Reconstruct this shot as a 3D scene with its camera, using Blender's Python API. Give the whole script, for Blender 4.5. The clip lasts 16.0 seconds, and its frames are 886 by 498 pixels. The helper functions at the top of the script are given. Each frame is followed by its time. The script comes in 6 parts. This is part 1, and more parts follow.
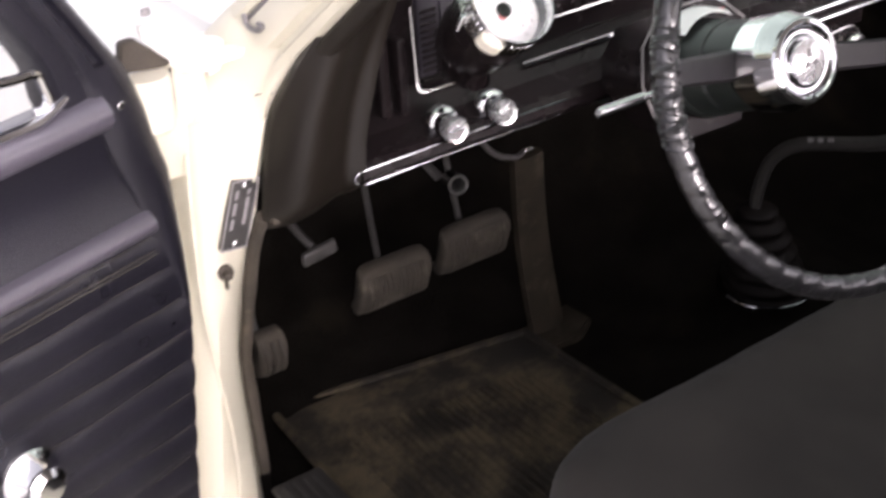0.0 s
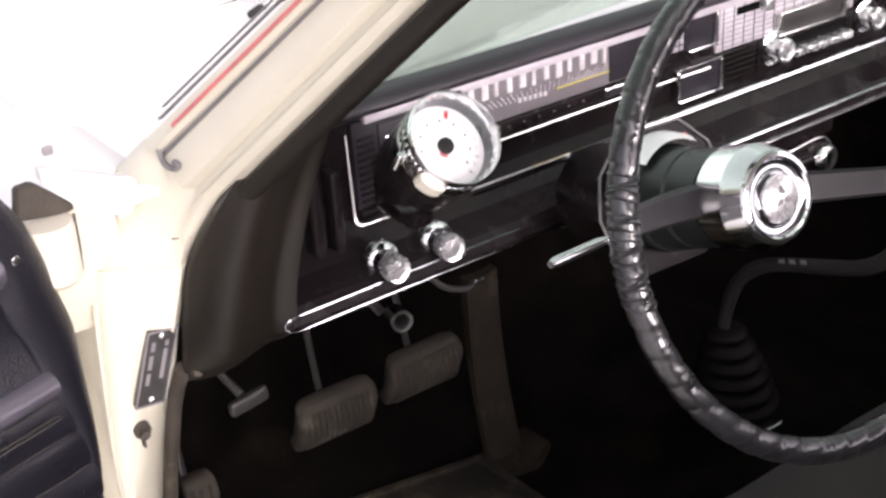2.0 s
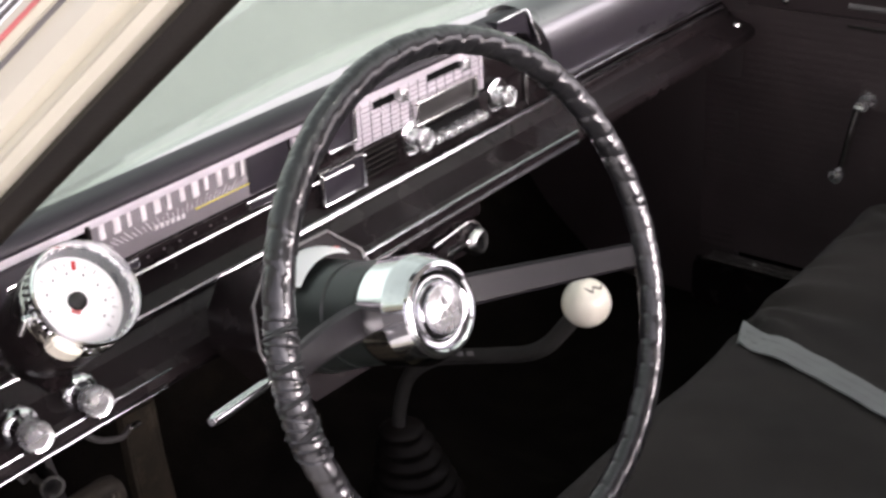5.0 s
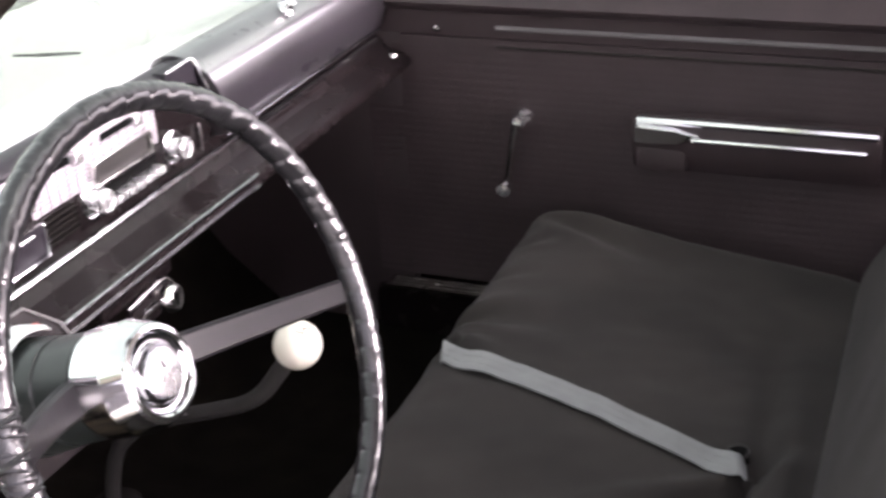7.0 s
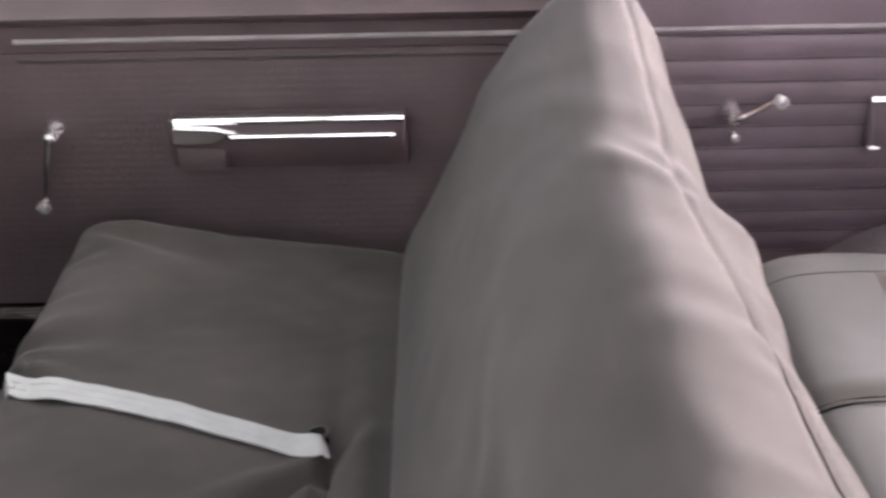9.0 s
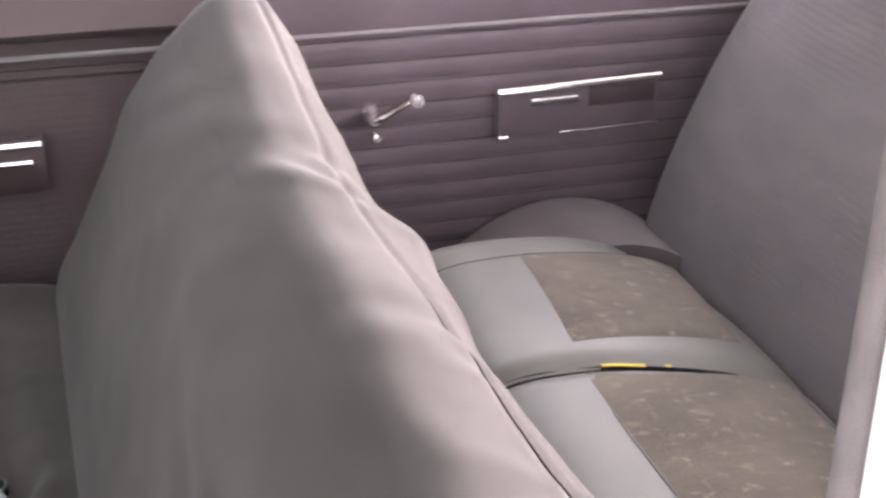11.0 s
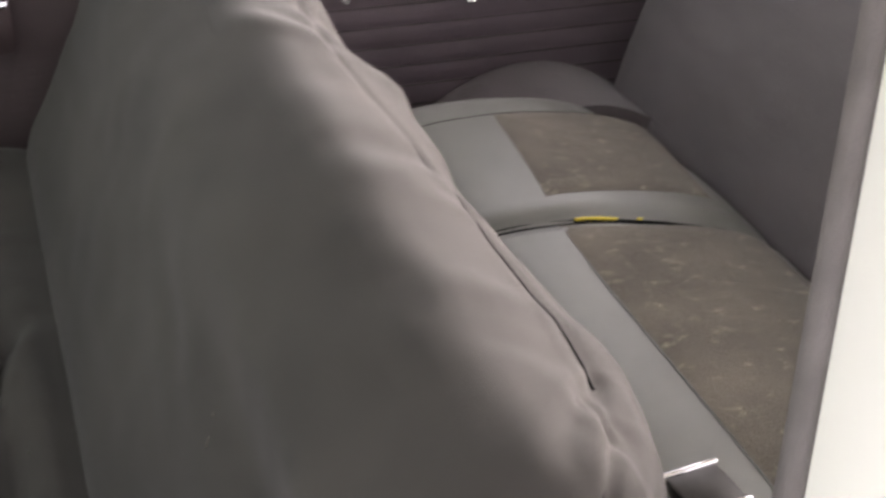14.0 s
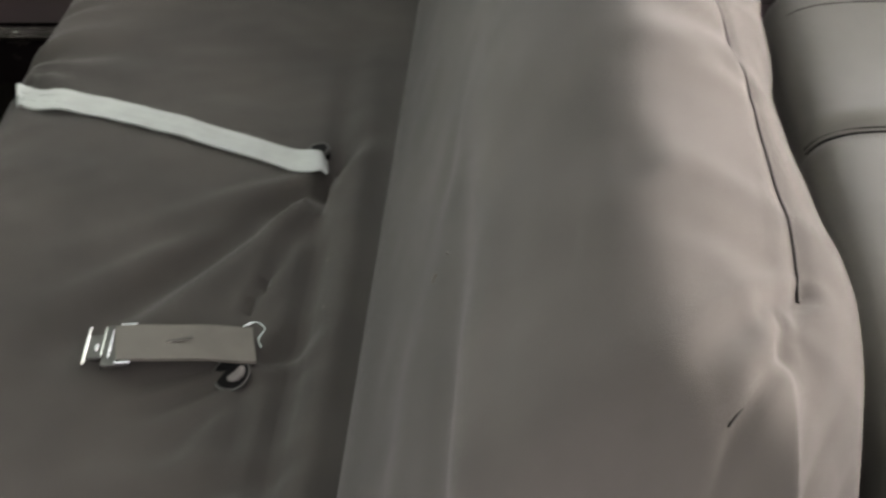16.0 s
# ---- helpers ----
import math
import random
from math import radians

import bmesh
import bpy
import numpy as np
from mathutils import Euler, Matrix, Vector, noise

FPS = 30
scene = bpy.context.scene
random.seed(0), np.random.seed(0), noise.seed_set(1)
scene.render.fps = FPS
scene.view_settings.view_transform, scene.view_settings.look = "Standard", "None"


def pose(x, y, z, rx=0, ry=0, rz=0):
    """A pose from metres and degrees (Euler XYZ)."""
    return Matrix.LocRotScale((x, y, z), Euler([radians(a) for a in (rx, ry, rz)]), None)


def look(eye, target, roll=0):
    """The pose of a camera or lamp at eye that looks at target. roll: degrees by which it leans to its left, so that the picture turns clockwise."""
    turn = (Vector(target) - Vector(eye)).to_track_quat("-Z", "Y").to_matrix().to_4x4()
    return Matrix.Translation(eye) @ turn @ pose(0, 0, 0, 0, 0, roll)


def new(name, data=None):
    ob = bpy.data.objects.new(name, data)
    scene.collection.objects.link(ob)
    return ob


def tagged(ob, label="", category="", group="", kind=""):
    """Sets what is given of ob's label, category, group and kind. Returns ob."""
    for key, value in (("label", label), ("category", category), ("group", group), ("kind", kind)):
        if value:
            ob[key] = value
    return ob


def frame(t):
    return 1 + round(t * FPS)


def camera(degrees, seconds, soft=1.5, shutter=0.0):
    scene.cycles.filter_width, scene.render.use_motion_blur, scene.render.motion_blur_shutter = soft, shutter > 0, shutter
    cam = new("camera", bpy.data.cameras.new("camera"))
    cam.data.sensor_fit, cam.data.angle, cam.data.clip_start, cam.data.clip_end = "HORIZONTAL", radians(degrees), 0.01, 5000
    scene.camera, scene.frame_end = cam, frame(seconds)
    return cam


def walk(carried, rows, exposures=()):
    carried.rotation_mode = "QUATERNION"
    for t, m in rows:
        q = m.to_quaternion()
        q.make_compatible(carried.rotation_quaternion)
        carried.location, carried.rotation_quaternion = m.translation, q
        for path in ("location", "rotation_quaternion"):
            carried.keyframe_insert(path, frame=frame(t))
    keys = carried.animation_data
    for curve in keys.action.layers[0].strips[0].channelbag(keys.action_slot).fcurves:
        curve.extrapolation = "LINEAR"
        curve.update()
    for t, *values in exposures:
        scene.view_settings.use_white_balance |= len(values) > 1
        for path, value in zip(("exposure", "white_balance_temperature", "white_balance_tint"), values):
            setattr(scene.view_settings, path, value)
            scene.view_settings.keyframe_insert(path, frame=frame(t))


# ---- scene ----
cam = camera(37.28, 16.0, soft=2.8, shutter=0.5)
# seconds, place in metres, turn in degrees
PATH = [
    (0, -1.1908, -1.1125, 1.3367, 59.682, 3.493, -34.454),
    (0.5, -1.1551, -1.0818, 1.3448, 61.194, 3.004, -35.860),
    (1, -1.1271, -1.0500, 1.3444, 62.117, 3.081, -35.645),
    (1.5, -1.1153, -1.0336, 1.3488, 62.025, 3.000, -35.986),
    (2, -1.0953, -1.0150, 1.3498, 62.046, 3.218, -35.984),
    (2.5, -1.0717, -0.9941, 1.3517, 62.158, 3.322, -37.204),
    (3, -1.0464, -0.9765, 1.3569, 62.288, 3.113, -39.599),
    (3.5, -1.0427, -0.9541, 1.3648, 62.335, 3.194, -44.966),
    (4, -1.0361, -0.9612, 1.3597, 64.023, 3.350, -47.790),
    (4.2, -1.0292, -0.9538, 1.3653, 63.776, 3.108, -48.939),
    (6.3, -1.0315, -0.9424, 1.3635, 65.182, 3.084, -61.276),
    (6.5, -1.0334, -0.9334, 1.3649, 64.965, 2.956, -63.740),
    (7, -1.0453, -0.9126, 1.3702, 64.549, 2.908, -69.003),
    (7.5, -1.0536, -0.9018, 1.3734, 64.202, 2.942, -74.599),
    (8, -1.0584, -0.8920, 1.3816, 63.645, 2.521, -80.646),
    (8.5, -1.0635, -0.8896, 1.3906, 63.300, 1.634, -85.756),
    (9, -1.0663, -0.9000, 1.3997, 63.111, 1.078, -90.191),
    (9.5, -1.0712, -0.9102, 1.4107, 62.859, 0.764, -94.953),
    (10, -1.0808, -0.9080, 1.4185, 63.285, 0.198, -99.241),
    (10.2, -1.0742, -0.8947, 1.4194, 63.300, -0.249, -100.967),
    (12.3, -1.0537, -0.7535, 1.4324, 62.707, -2.078, -117.036),
    (12.5, -1.0665, -0.7409, 1.4280, 62.776, -2.273, -117.890),
    (13, -1.0655, -0.7472, 1.4226, 62.223, -2.561, -118.296),
    (13.5, -1.0660, -0.7507, 1.4422, 59.905, -2.024, -115.108),
    (14, -1.0822, -0.8098, 1.3932, 58.174, -1.794, -109.649),
    (14.5, -1.0863, -0.8296, 1.3806, 56.527, -1.104, -104.255),
    (15, -1.0951, -0.8671, 1.3783, 55.126, -0.553, -100.012),
    (15.5, -1.0942, -0.9095, 1.3761, 53.366, 0.278, -93.995),
    (16, -1.0843, -0.9910, 1.3693, 52.401, 1.817, -86.433),
]
# seconds, stops, kelvin, tint: the camera opens up as it turns to the dark cabin
EXPOSURES = [(0.0, 1.85, 6450, 24), (4.2, 1.72, 6450, 24), (7.0, 2.68, 6450, 29), (8.0, 3.40, 6500, 31), (9.0, 3.70, 6550, 30), (10.0, 3.93, 6600, 29), (12.5, 3.53, 6450, 30), (13.5, 3.06, 6600, 24), (14.5, 3.06, 6800, 19), (16.0, 3.53, 6850, 16)]
walk(cam, [(t, pose(x, y, z, rx, ry, rz)) for t, x, y, z, rx, ry, rz in PATH], EXPOSURES)

# ---- light: a bright overcast day, the strongest light from behind the car ----
world = bpy.data.worlds.new("overcast_sky")
scene.world = world
world.use_nodes = True
wn = world.node_tree.nodes
wl = world.node_tree.links
sky = wn.new("ShaderNodeTexSky")
sky.sky_type = "NISHITA"
sky.sun_disc = False
sky.sun_elevation = radians(14)
sky.sun_rotation = radians(173)
sky.air_density, sky.dust_density, sky.ozone_density = 1.0, 6.0, 0.6
wn["Background"].inputs["Strength"].default_value = 0.15
thin = wn.new("ShaderNodeHueSaturation")
thin.inputs["Saturation"].default_value = 0.15
wl.new(sky.outputs["Color"], thin.inputs["Color"])
wl.new(thin.outputs["Color"], wn["Background"].inputs["Color"])
sun_data = bpy.data.lights.new("sun", "SUN")
sun_data.energy, sun_data.angle, sun_data.color = 0.58, radians(110), (0.98, 0.94, 1.0)
sun = new("sun", sun_data)
# low, from behind the car
sun.matrix_world = look((0.75, -6.5, 1.65), (0.0, 0.0, 0.0))


# ---- materials ----
def material(name, colour, rough=0.5, metal=0.0, spread=0.15, scale=8.0, grain=0.0, grain_scale=300.0, coat=0.0, spec=0.5, sheen=0.0,
             dirt=None, dirt_scale=5.0, dirt_from=0.55, rough_spread=0.1, stretch=(1, 1, 1), ribs=0.0, coat_ior=1.5):
    """A surface with large blotches, fine grain and, where given, dirt of a colour of its own."""
    m = bpy.data.materials.new(name)
    m.use_nodes = True
    nodes, links = m.node_tree.nodes, m.node_tree.links
    p = nodes["Principled BSDF"]
    p.inputs["Metallic"].default_value = metal
    p.inputs["Coat Weight"].default_value = coat
    p.inputs["Coat Roughness"].default_value = 0.08 if coat_ior < 1.6 else 0.28
    p.inputs["Coat IOR"].default_value = coat_ior
    p.inputs["Specular IOR Level"].default_value = spec
    p.inputs["Sheen Weight"].default_value = sheen
    geo = nodes.new("ShaderNodeNewGeometry")
    mapping = nodes.new("ShaderNodeMapping")
    mapping.inputs["Scale"].default_value = stretch
    links.new(geo.outputs["Position"], mapping.inputs["Vector"])
    big = nodes.new("ShaderNodeTexNoise")
    big.inputs["Scale"].default_value = scale
    big.inputs["Detail"].default_value = 6
    links.new(mapping.outputs["Vector"], big.inputs["Vector"])
    ramp = nodes.new("ShaderNodeMapRange")
    ramp.inputs["From Min"].default_value, ramp.inputs["From Max"].default_value = 0.3, 0.7
    ramp.inputs["To Min"].default_value, ramp.inputs["To Max"].default_value = 1 - spread, 1 + spread
    links.new(big.outputs["Fac"], ramp.inputs["Value"])
    tone = nodes.new("ShaderNodeVectorMath")
    tone.operation = "SCALE"
    tone.inputs[0].default_value = colour
    links.new(ramp.outputs["Result"], tone.inputs["Scale"])
    out = tone.outputs["Vector"]
    if dirt:
        spots = nodes.new("ShaderNodeTexNoise")
        spots.inputs["Scale"].default_value = dirt_scale
        spots.inputs["Detail"].default_value = 9
        spots.inputs["Roughness"].default_value = 0.7
        links.new(mapping.outputs["Vector"], spots.inputs["Vector"])
        mask = nodes.new("ShaderNodeMapRange")
        mask.inputs["From Min"].default_value, mask.inputs["From Max"].default_value = dirt_from, dirt_from + 0.15
        links.new(spots.outputs["Fac"], mask.inputs["Value"])
        mix = nodes.new("ShaderNodeMix")
        mix.data_type = "RGBA"
        links.new(mask.outputs["Result"], mix.inputs[0])
        links.new(out, mix.inputs[6])
        mix.inputs[7].default_value = (*dirt, 1)
        out = mix.outputs[2]
    links.new(out, p.inputs["Base Color"])
    rr = nodes.new("ShaderNodeMapRange")
    rr.inputs["To Min"].default_value, rr.inputs["To Max"].default_value = max(0.02, rough - rough_spread), min(1.0, rough + rough_spread)
    links.new(big.outputs["Fac"], rr.inputs["Value"])
    links.new(rr.outputs["Result"], p.inputs["Roughness"])
    if grain:
        fine = nodes.new("ShaderNodeTexNoise")
        fine.inputs["Scale"].default_value = grain_scale
        fine.inputs["Detail"].default_value = 3
        links.new(mapping.outputs["Vector"], fine.inputs["Vector"])
        bump = nodes.new("ShaderNodeBump")
        bump.inputs["Strength"].default_value = grain
        bump.inputs["Distance"].default_value = 0.002
        links.new(fine.outputs["Fac"], bump.inputs["Height"])
        links.new(bump.outputs["Normal"], p.inputs["Normal"])
        if ribs:
            cord = nodes.new("ShaderNodeTexWave")
            cord.bands_direction = "Z"
            cord.inputs["Scale"].default_value = ribs
            cord.inputs["Distortion"].default_value = 0.6
            links.new(geo.outputs["Position"], cord.inputs["Vector"])
            ridge = nodes.new("ShaderNodeBump")
            ridge.inputs["Strength"].default_value = 0.2
            ridge.inputs["Distance"].default_value = 0.0015
            links.new(cord.outputs["Fac"], ridge.inputs["Height"])
            links.new(bump.outputs["Normal"], ridge.inputs["Normal"])
            links.new(ridge.outputs["Normal"], p.inputs["Normal"])
    return m


CREAM = material("cream_paint", (0.645, 0.615, 0.488), 0.32, spread=0.05, scale=6, coat=0.4, dirt=(0.45, 0.38, 0.28), dirt_scale=14, dirt_from=0.68)
# paler copy of the cream paint; burnt-out daylight is put into the colour
CREAM_LIT = material("cream_paint_lit", (0.80, 0.80, 0.742), 0.25, spread=0.012, scale=1.4, coat=0.5)
CHROME = material("chrome", (0.86, 0.86, 0.87), 0.1, 1.0, spread=0.06, scale=40, rough_spread=0.06)
CHROME_WORN = material("worn_chrome", (0.72, 0.71, 0.69), 0.22, 1.0, spread=0.15, scale=60, rough_spread=0.12)
SATIN = material("brushed_silver_panel", (0.58, 0.545, 0.58), 0.38, 0.25, spread=0.08, scale=50)
BLACK_VINYL = material("black_grained_vinyl", (0.016, 0.014, 0.016), 0.28, spec=0.9, spread=0.25, scale=12, grain=0.35, grain_scale=900)
BLACK_PAINT = material("black_dash_paint", (0.0105, 0.0078, 0.0082), 0.26, spec=0.16, spread=0.2, scale=20, coat=0.0, grain=0.06, grain_scale=500)
SIDE_TRIM = material("charcoal_moulded_trim", (0.008, 0.0066, 0.006), 0.55, spec=0.1, spread=0.2, scale=9, grain=0.3, grain_scale=700)
# far-side copy of the dark door vinyl; glare haze is put into the colour
HAZED_VINYL = material("hazed_plum_grey_vinyl", (0.059, 0.0425, 0.0445), 0.5, spread=0.15, scale=10, grain=0.4, grain_scale=600)
# the same vinyl paler again, for more haze over the rear quarter
QUARTER_VINYL = material("paler_hazed_plum_vinyl", (0.120, 0.095, 0.108), 0.45, spread=0.15, scale=10, grain=0.4, grain_scale=600)
# the same vinyl darker; the shade beside the footwell is in the colour
KICK_VINYL = material("shaded_plum_kick_vinyl", (0.040, 0.029, 0.030), 0.5, spread=0.15, scale=10, grain=0.4, grain_scale=600)
TOP_VINYL = material("dark_plum_pad_vinyl", (0.022, 0.0175, 0.023), 0.42, spec=0.5, spread=0.2, scale=12, grain=0.15, grain_scale=700)
# door vinyl paled to lavender; sky sheen on upward faces put into the colour
DOOR_PAD = material("sky_sheen_black_vinyl", (0.060, 0.055, 0.068), 0.34, spec=0.8, spread=0.15, scale=14, grain=0.1, grain_scale=700, coat=0.6)
PAD_VINYL = material("glossy_black_pad_vinyl", (0.020, 0.017, 0.022), 0.3, spec=1.0, spread=0.2, scale=12, grain=0.08, grain_scale=700, coat=1.0, coat_ior=2.5)
END_CAP = material("dusty_charcoal_moulding", (0.0112, 0.0088, 0.0066), 0.42, spec=0.35, spread=0.2, scale=7, grain=0.2, grain_scale=700)
SEAL_DUSTY = material("dusty_brown_rubber", (0.050, 0.041, 0.030), 0.8, spread=0.35, scale=22, grain=0.5, grain_scale=260, dirt=(0.16, 0.13, 0.09), dirt_scale=16, dirt_from=0.56)
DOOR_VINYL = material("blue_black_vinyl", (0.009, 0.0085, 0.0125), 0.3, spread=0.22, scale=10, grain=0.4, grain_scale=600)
LEATHER = material("glossy_black_leather_wrap", (0.016, 0.0158, 0.017), 0.3, spec=0.4, spread=0.4, scale=60, grain=0.45, grain_scale=150, coat=1.0, rough_spread=0.08)
COVER = material("charcoal_grey_cloth_cover", (0.0312, 0.0279, 0.0243), 0.85, spread=0.3, scale=7, grain=0.25, grain_scale=1400, sheen=0.08, spec=0.25)
COVER_EDGE = material("grey_cloth_seam", (0.06, 0.055, 0.05), 0.9, spread=0.15, scale=30)
REAR_VINYL = material("grey_seat_vinyl", (0.162, 0.167, 0.152), 0.38, spread=0.12, scale=9, grain=0.25, grain_scale=800)
REAR_CLOTH = material("worn_brown_grey_cloth", (0.114, 0.101, 0.078), 0.95, spread=0.26, scale=10, grain=0.9, grain_scale=420, sheen=0.2, spec=0.2,
                      dirt=(0.29, 0.265, 0.195), dirt_scale=48, dirt_from=0.56, stretch=(1.5, 0.8, 1))
ARCH_CLOTH = material("dark_felted_cloth", (0.106, 0.092, 0.095), 0.95, spread=0.12, scale=12, grain=0.9, grain_scale=350, sheen=0.3, spec=0.1)
REAR_BACK = material("rear_backrest_cloth", (0.112, 0.100, 0.102), 0.9, spread=0.13, scale=9, grain=0.9, grain_scale=500, sheen=0.2, spec=0.2, stretch=(1, 1, 3), ribs=34.0)
BELT_GREY = material("grey_belt_webbing", (0.27, 0.285, 0.275), 0.6, spread=0.1, scale=40, grain=0.5, grain_scale=900)
BELT_DARK = material("dark_grey_belt_webbing", (0.088, 0.080, 0.068), 0.7, spread=0.15, scale=40, grain=0.5, grain_scale=900)
RUBBER = material("worn_pedal_rubber", (0.040, 0.033, 0.024), 0.8, spread=0.3, scale=30, grain=0.5, grain_scale=300, dirt=(0.10, 0.087, 0.068), dirt_scale=30, dirt_from=0.52)
SEAL = material("black_rubber_seal", (0.018, 0.016, 0.015), 0.7, spread=0.3, scale=25, dirt=(0.07, 0.058, 0.045), dirt_scale=20, dirt_from=0.58)
WINDLACE = material("grey_brown_windlace_cloth", (0.125, 0.113, 0.108), 0.8, spread=0.2, scale=25, grain=0.5, grain_scale=700)
SEAL_GREY = material("grey_windlace", (0.2, 0.19, 0.19), 0.7, spread=0.15, scale=25, grain=0.4, grain_scale=600)
CARPET = material("dusty_black_carpet", (0.007, 0.006, 0.005), 1.0, spread=0.4, scale=18, grain=1.0, grain_scale=350, dirt=(0.013, 0.0105, 0.007), dirt_scale=9, dirt_from=0.58, spec=0.03)
MAT_RUBBER = material("dusty_ribbed_floor_mat", (0.020, 0.0155, 0.0095), 0.85, spread=0.6, scale=11, grain=0.6, grain_scale=250, dirt=(0.082, 0.064, 0.036), dirt_scale=11, dirt_from=0.46)
GAS_RUBBER = material("dark_ribbed_rubber", (0.024, 0.019, 0.013), 0.85, spread=0.4, scale=20, grain=0.5, grain_scale=280, dirt=(0.05, 0.041, 0.028), dirt_scale=18, dirt_from=0.55, spec=0.2)
PEDAL_RUBBER = material("dusty_pedal_rubber", (0.034, 0.028, 0.020), 0.85, spread=0.35, scale=26, grain=0.5, grain_scale=280, dirt=(0.078, 0.066, 0.047), dirt_scale=30, dirt_from=0.52)
# darker copy of the chrome; dim reflections are put into the colour
BUCKLE = material("dimmed_chrome", (0.42, 0.42, 0.44), 0.1, 1.0, spread=0.2, scale=80, rough_spread=0.08)
CAP_SILVER = material("bright_satin_chrome", (0.88, 0.88, 0.88), 0.26, 0.85, spread=0.05, scale=60)
IVORY = material("ivory_plastic", (0.78, 0.74, 0.62), 0.25, spread=0.04, scale=30, coat=0.4)
# inner side of the chrome bezel; its dim reflections are put into the colour
BEZEL_GREY = material("shaded_bezel_grey", (0.10, 0.105, 0.11), 0.3, spread=0.15, scale=40)
DIAL_WHITE = material("white_dial", (0.93, 0.93, 0.92), 0.35, spread=0.02, scale=30)
NUMERAL = material("faded_numeral_paint", (0.6, 0.57, 0.58), 0.5, spread=0.25, scale=90)
DIAL_DARK = material("dark_dial", (0.022, 0.019, 0.024), 0.4, spec=0.2, spread=0.2, scale=30)
DIAL_GREY = material("lavender_grey_dial", (0.16, 0.145, 0.155), 0.4, spread=0.12, scale=30)
INK = material("black_ink", (0.005, 0.005, 0.005), 0.8, spec=0.05, spread=0.1)
RED_PALE = material("pale_red_line", (0.62, 0.16, 0.15), 0.4, spread=0.2, scale=30)
RED = material("red_enamel", (0.55, 0.03, 0.03), 0.35, spread=0.1, scale=40)
YELLOW = material("yellow_tape", (0.62, 0.5, 0.03), 0.5, spread=0.12, scale=60)
COLUMN = material("dark_green_grey_column_paint", (0.016, 0.0205, 0.0185), 0.35, spread=0.12, scale=25)
SPOKE = material("dark_grey_spoke_enamel", (0.0115, 0.010, 0.0115), 0.42, spec=0.3, spread=0.12, scale=30, coat=0.12)
STEEL = material("dull_painted_steel", (0.04, 0.038, 0.036), 0.45, 0.3, spread=0.2, scale=30)
HEADLINER = material("pale_headliner", (0.5, 0.47, 0.42), 0.9, spread=0.06, scale=10, grain=0.3, grain_scale=500)
CONCRETE = material("pale_concrete_floor", (0.62, 0.61, 0.58), 0.7, spread=0.08, scale=0.7, grain=0.3, grain_scale=60, dirt=(0.5, 0.48, 0.45), dirt_scale=0.5, dirt_from=0.56)
PLATE = material("dark_anodised_plate", (0.05, 0.048, 0.045), 0.35, 0.6, spread=0.2, scale=60)


def glass_material(name, tint):
    m = bpy.data.materials.new(name)
    m.use_nodes = True
    nodes, links = m.node_tree.nodes, m.node_tree.links
    nodes.remove(nodes["Principled BSDF"])
    clear = nodes.new("ShaderNodeBsdfTransparent")
    clear.inputs["Color"].default_value = (*tint, 1)
    gloss = nodes.new("ShaderNodeBsdfGlossy")
    gloss.inputs["Roughness"].default_value = 0.03
    fresnel = nodes.new("ShaderNodeFresnel")
    fresnel.inputs["IOR"].default_value = 1.45
    mix = nodes.new("ShaderNodeMixShader")
    weak = nodes.new("ShaderNodeMath")
    weak.operation = "MULTIPLY"
    weak.inputs[1].default_value = 0.4
    links.new(fresnel.outputs["Fac"], weak.inputs[0])
    links.new(weak.outputs["Value"], mix.inputs[0])
    links.new(clear.outputs["BSDF"], mix.inputs[1])
    links.new(gloss.outputs["BSDF"], mix.inputs[2])
    links.new(mix.outputs["Shader"], nodes["Material Output"].inputs["Surface"])
    return m


GREEN_GLASS = glass_material("green_tinted_glass", (0.89, 0.965, 0.89))
CLEAR_GLASS = glass_material("clear_glass", (0.99, 0.99, 0.99))


# ---- mesh helpers ----
def finish(name, bm, mat, angle=35):
    bmesh.ops.recalc_face_normals(bm, faces=bm.faces)
    me = bpy.data.meshes.new(name)
    bm.to_mesh(me)
    bm.free()
    me.materials.append(mat)
    me.polygons.foreach_set("use_smooth", [True] * len(me.polygons))
    me.set_sharp_from_angle(angle=radians(angle))
    return me


def thing(name, at, label, category, group="", kind=""):
    """An Empty at the base of a thing; its parts hang under it."""
    ob = new(name)
    ob.empty_display_size = 0.05
    ob.location = at
    return tagged(ob, label, category, group, kind)


def place_of(ob):
    m = Matrix.Translation(ob.location)
    return place_of(ob.parent) @ m if ob.parent and ob.type == "EMPTY" else m


def part(name, bm, mat, parent, label="", angle=35):
    """One mesh under a thing, modelled in the car's coordinates."""
    ob = new(name, finish(name, bm, mat, angle))
    ob.parent = parent
    if parent.type == "EMPTY":
        ob.matrix_parent_inverse = Matrix.Translation(-parent.location)
    return tagged(ob, label)


def single(name, bm, mat, label, category, group="", kind="", angle=35):
    return tagged(new(name, finish(name, bm, mat, angle)), label, category, group, kind)


def box(bm, c, s, turn=None, bev=0.0, seg=2):
    m = Matrix.Translation(c) @ (turn.to_4x4() if turn else Matrix.Identity(4)) @ Matrix.Diagonal((*s, 1))
    r = bmesh.ops.create_cube(bm, size=1.0, matrix=m)
    if bev:
        edges = list({e for v in r["verts"] for e in v.link_edges})
        bmesh.ops.bevel(bm, geom=edges, offset=bev, segments=seg, affect="EDGES", profile=0.5)
    return bm


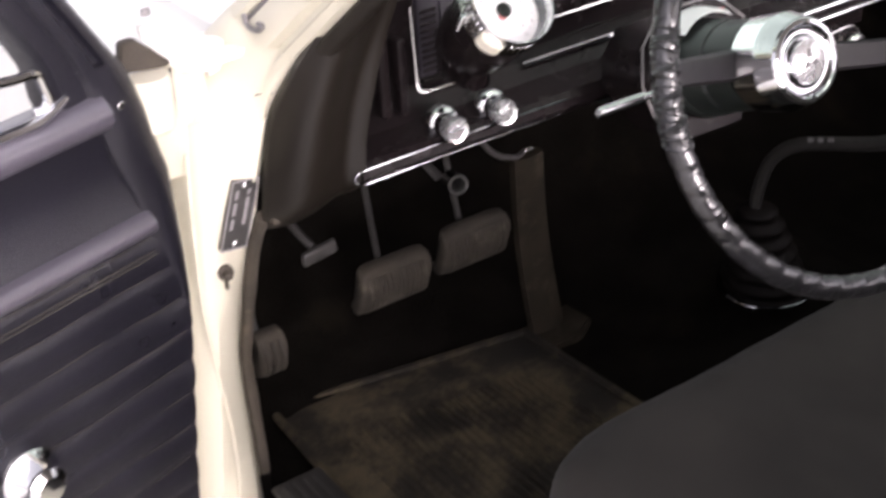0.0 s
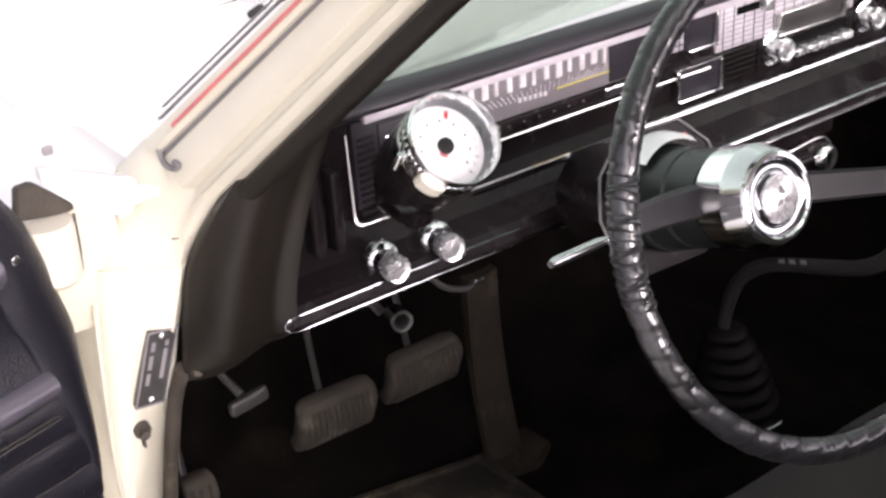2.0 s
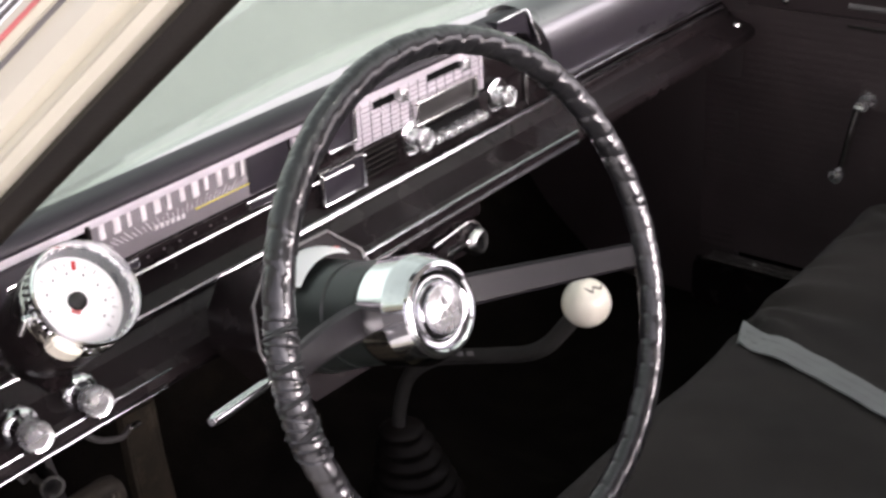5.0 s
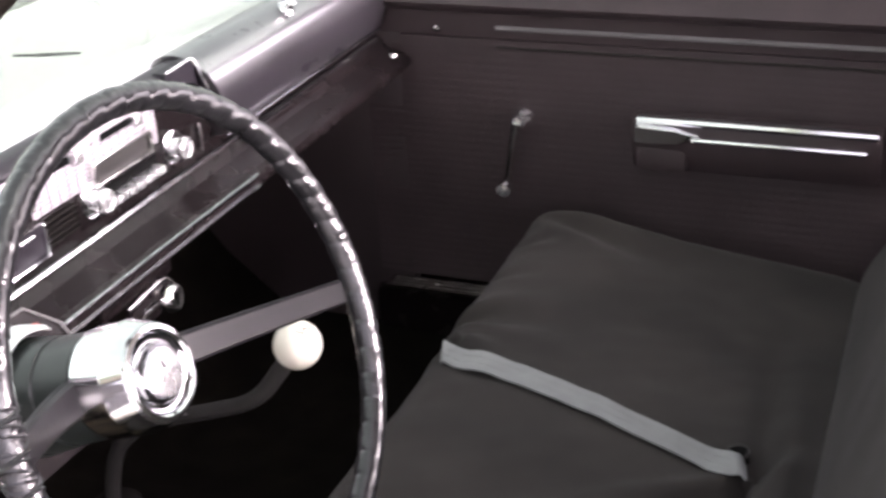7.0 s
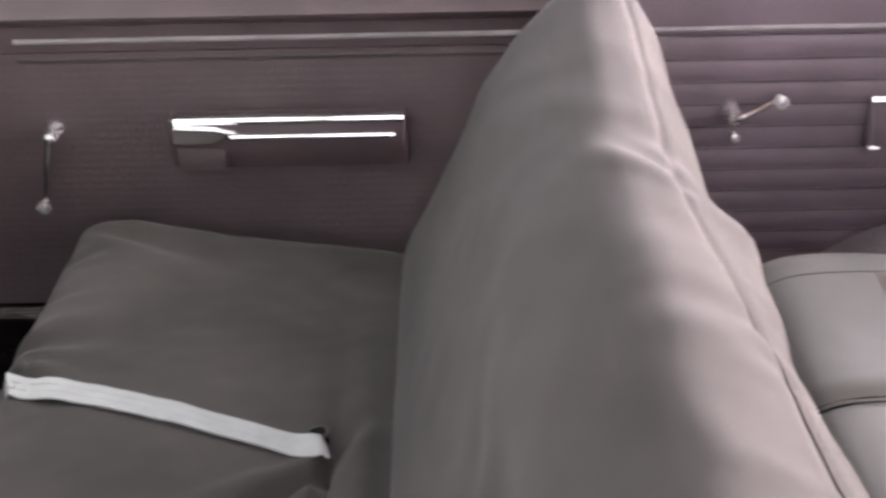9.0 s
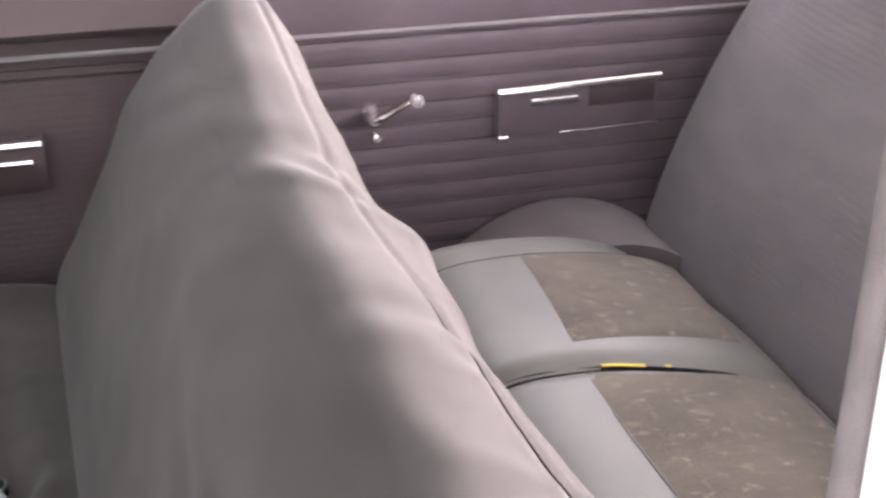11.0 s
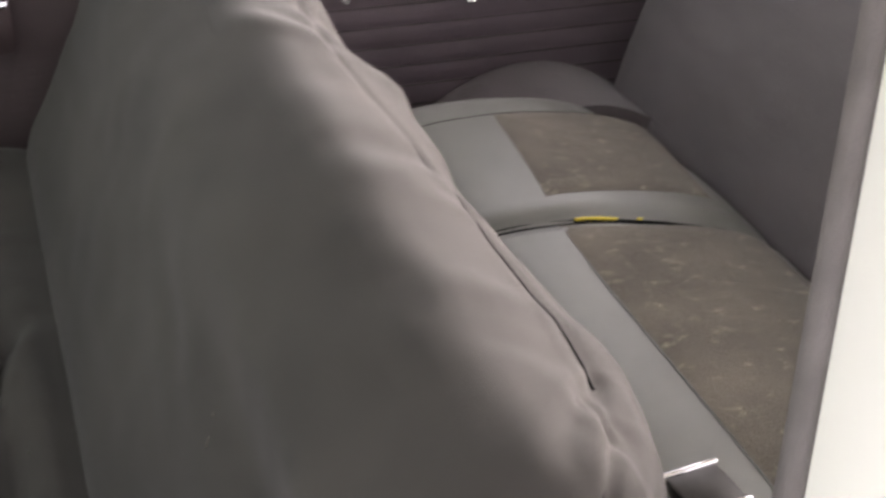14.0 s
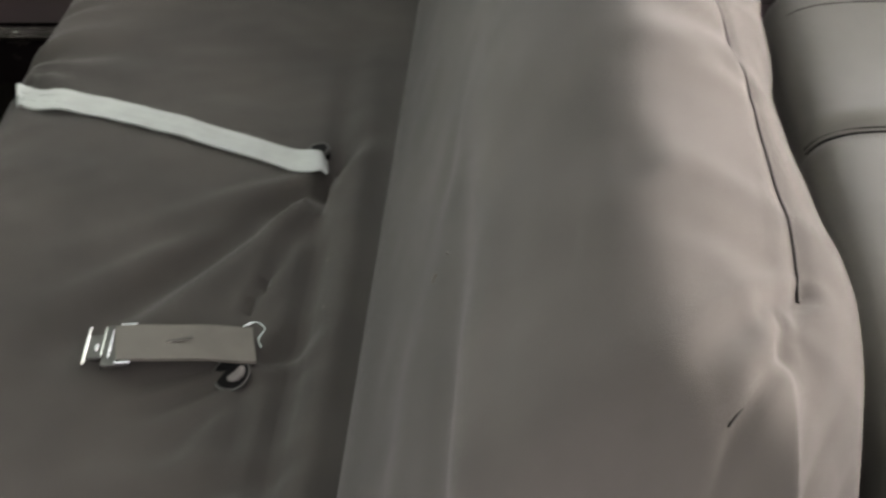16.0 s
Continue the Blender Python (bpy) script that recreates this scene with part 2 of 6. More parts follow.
def loft(bm, loops, cap=True, closed_path=False):
    rings = [[bm.verts.new(p) for p in loop] for loop in loops]
    n = len(rings[0])
    pairs = list(zip(rings, rings[1:])) + ([(rings[-1], rings[0])] if closed_path else [])
    for a, b in pairs:
        for i in range(n):
            bm.faces.new((a[i], a[(i + 1) % n], b[(i + 1) % n], b[i]))
    if cap and not closed_path:
        bm.faces.new(rings[0][::-1])
        bm.faces.new(rings[-1])
    return bm


def prism(bm, section, x0, x1, bev=0.0):
    """A (y, z) section drawn out along x."""
    loft(bm, [[(x0, y, z) for y, z in section], [(x1, y, z) for y, z in section]])
    if bev:
        bmesh.ops.bevel(bm, geom=list(bm.edges), offset=bev, segments=2, affect="EDGES", profile=0.5)
    return bm


def tube(bm, pts, r, n=12, closed=False, flat=1.0, up=None):
    """A round or flattened rod along points; r one number or one per point."""
    pts = [Vector(p) for p in pts]
    count = len(pts)
    rs = [r] * count if isinstance(r, (int, float)) else r
    loops, ref = [], Vector(up) if up else None
    for i, p in enumerate(pts):
        a = pts[(i - 1) % count] if closed or i else p
        b = pts[(i + 1) % count] if closed or i < count - 1 else p
        d = (b - a).normalized()
        if ref is None:
            ref = Vector((0, 0, 1)) if abs(d.z) < 0.9 else Vector((0, 1, 0))
        side = d.cross(ref).normalized()
        v = side.cross(d).normalized()
        if up is None:
            ref = v
        loops.append([p + rs[i] * (side * math.cos(k * math.tau / n) + v * flat * math.sin(k * math.tau / n)) for k in range(n)])
    return loft(bm, loops, cap=True, closed_path=closed)


def curve(pts, steps=8, closed=False):
    """A smooth line through points."""
    p = [Vector(q) for q in pts]
    n = len(p)
    out = []
    for i in range(n if closed else n - 1):
        a, b, c, d = (p[(i + k) % n] if closed else p[min(max(i + k, 0), n - 1)] for k in (-1, 0, 1, 2))
        for s in range(steps):
            t = s / steps
            out.append(0.5 * (2 * b + (c - a) * t + (2 * a - 5 * b + 4 * c - d) * t * t + (3 * b - a - 3 * c + d) * t ** 3))
    if not closed:
        out.append(p[-1])
    return out


def soften(pts, times=2):
    """Cut the corners of a closed outline."""
    p = [Vector(q) for q in pts]
    for _ in range(times):
        p = [q for a, b in zip(p, p[1:] + p[:1]) for q in (a.lerp(b, 0.22), a.lerp(b, 0.78))]
    return p


def even(pts, n):
    """The same closed outline with n even steps."""
    p = [Vector(q) for q in pts]
    p.append(p[0])
    ds = [0.0]
    for a, b in zip(p, p[1:]):
        ds.append(ds[-1] + (b - a).length)
    out, j = [], 0
    for k in range(n):
        d = ds[-1] * k / n
        while ds[j + 1] < d:
            j += 1
        out.append(p[j].lerp(p[j + 1], (d - ds[j]) / max(1e-9, ds[j + 1] - ds[j])))
    return out


def lathe(bm, profile, m, n=32, ring=False):
    """A profile of (radius, height) turned about the local z of m."""
    loops = [[m @ Vector((max(r, 0.0004) * math.cos(k * math.tau / n), max(r, 0.0004) * math.sin(k * math.tau / n), h)) for k in range(n)] for r, h in profile]
    return loft(bm, loops, cap=not ring, closed_path=ring)


def aim(at, direction, up=(0, 0, 1)):
    """A frame at a place whose z looks along a direction."""
    z = Vector(direction).normalized()
    x = Vector(up).cross(z).normalized()
    y = z.cross(x)
    m = Matrix((x, y, z)).transposed().to_4x4()
    m.translation = at
    return m


def ribbon(bm, pts, width, thick, across):
    """A strap along points, with its breadth along the direction across."""
    a = Vector(across).normalized()
    pts = [Vector(p) for p in pts]
    loops = []
    for i, p in enumerate(pts):
        d = (pts[min(i + 1, len(pts) - 1)] - pts[max(i - 1, 0)]).normalized()
        w = (a - d * a.dot(d)).normalized() * width / 2
        up = d.cross(w).normalized() * thick / 2
        loops.append([p - w + up, p - w * 0.5 + up * 1.3, p + w * 0.5 + up * 1.3, p + w + up, p + w - up, p - w - up])
    return loft(bm, loops)


def sheet(bm, rows, thick, away):
    """A bent panel through rows of points, with thickness in the direction away."""
    off = Vector(away).normalized() * thick
    front = [[bm.verts.new(p) for p in row] for row in rows]
    back = [[bm.verts.new(Vector(p) + off) for p in row] for row in rows]
    h, w = len(rows), len(rows[0])
    for i in range(h - 1):
        for j in range(w - 1):
            bm.faces.new((front[i][j], front[i][j + 1], front[i + 1][j + 1], front[i + 1][j]))
            bm.faces.new((back[i][j], back[i + 1][j], back[i + 1][j + 1], back[i][j + 1]))
    for i in range(h - 1):
        bm.faces.new((front[i][0], front[i + 1][0], back[i + 1][0], back[i][0]))
        bm.faces.new((front[i][-1], back[i][-1], back[i + 1][-1], front[i + 1][-1]))
    for j in range(w - 1):
        bm.faces.new((front[0][j], back[0][j], back[0][j + 1], front[0][j + 1]))
        bm.faces.new((front[-1][j], front[-1][j + 1], back[-1][j + 1], back[-1][j]))
    return bm


B = bmesh.new


# ---- the ground ----
bm = B()
bmesh.ops.create_grid(bm, x_segments=8, y_segments=8, size=400.0)
single("ground", bm, CONCRETE, "pale sunlit concrete ground around the car", "ground", kind="structure")

# ---- the car's body: painted shell ----
body = thing("car_body", (0, 0, 0.2), "cream painted body shell of an old two-door car, driver's door open", "car body", kind="structure")


def pillar_section(z):
    """Hinge pillar: outer line, rear face, inner edge, front."""
    k = min(1.0, max(0.0, (0.93 - z) / 0.5))
    xo = -0.80 - 0.065 * k
    xi = -0.735 - 0.03 * min(1, max(0, (0.90 - z) / 0.16))
    yi = -0.150 + 0.032 * min(1, max(0, (0.93 - z) / 0.15)) + 0.09 * min(1, max(0, (0.755 - z) / 0.2)) ** 0.8
    return [(-0.875, 0.16, z), (xo - 0.012, -0.03, z), (xo - 0.004, -0.085, z), (xo + 0.006, -0.104, z), (xo + 0.022, -0.112, z), (xi - 0.03, -0.116 + (yi + 0.118) * 0.25, z),
            (xi - 0.008, yi - 0.006, z), (xi, yi, z), (xi + 0.004, yi + 0.02, z), (-0.70, 0.16, z)]


bm = B()
loft(bm, [pillar_section(0.30 + 0.563 * i / 24) for i in range(25)])
part("hinge_pillar", bm, CREAM, body, "cream painted hinge pillar with small rust spots", angle=50)

bm = B()
box(bm, (-0.826, -0.092, 0.870), (0.092, 0.016, 0.112), bev=0.004)
part("pillar_top", bm, CREAM, body, "recessed cream face beside the hinge")
bm = B()
edge = [(-0.8338, 0.9509), (-0.8053, 0.9143), (-0.7778, 0.9092), (-0.7809, 0.903), (-0.7689, 0.9070), (-0.7618, 0.932), (-0.8338, 0.9629)]
loft(bm, [[(x, y, z) for x, z in edge] for y in (-0.109, -0.095)])
bmesh.ops.bevel(bm, geom=list(bm.edges), offset=0.0012, segments=2, affect="EDGES")
part("fender_flange", bm, CREAM_LIT, body, "cut rear edge of the fender over the hinge")

# pressed rib down the pillar's face
bm = B()
tube(bm, curve([(-0.815, -0.111, 0.84), (-0.822, -0.113, 0.76), (-0.826, -0.113, 0.68), (-0.822, -0.113, 0.6), (-0.817, -0.111, 0.52), (-0.822, -0.108, 0.44), (-0.84, -0.104, 0.37)], 6), 0.002, 8)
part("pressed_rib", bm, CREAM, body)

# windscreen post, leaning back and inwards
POST_A = Vector((-0.72, -0.193, 0.942))
post_dir = Vector((0.053, -0.312, 0.265)).normalized()
post_fore = Vector((0.0, 0.647, 0.762))
post_fore = (post_fore - post_dir * post_fore.dot(post_dir)).normalized()
post_out = post_fore.cross(post_dir).normalized()
if post_out.x > 0:
    post_out = -post_out


def post_point(s, a, b):
    """The post tapers towards the roof."""
    wide = 1 - 0.85 * min(s, 0.5)
    return POST_A + post_dir * s + post_fore * (a * wide if a > 0 else a) + post_out * b


LENGTH = 0.66


def post_sweep(bm, section, s0, s1, steps=16):
    loft(bm, [[post_point(s0 + (s1 - s0) * i / steps, a, b) for a, b in section] for i in range(steps + 1)])
    return bm


bm = B()
post_sweep(bm, [(0.0, -0.004), (0.003, 0.003), (0.010, 0.0055), (0.015, 0.001), (0.020, 0.000), (0.025, 0.006), (0.036, 0.0085), (0.048, 0.006), (0.0545, 0.004), (0.055, 0.0005), (0.0585, 0.0), (0.059, 0.007), (0.063, 0.0095), (0.074, 0.007), (0.076, -0.02), (0.03, -0.04), (0.0, -0.03)], -0.11, LENGTH)
part("windscreen_post", bm, CREAM, body, "cream painted windscreen post with pressed flutes", angle=30)
bm = B()
post_sweep(bm, [(0.001, -0.006), (-0.004, -0.001), (-0.010, -0.003), (-0.015, -0.009), (-0.015, -0.013), (-0.010, -0.016), (0.0, -0.016)], -0.03, LENGTH)
part("post_garnish", bm, END_CAP, body, "charcoal trim inside the windscreen post", angle=40)
bm = B()
post_sweep(bm, [(0.0549, 0.0025), (0.0549, 0.0035), (0.0586, 0.0035), (0.0586, 0.0015)], -0.094, LENGTH)
part("drip_rail", bm, SEAL_GREY, body, "dark gutter along the drip rail")
bm = B()
post_sweep(bm, [(0.0640, 0.008), (0.0640, 0.0103), (0.0672, 0.0100), (0.0672, 0.0075)], -0.03, LENGTH)
part("drip_rail_red_line", bm, RED_PALE, body, "pale red line along the drip rail")
bm = B()
post_sweep(bm, [(0.078, 0.004), (0.078, 0.0075), (0.0792, 0.0075), (0.0792, 0.004)], -0.05, LENGTH)
part("windscreen_moulding", bm, SEAL_GREY, body, "thin grey line beside the windscreen")
bm = B()
post_sweep(bm, [(0.084, 0.003), (0.084, 0.0055), (0.0848, 0.0055), (0.0848, 0.003)], -0.04, LENGTH)
part("windscreen_moulding", bm, SEAL_GREY, body)
# the post's foot running down into the hinge pillar
bm = B()
outline = ((0.0, -0.004), (0.003, 0.0032), (0.010, 0.0057), (0.015, 0.0012), (0.020, 0.0002), (0.025, 0.0062), (0.036, 0.0087), (0.0545, 0.0045), (0.0605, 0.0090), (0.075, 0.0072))
low = [Vector(p) for p in pillar_section(0.85)]
low = [low[7] + Vector((0.03, 0.02, 0)), low[7], low[6], low[6].lerp(low[5], 0.25), low[6].lerp(low[5], 0.5), low[6].lerp(low[5], 0.75), low[5], low[4], low[3], low[1]]
rows = []
for i in range(25):
    t = i / 24
    h00, h10, h01, h11 = 2 * t ** 3 - 3 * t ** 2 + 1, t ** 3 - 2 * t ** 2 + t, -2 * t ** 3 + 3 * t ** 2, t ** 3 - t ** 2
    row = []
    for k, (a, b) in enumerate(outline):
        p = post_point(-0.02 - 0.065 * (k / 9) ** 0.8, a, b)
        row.append(p * h00 - post_dir * 0.06 * h10 + low[k] * h01 + Vector((0, 0, -0.06)) * h11)
    rows.append(row)
sheet(bm, rows, 0.012, (0.5, 0.8, -0.3))
part("post_foot", bm, CREAM, body, "cream painted foot of the windscreen post", angle=70)
bm = B()
tube(bm, curve([Vector(p) + Vector((-0.0014, -0.0020, 0.0014)) for p in ((-0.7348, -0.0975, 0.9458), (-0.7346, -0.1009, 0.9372), (-0.7353, -0.1123, 0.9354), (-0.7344, -0.1240, 0.9375), (-0.7340, -0.1310, 0.9425), (-0.7343, -0.1235, 0.9430))], 5), 0.0024, 8)
part("seal_end", bm, SEAL_GREY, body, "torn end of the door seal")
bm = B()
tube(bm, [(-0.7497, -0.1292, 0.8835), (-0.7445, -0.1360, 0.8846), (-0.7390, -0.1427, 0.8860)], 0.0007, 6)
part("weld_line", bm, SEAL_DUSTY, body, "brownish weld line on the pillar")
# the body above and behind the door
bm = B()
rail = curve([(-0.622, -0.66, 1.36), (-0.60, -0.9, 1.385), (-0.60, -1.3, 1.375), (-0.61, -1.7, 1.35)], 6)
tube(bm, rail, 0.03, 10)
part("roof_rail", bm, CREAM, body)
bm = B()
roof_rows = []
for i in range(9):
    y = -0.74 - 1.5 * i / 8
    crown = 1.40 + 0.035 * math.sin(math.pi * (0.15 + 0.7 * i / 8)) - 0.035
    roof_rows.append([(x, y, crown + 0.05 * (1 - (x / 0.66) ** 2)) for x in [-0.66 + 1.32 * k / 12 for k in range(13)]])
sheet(bm, roof_rows, 0.03, (0, 0, 1))
part("roof", bm, HEADLINER, body, "car roof with a pale headliner")

# lock pillar behind the driver's door
def lock_section(z):
    lean = max(0.0, z - 0.80)
    inn, out = -0.634 + 0.42 * lean, -0.86 + 0.23 * lean
    y = -1.192 - 0.30 * lean - 0.06 * max(0.0, 0.7 - z)
    return [(out, y - 0.03, z), (out + 0.02, y - 0.006, z), (inn - 0.02, y, z), (inn, y - 0.012, z), (inn + 0.004, y - 0.05, z), (inn, y - 0.30, z), (out, y - 0.30, z)]


bm = B()
loft(bm, [lock_section(0.30 + 1.06 * i / 24) for i in range(25)])
part("lock_pillar", bm, CREAM_LIT, body, "bright cream lock pillar behind the driver's door", angle=50)
bm = B()
tube(bm, [Vector(lock_section(0.34 + 1.0 * i / 20)[3]) + Vector((0.001, 0.004, 0)) for i in range(21)], 0.0125, 12)
part("windlace", bm, WINDLACE, body, "grey cloth windlace along the lock pillar")
bm = B()
quarter = [[(-0.70 + 0.03 * (z > 0.9), y, z) for y in (-1.40, -1.8, -2.3)] for z in (0.3, 0.6, 0.9)]
sheet(bm, quarter, 0.16, (-1, 0, 0))
part("rear_quarter", bm, CREAM_LIT, body, "pale rear quarter of the body")
# sills
for side, x in ((-1, -0.80), (1, 0.745)):
    bm = B()
    box(bm, (x, -1.10, 0.31), (0.15, 2.04, 0.20), bev=0.02)
    part("sill", bm, CREAM if side < 0 else BLACK_PAINT, body, "body sill below the door opening")
bm = B()
box(bm, (-0.745, -0.45, 0.414), (0.06, 0.74, 0.006), bev=0.002)
for k in range(4):
    box(bm, (-0.763 + 0.012 * k, -0.45, 0.418), (0.004, 0.72, 0.003))
part("scuff_plate", bm, STEEL, body, "dull ribbed scuff plate on the sill")
bm = B()
box(bm, (0.672, -0.42, 0.42), (0.035, 0.62, 0.008), bev=0.002)
for k in range(3):
    box(bm, (0.662 + 0.01 * k, -0.42, 0.425), (0.004, 0.60, 0.003))
part("scuff_plate", bm, CHROME_WORN, body, "dull metal scuff plate on the far sill")

# front of the body: fender, cowl and bonnet seen past the windscreen post
bm = B()
rows = []
for i in range(15):
    y = -0.06 + 1.75 * i / 14
    sec = [(-0.905, y, 0.42), (-0.925, y, 0.60), (-0.925, y, 0.74), (-0.905, y, 0.80), (-0.885, y, 0.87), (-0.86, y, 0.905), (-0.80, y, 0.925), (-0.745, y, 0.925), (-0.735, y, 0.91)]
    rows.append([(x, yy, z - 0.03 * (i / 14) ** 2) for x, yy, z in sec])
sheet(bm, rows, 0.006, (0.7, 0, -0.7))
part("front_fender", bm, CREAM_LIT, body, "bright cream front fender", angle=60)
bm = B()
rows = []
for i in range(15):
    y = 0.27 + 1.4 * i / 14
    rows.append([(x, y + 0.05 * (x / 0.73) ** 2 * -1, 0.925 + 0.03 * (1 - (x / 0.73) ** 2) + 0.012 * math.exp(-((abs(x) - 0.32) / 0.05) ** 2) - 0.04 * (i / 14) ** 2)
                 for x in [-0.76 + 1.52 * k / 30 for k in range(31)]])
sheet(bm, rows, 0.006, (0, 0, -1))
part("bonnet", bm, CREAM_LIT, body, "cream bonnet beyond the windscreen", angle=60)
bm = B()
rows = [[(x, 0.255 - 0.03 * (x / 0.73) ** 2 - 0.076 * j, 0.932 + 0.008 * (1 - (x / 0.73) ** 2) - 0.003 * j) for x in [-0.775 + 1.55 * k / 24 for k in range(25)]] for j in (0, 1, 2, 3, 4, 4.35)]
sheet(bm, rows, 0.006, (0, 0, -1))
part("cowl", bm, CREAM_LIT, body, "cream cowl in front of the windscreen", angle=60)

def wiper(at):
    w = thing("windscreen_wiper", at, "dull chrome wiper arm end resting on the cream cowl", "wiper")
    x, y, z = at
    bm = B()
    ribbon(bm, curve([(x, y, z + 0.006), (x + 0.05, y + 0.03, z + 0.012), (x + 0.15, y + 0.085, z + 0.010), (x + 0.30, y + 0.10, z + 0.004)], 6), 0.026, 0.006, (-0.5, 0.86, 0.0))
    part("arm", bm, CAP_SILVER, w, "", angle=40)
    bm = B()
    box(bm, (x + 0.008, y + 0.006, z + 0.011), (0.030, 0.034, 0.012), turn=Euler((0, 0, radians(30))).to_matrix(), bev=0.003)
    part("clip", bm, CAP_SILVER, w, "bright folded chrome clip")
    bm = B()
    tube(bm, curve([(x - 0.016, y - 0.013, z + 0.003), (x, y - 0.010, z + 0.007), (x + 0.020, y - 0.001, z + 0.005), (x + 0.040, y + 0.010, z + 0.006)], 6), 0.0028, 6, flat=1.4)
    part("hook", bm, SEAL, w, "dark bent hook under the arm")


wiper((-0.510, 0.150, 0.950))
strip = thing("wiper_blade", (0.12, 0.03, 0.952), "thin black wiper blade end lying on the cowl", "wiper")
bm = B()
tube(bm, [(0.106, 0.070, 0.957), (0.118, 0.035, 0.9565), (0.131, -0.002, 0.957)], [0.0012, 0.0022, 0.0014], 6)
part("rubber", bm, SEAL, strip)

# windscreen
bm = B()
rows = []
for j in range(9):
    v = j / 8
    rows.append([((0.72 - 0.1 * v) * u, 0.045 * (1 - u * u) - 0.10 - 0.02 * u * u + (-0.60 + 0.06 * (1 - u * u)) * v, 0.925 + 0.43 * v + 0.012 * (1 - u * u)) for u in [-1 + 2 * k / 20 for k in range(21)]])
sheet(bm, rows, 0.005, (0, 1, 0.8))
glass = single("windscreen", bm, GREEN_GLASS, "green-tinted curved windscreen glass", "windscreen", kind="structure", angle=80)
glass.visible_shadow = False

# floor pan, toe board, tunnel, firewall, inner sides
bm = B()
rows = [[(x, y, z + 0.09 * math.exp(-(x / 0.13) ** 2)) for x in [-0.74 + 1.46 * k / 36 for k in range(37)]] for y, z in ((-2.0, 0.34), (-1.3, 0.335), (-0.6, 0.335), (-0.2, 0.335), (0.02, 0.335), (0.10, 0.345), (0.2, 0.43), (0.32, 0.58), (0.36, 0.75), (0.36, 0.92))]
sheet(bm, rows, 0.02, (0, 0, -1))
single("floor", bm, CARPET, "dusty black carpet on floor, tunnel and toe board", "carpet", kind="structure", angle=60)
bm = B()
box(bm, (-0.748, 0.165, 0.56), (0.02, 0.33, 0.50), bev=0.004)
single("kick_panel", bm, SIDE_TRIM, "black kick panel beside the pedals", "kick panel", kind="structure")
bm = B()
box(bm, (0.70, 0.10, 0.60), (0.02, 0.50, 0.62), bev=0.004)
single("kick_panel", bm, KICK_VINYL, "plum kick panel at the far side, darkened for shade", "kick panel", kind="structure")
# black rubber door seal round the lower opening
bm = B()
pts = []
for i in range(15):
    z = 0.76 - 0.36 * i / 14
    s = pillar_section(z)[7]
    pts.append((s[0] + 0.006, s[1] - 0.002, z))
tube(bm, pts, [0.0072 + 0.0005 * math.sin(i * 2.1) for i in range(15)], 10)
part("door_seal", bm, SEAL_DUSTY, body, "worn black rubber door seal")
bm = B()
box(bm, (-0.745, -0.125, 0.765), (0.016, 0.02, 0.024), bev=0.005)
part("frayed_seal_end", bm, SEAL_DUSTY, body, "frayed brown end of the seal")

# plate, screws, bolt and hinge on the pillar
plate = thing("data_plate", (-0.778, -0.118, 0.73), "dark riveted maker's data plate on the cream pillar", "plate")


def plate_spot(u, v, w=0.0):
    return Vector((-0.7800, -0.1255, 0.7740)) + Vector((0.98, -0.2, 0)) * u + Vector((0.33, 0.0, 0.95)) * v + Vector((-0.2, -0.98, 0)) * w


def plate_block(bm, u0, u1, v0, v1, w0, w1):
    loft(bm, [[plate_spot(u0, v0, w), plate_spot(u1, v0, w), plate_spot(u1, v1, w), plate_spot(u0, v1, w)] for w in (w0, w1)])
    return bm


part("plate", plate_block(B(), -0.0125, 0.0125, -0.034, 0.034, -0.008, 0.0012), PLATE, plate, "dark plate")
for v in (-0.028, 0.029):
    bm = B()
    lathe(bm, [(0.003, 0.0), (0.003, 0.001), (0.0015, 0.0024), (0.0, 0.0026)], aim(plate_spot(0.0, v, 0.001), (-0.1, -0.99, 0)), 12)
    part("rivet", bm, CHROME_WORN, plate)
for u, lens in ((-0.006, ((-0.014, -0.004), (0.0, 0.012), (0.016, 0.024))), (0.005, ((-0.010, 0.016), (0.019, 0.024)))):
    for a, b in lens:
        part("stamped_bar", plate_block(B(), u - 0.0016, u + 0.0016, a, b, 0.001, 0.0019), SEAL_GREY, plate)
part("edge_frame", plate_block(plate_block(plate_block(plate_block(B(), -0.0125, 0.0125, 0.0325, 0.034, 0.0011, 0.002), -0.0125, 0.0125, -0.034, -0.0325, 0.0011, 0.002), -0.0125, -0.0112, -0.0325, 0.0325, 0.0011, 0.002), 0.0112, 0.0125, -0.0325, 0.0325, 0.0011, 0.002), SEAL_GREY, plate)
sw = thing("door_light_switch", (-0.80, -0.114, 0.70), "rusty door light switch with a stained base", "switch")
bm = B()
lathe(bm, [(0.0075, -0.004), (0.0075, 0.003), (0.0045, 0.004), (0.004, 0.011), (0.0, 0.012)], aim((-0.798, -0.113, 0.713), (-0.1, -1, 0)), 16)
part("plunger", bm, SEAL_DUSTY, sw)
bm = B()
box(bm, (-0.798, -0.1125, 0.701), (0.002, 0.006, 0.012), bev=0.0008)
part("rust_run", bm, SEAL_DUSTY, sw, "rust coloured run below the switch")
bm = B()
lathe(bm, [(0.0, -0.026), (0.013, -0.026), (0.0195, -0.020), (0.0205, 0.020), (0.0195, 0.0255), (0.0, 0.026)], Matrix.Translation((-0.8425, -0.124, 0.902)), 24)
part("hinge_barrel", bm, CREAM, body, "cream painted round door hinge")
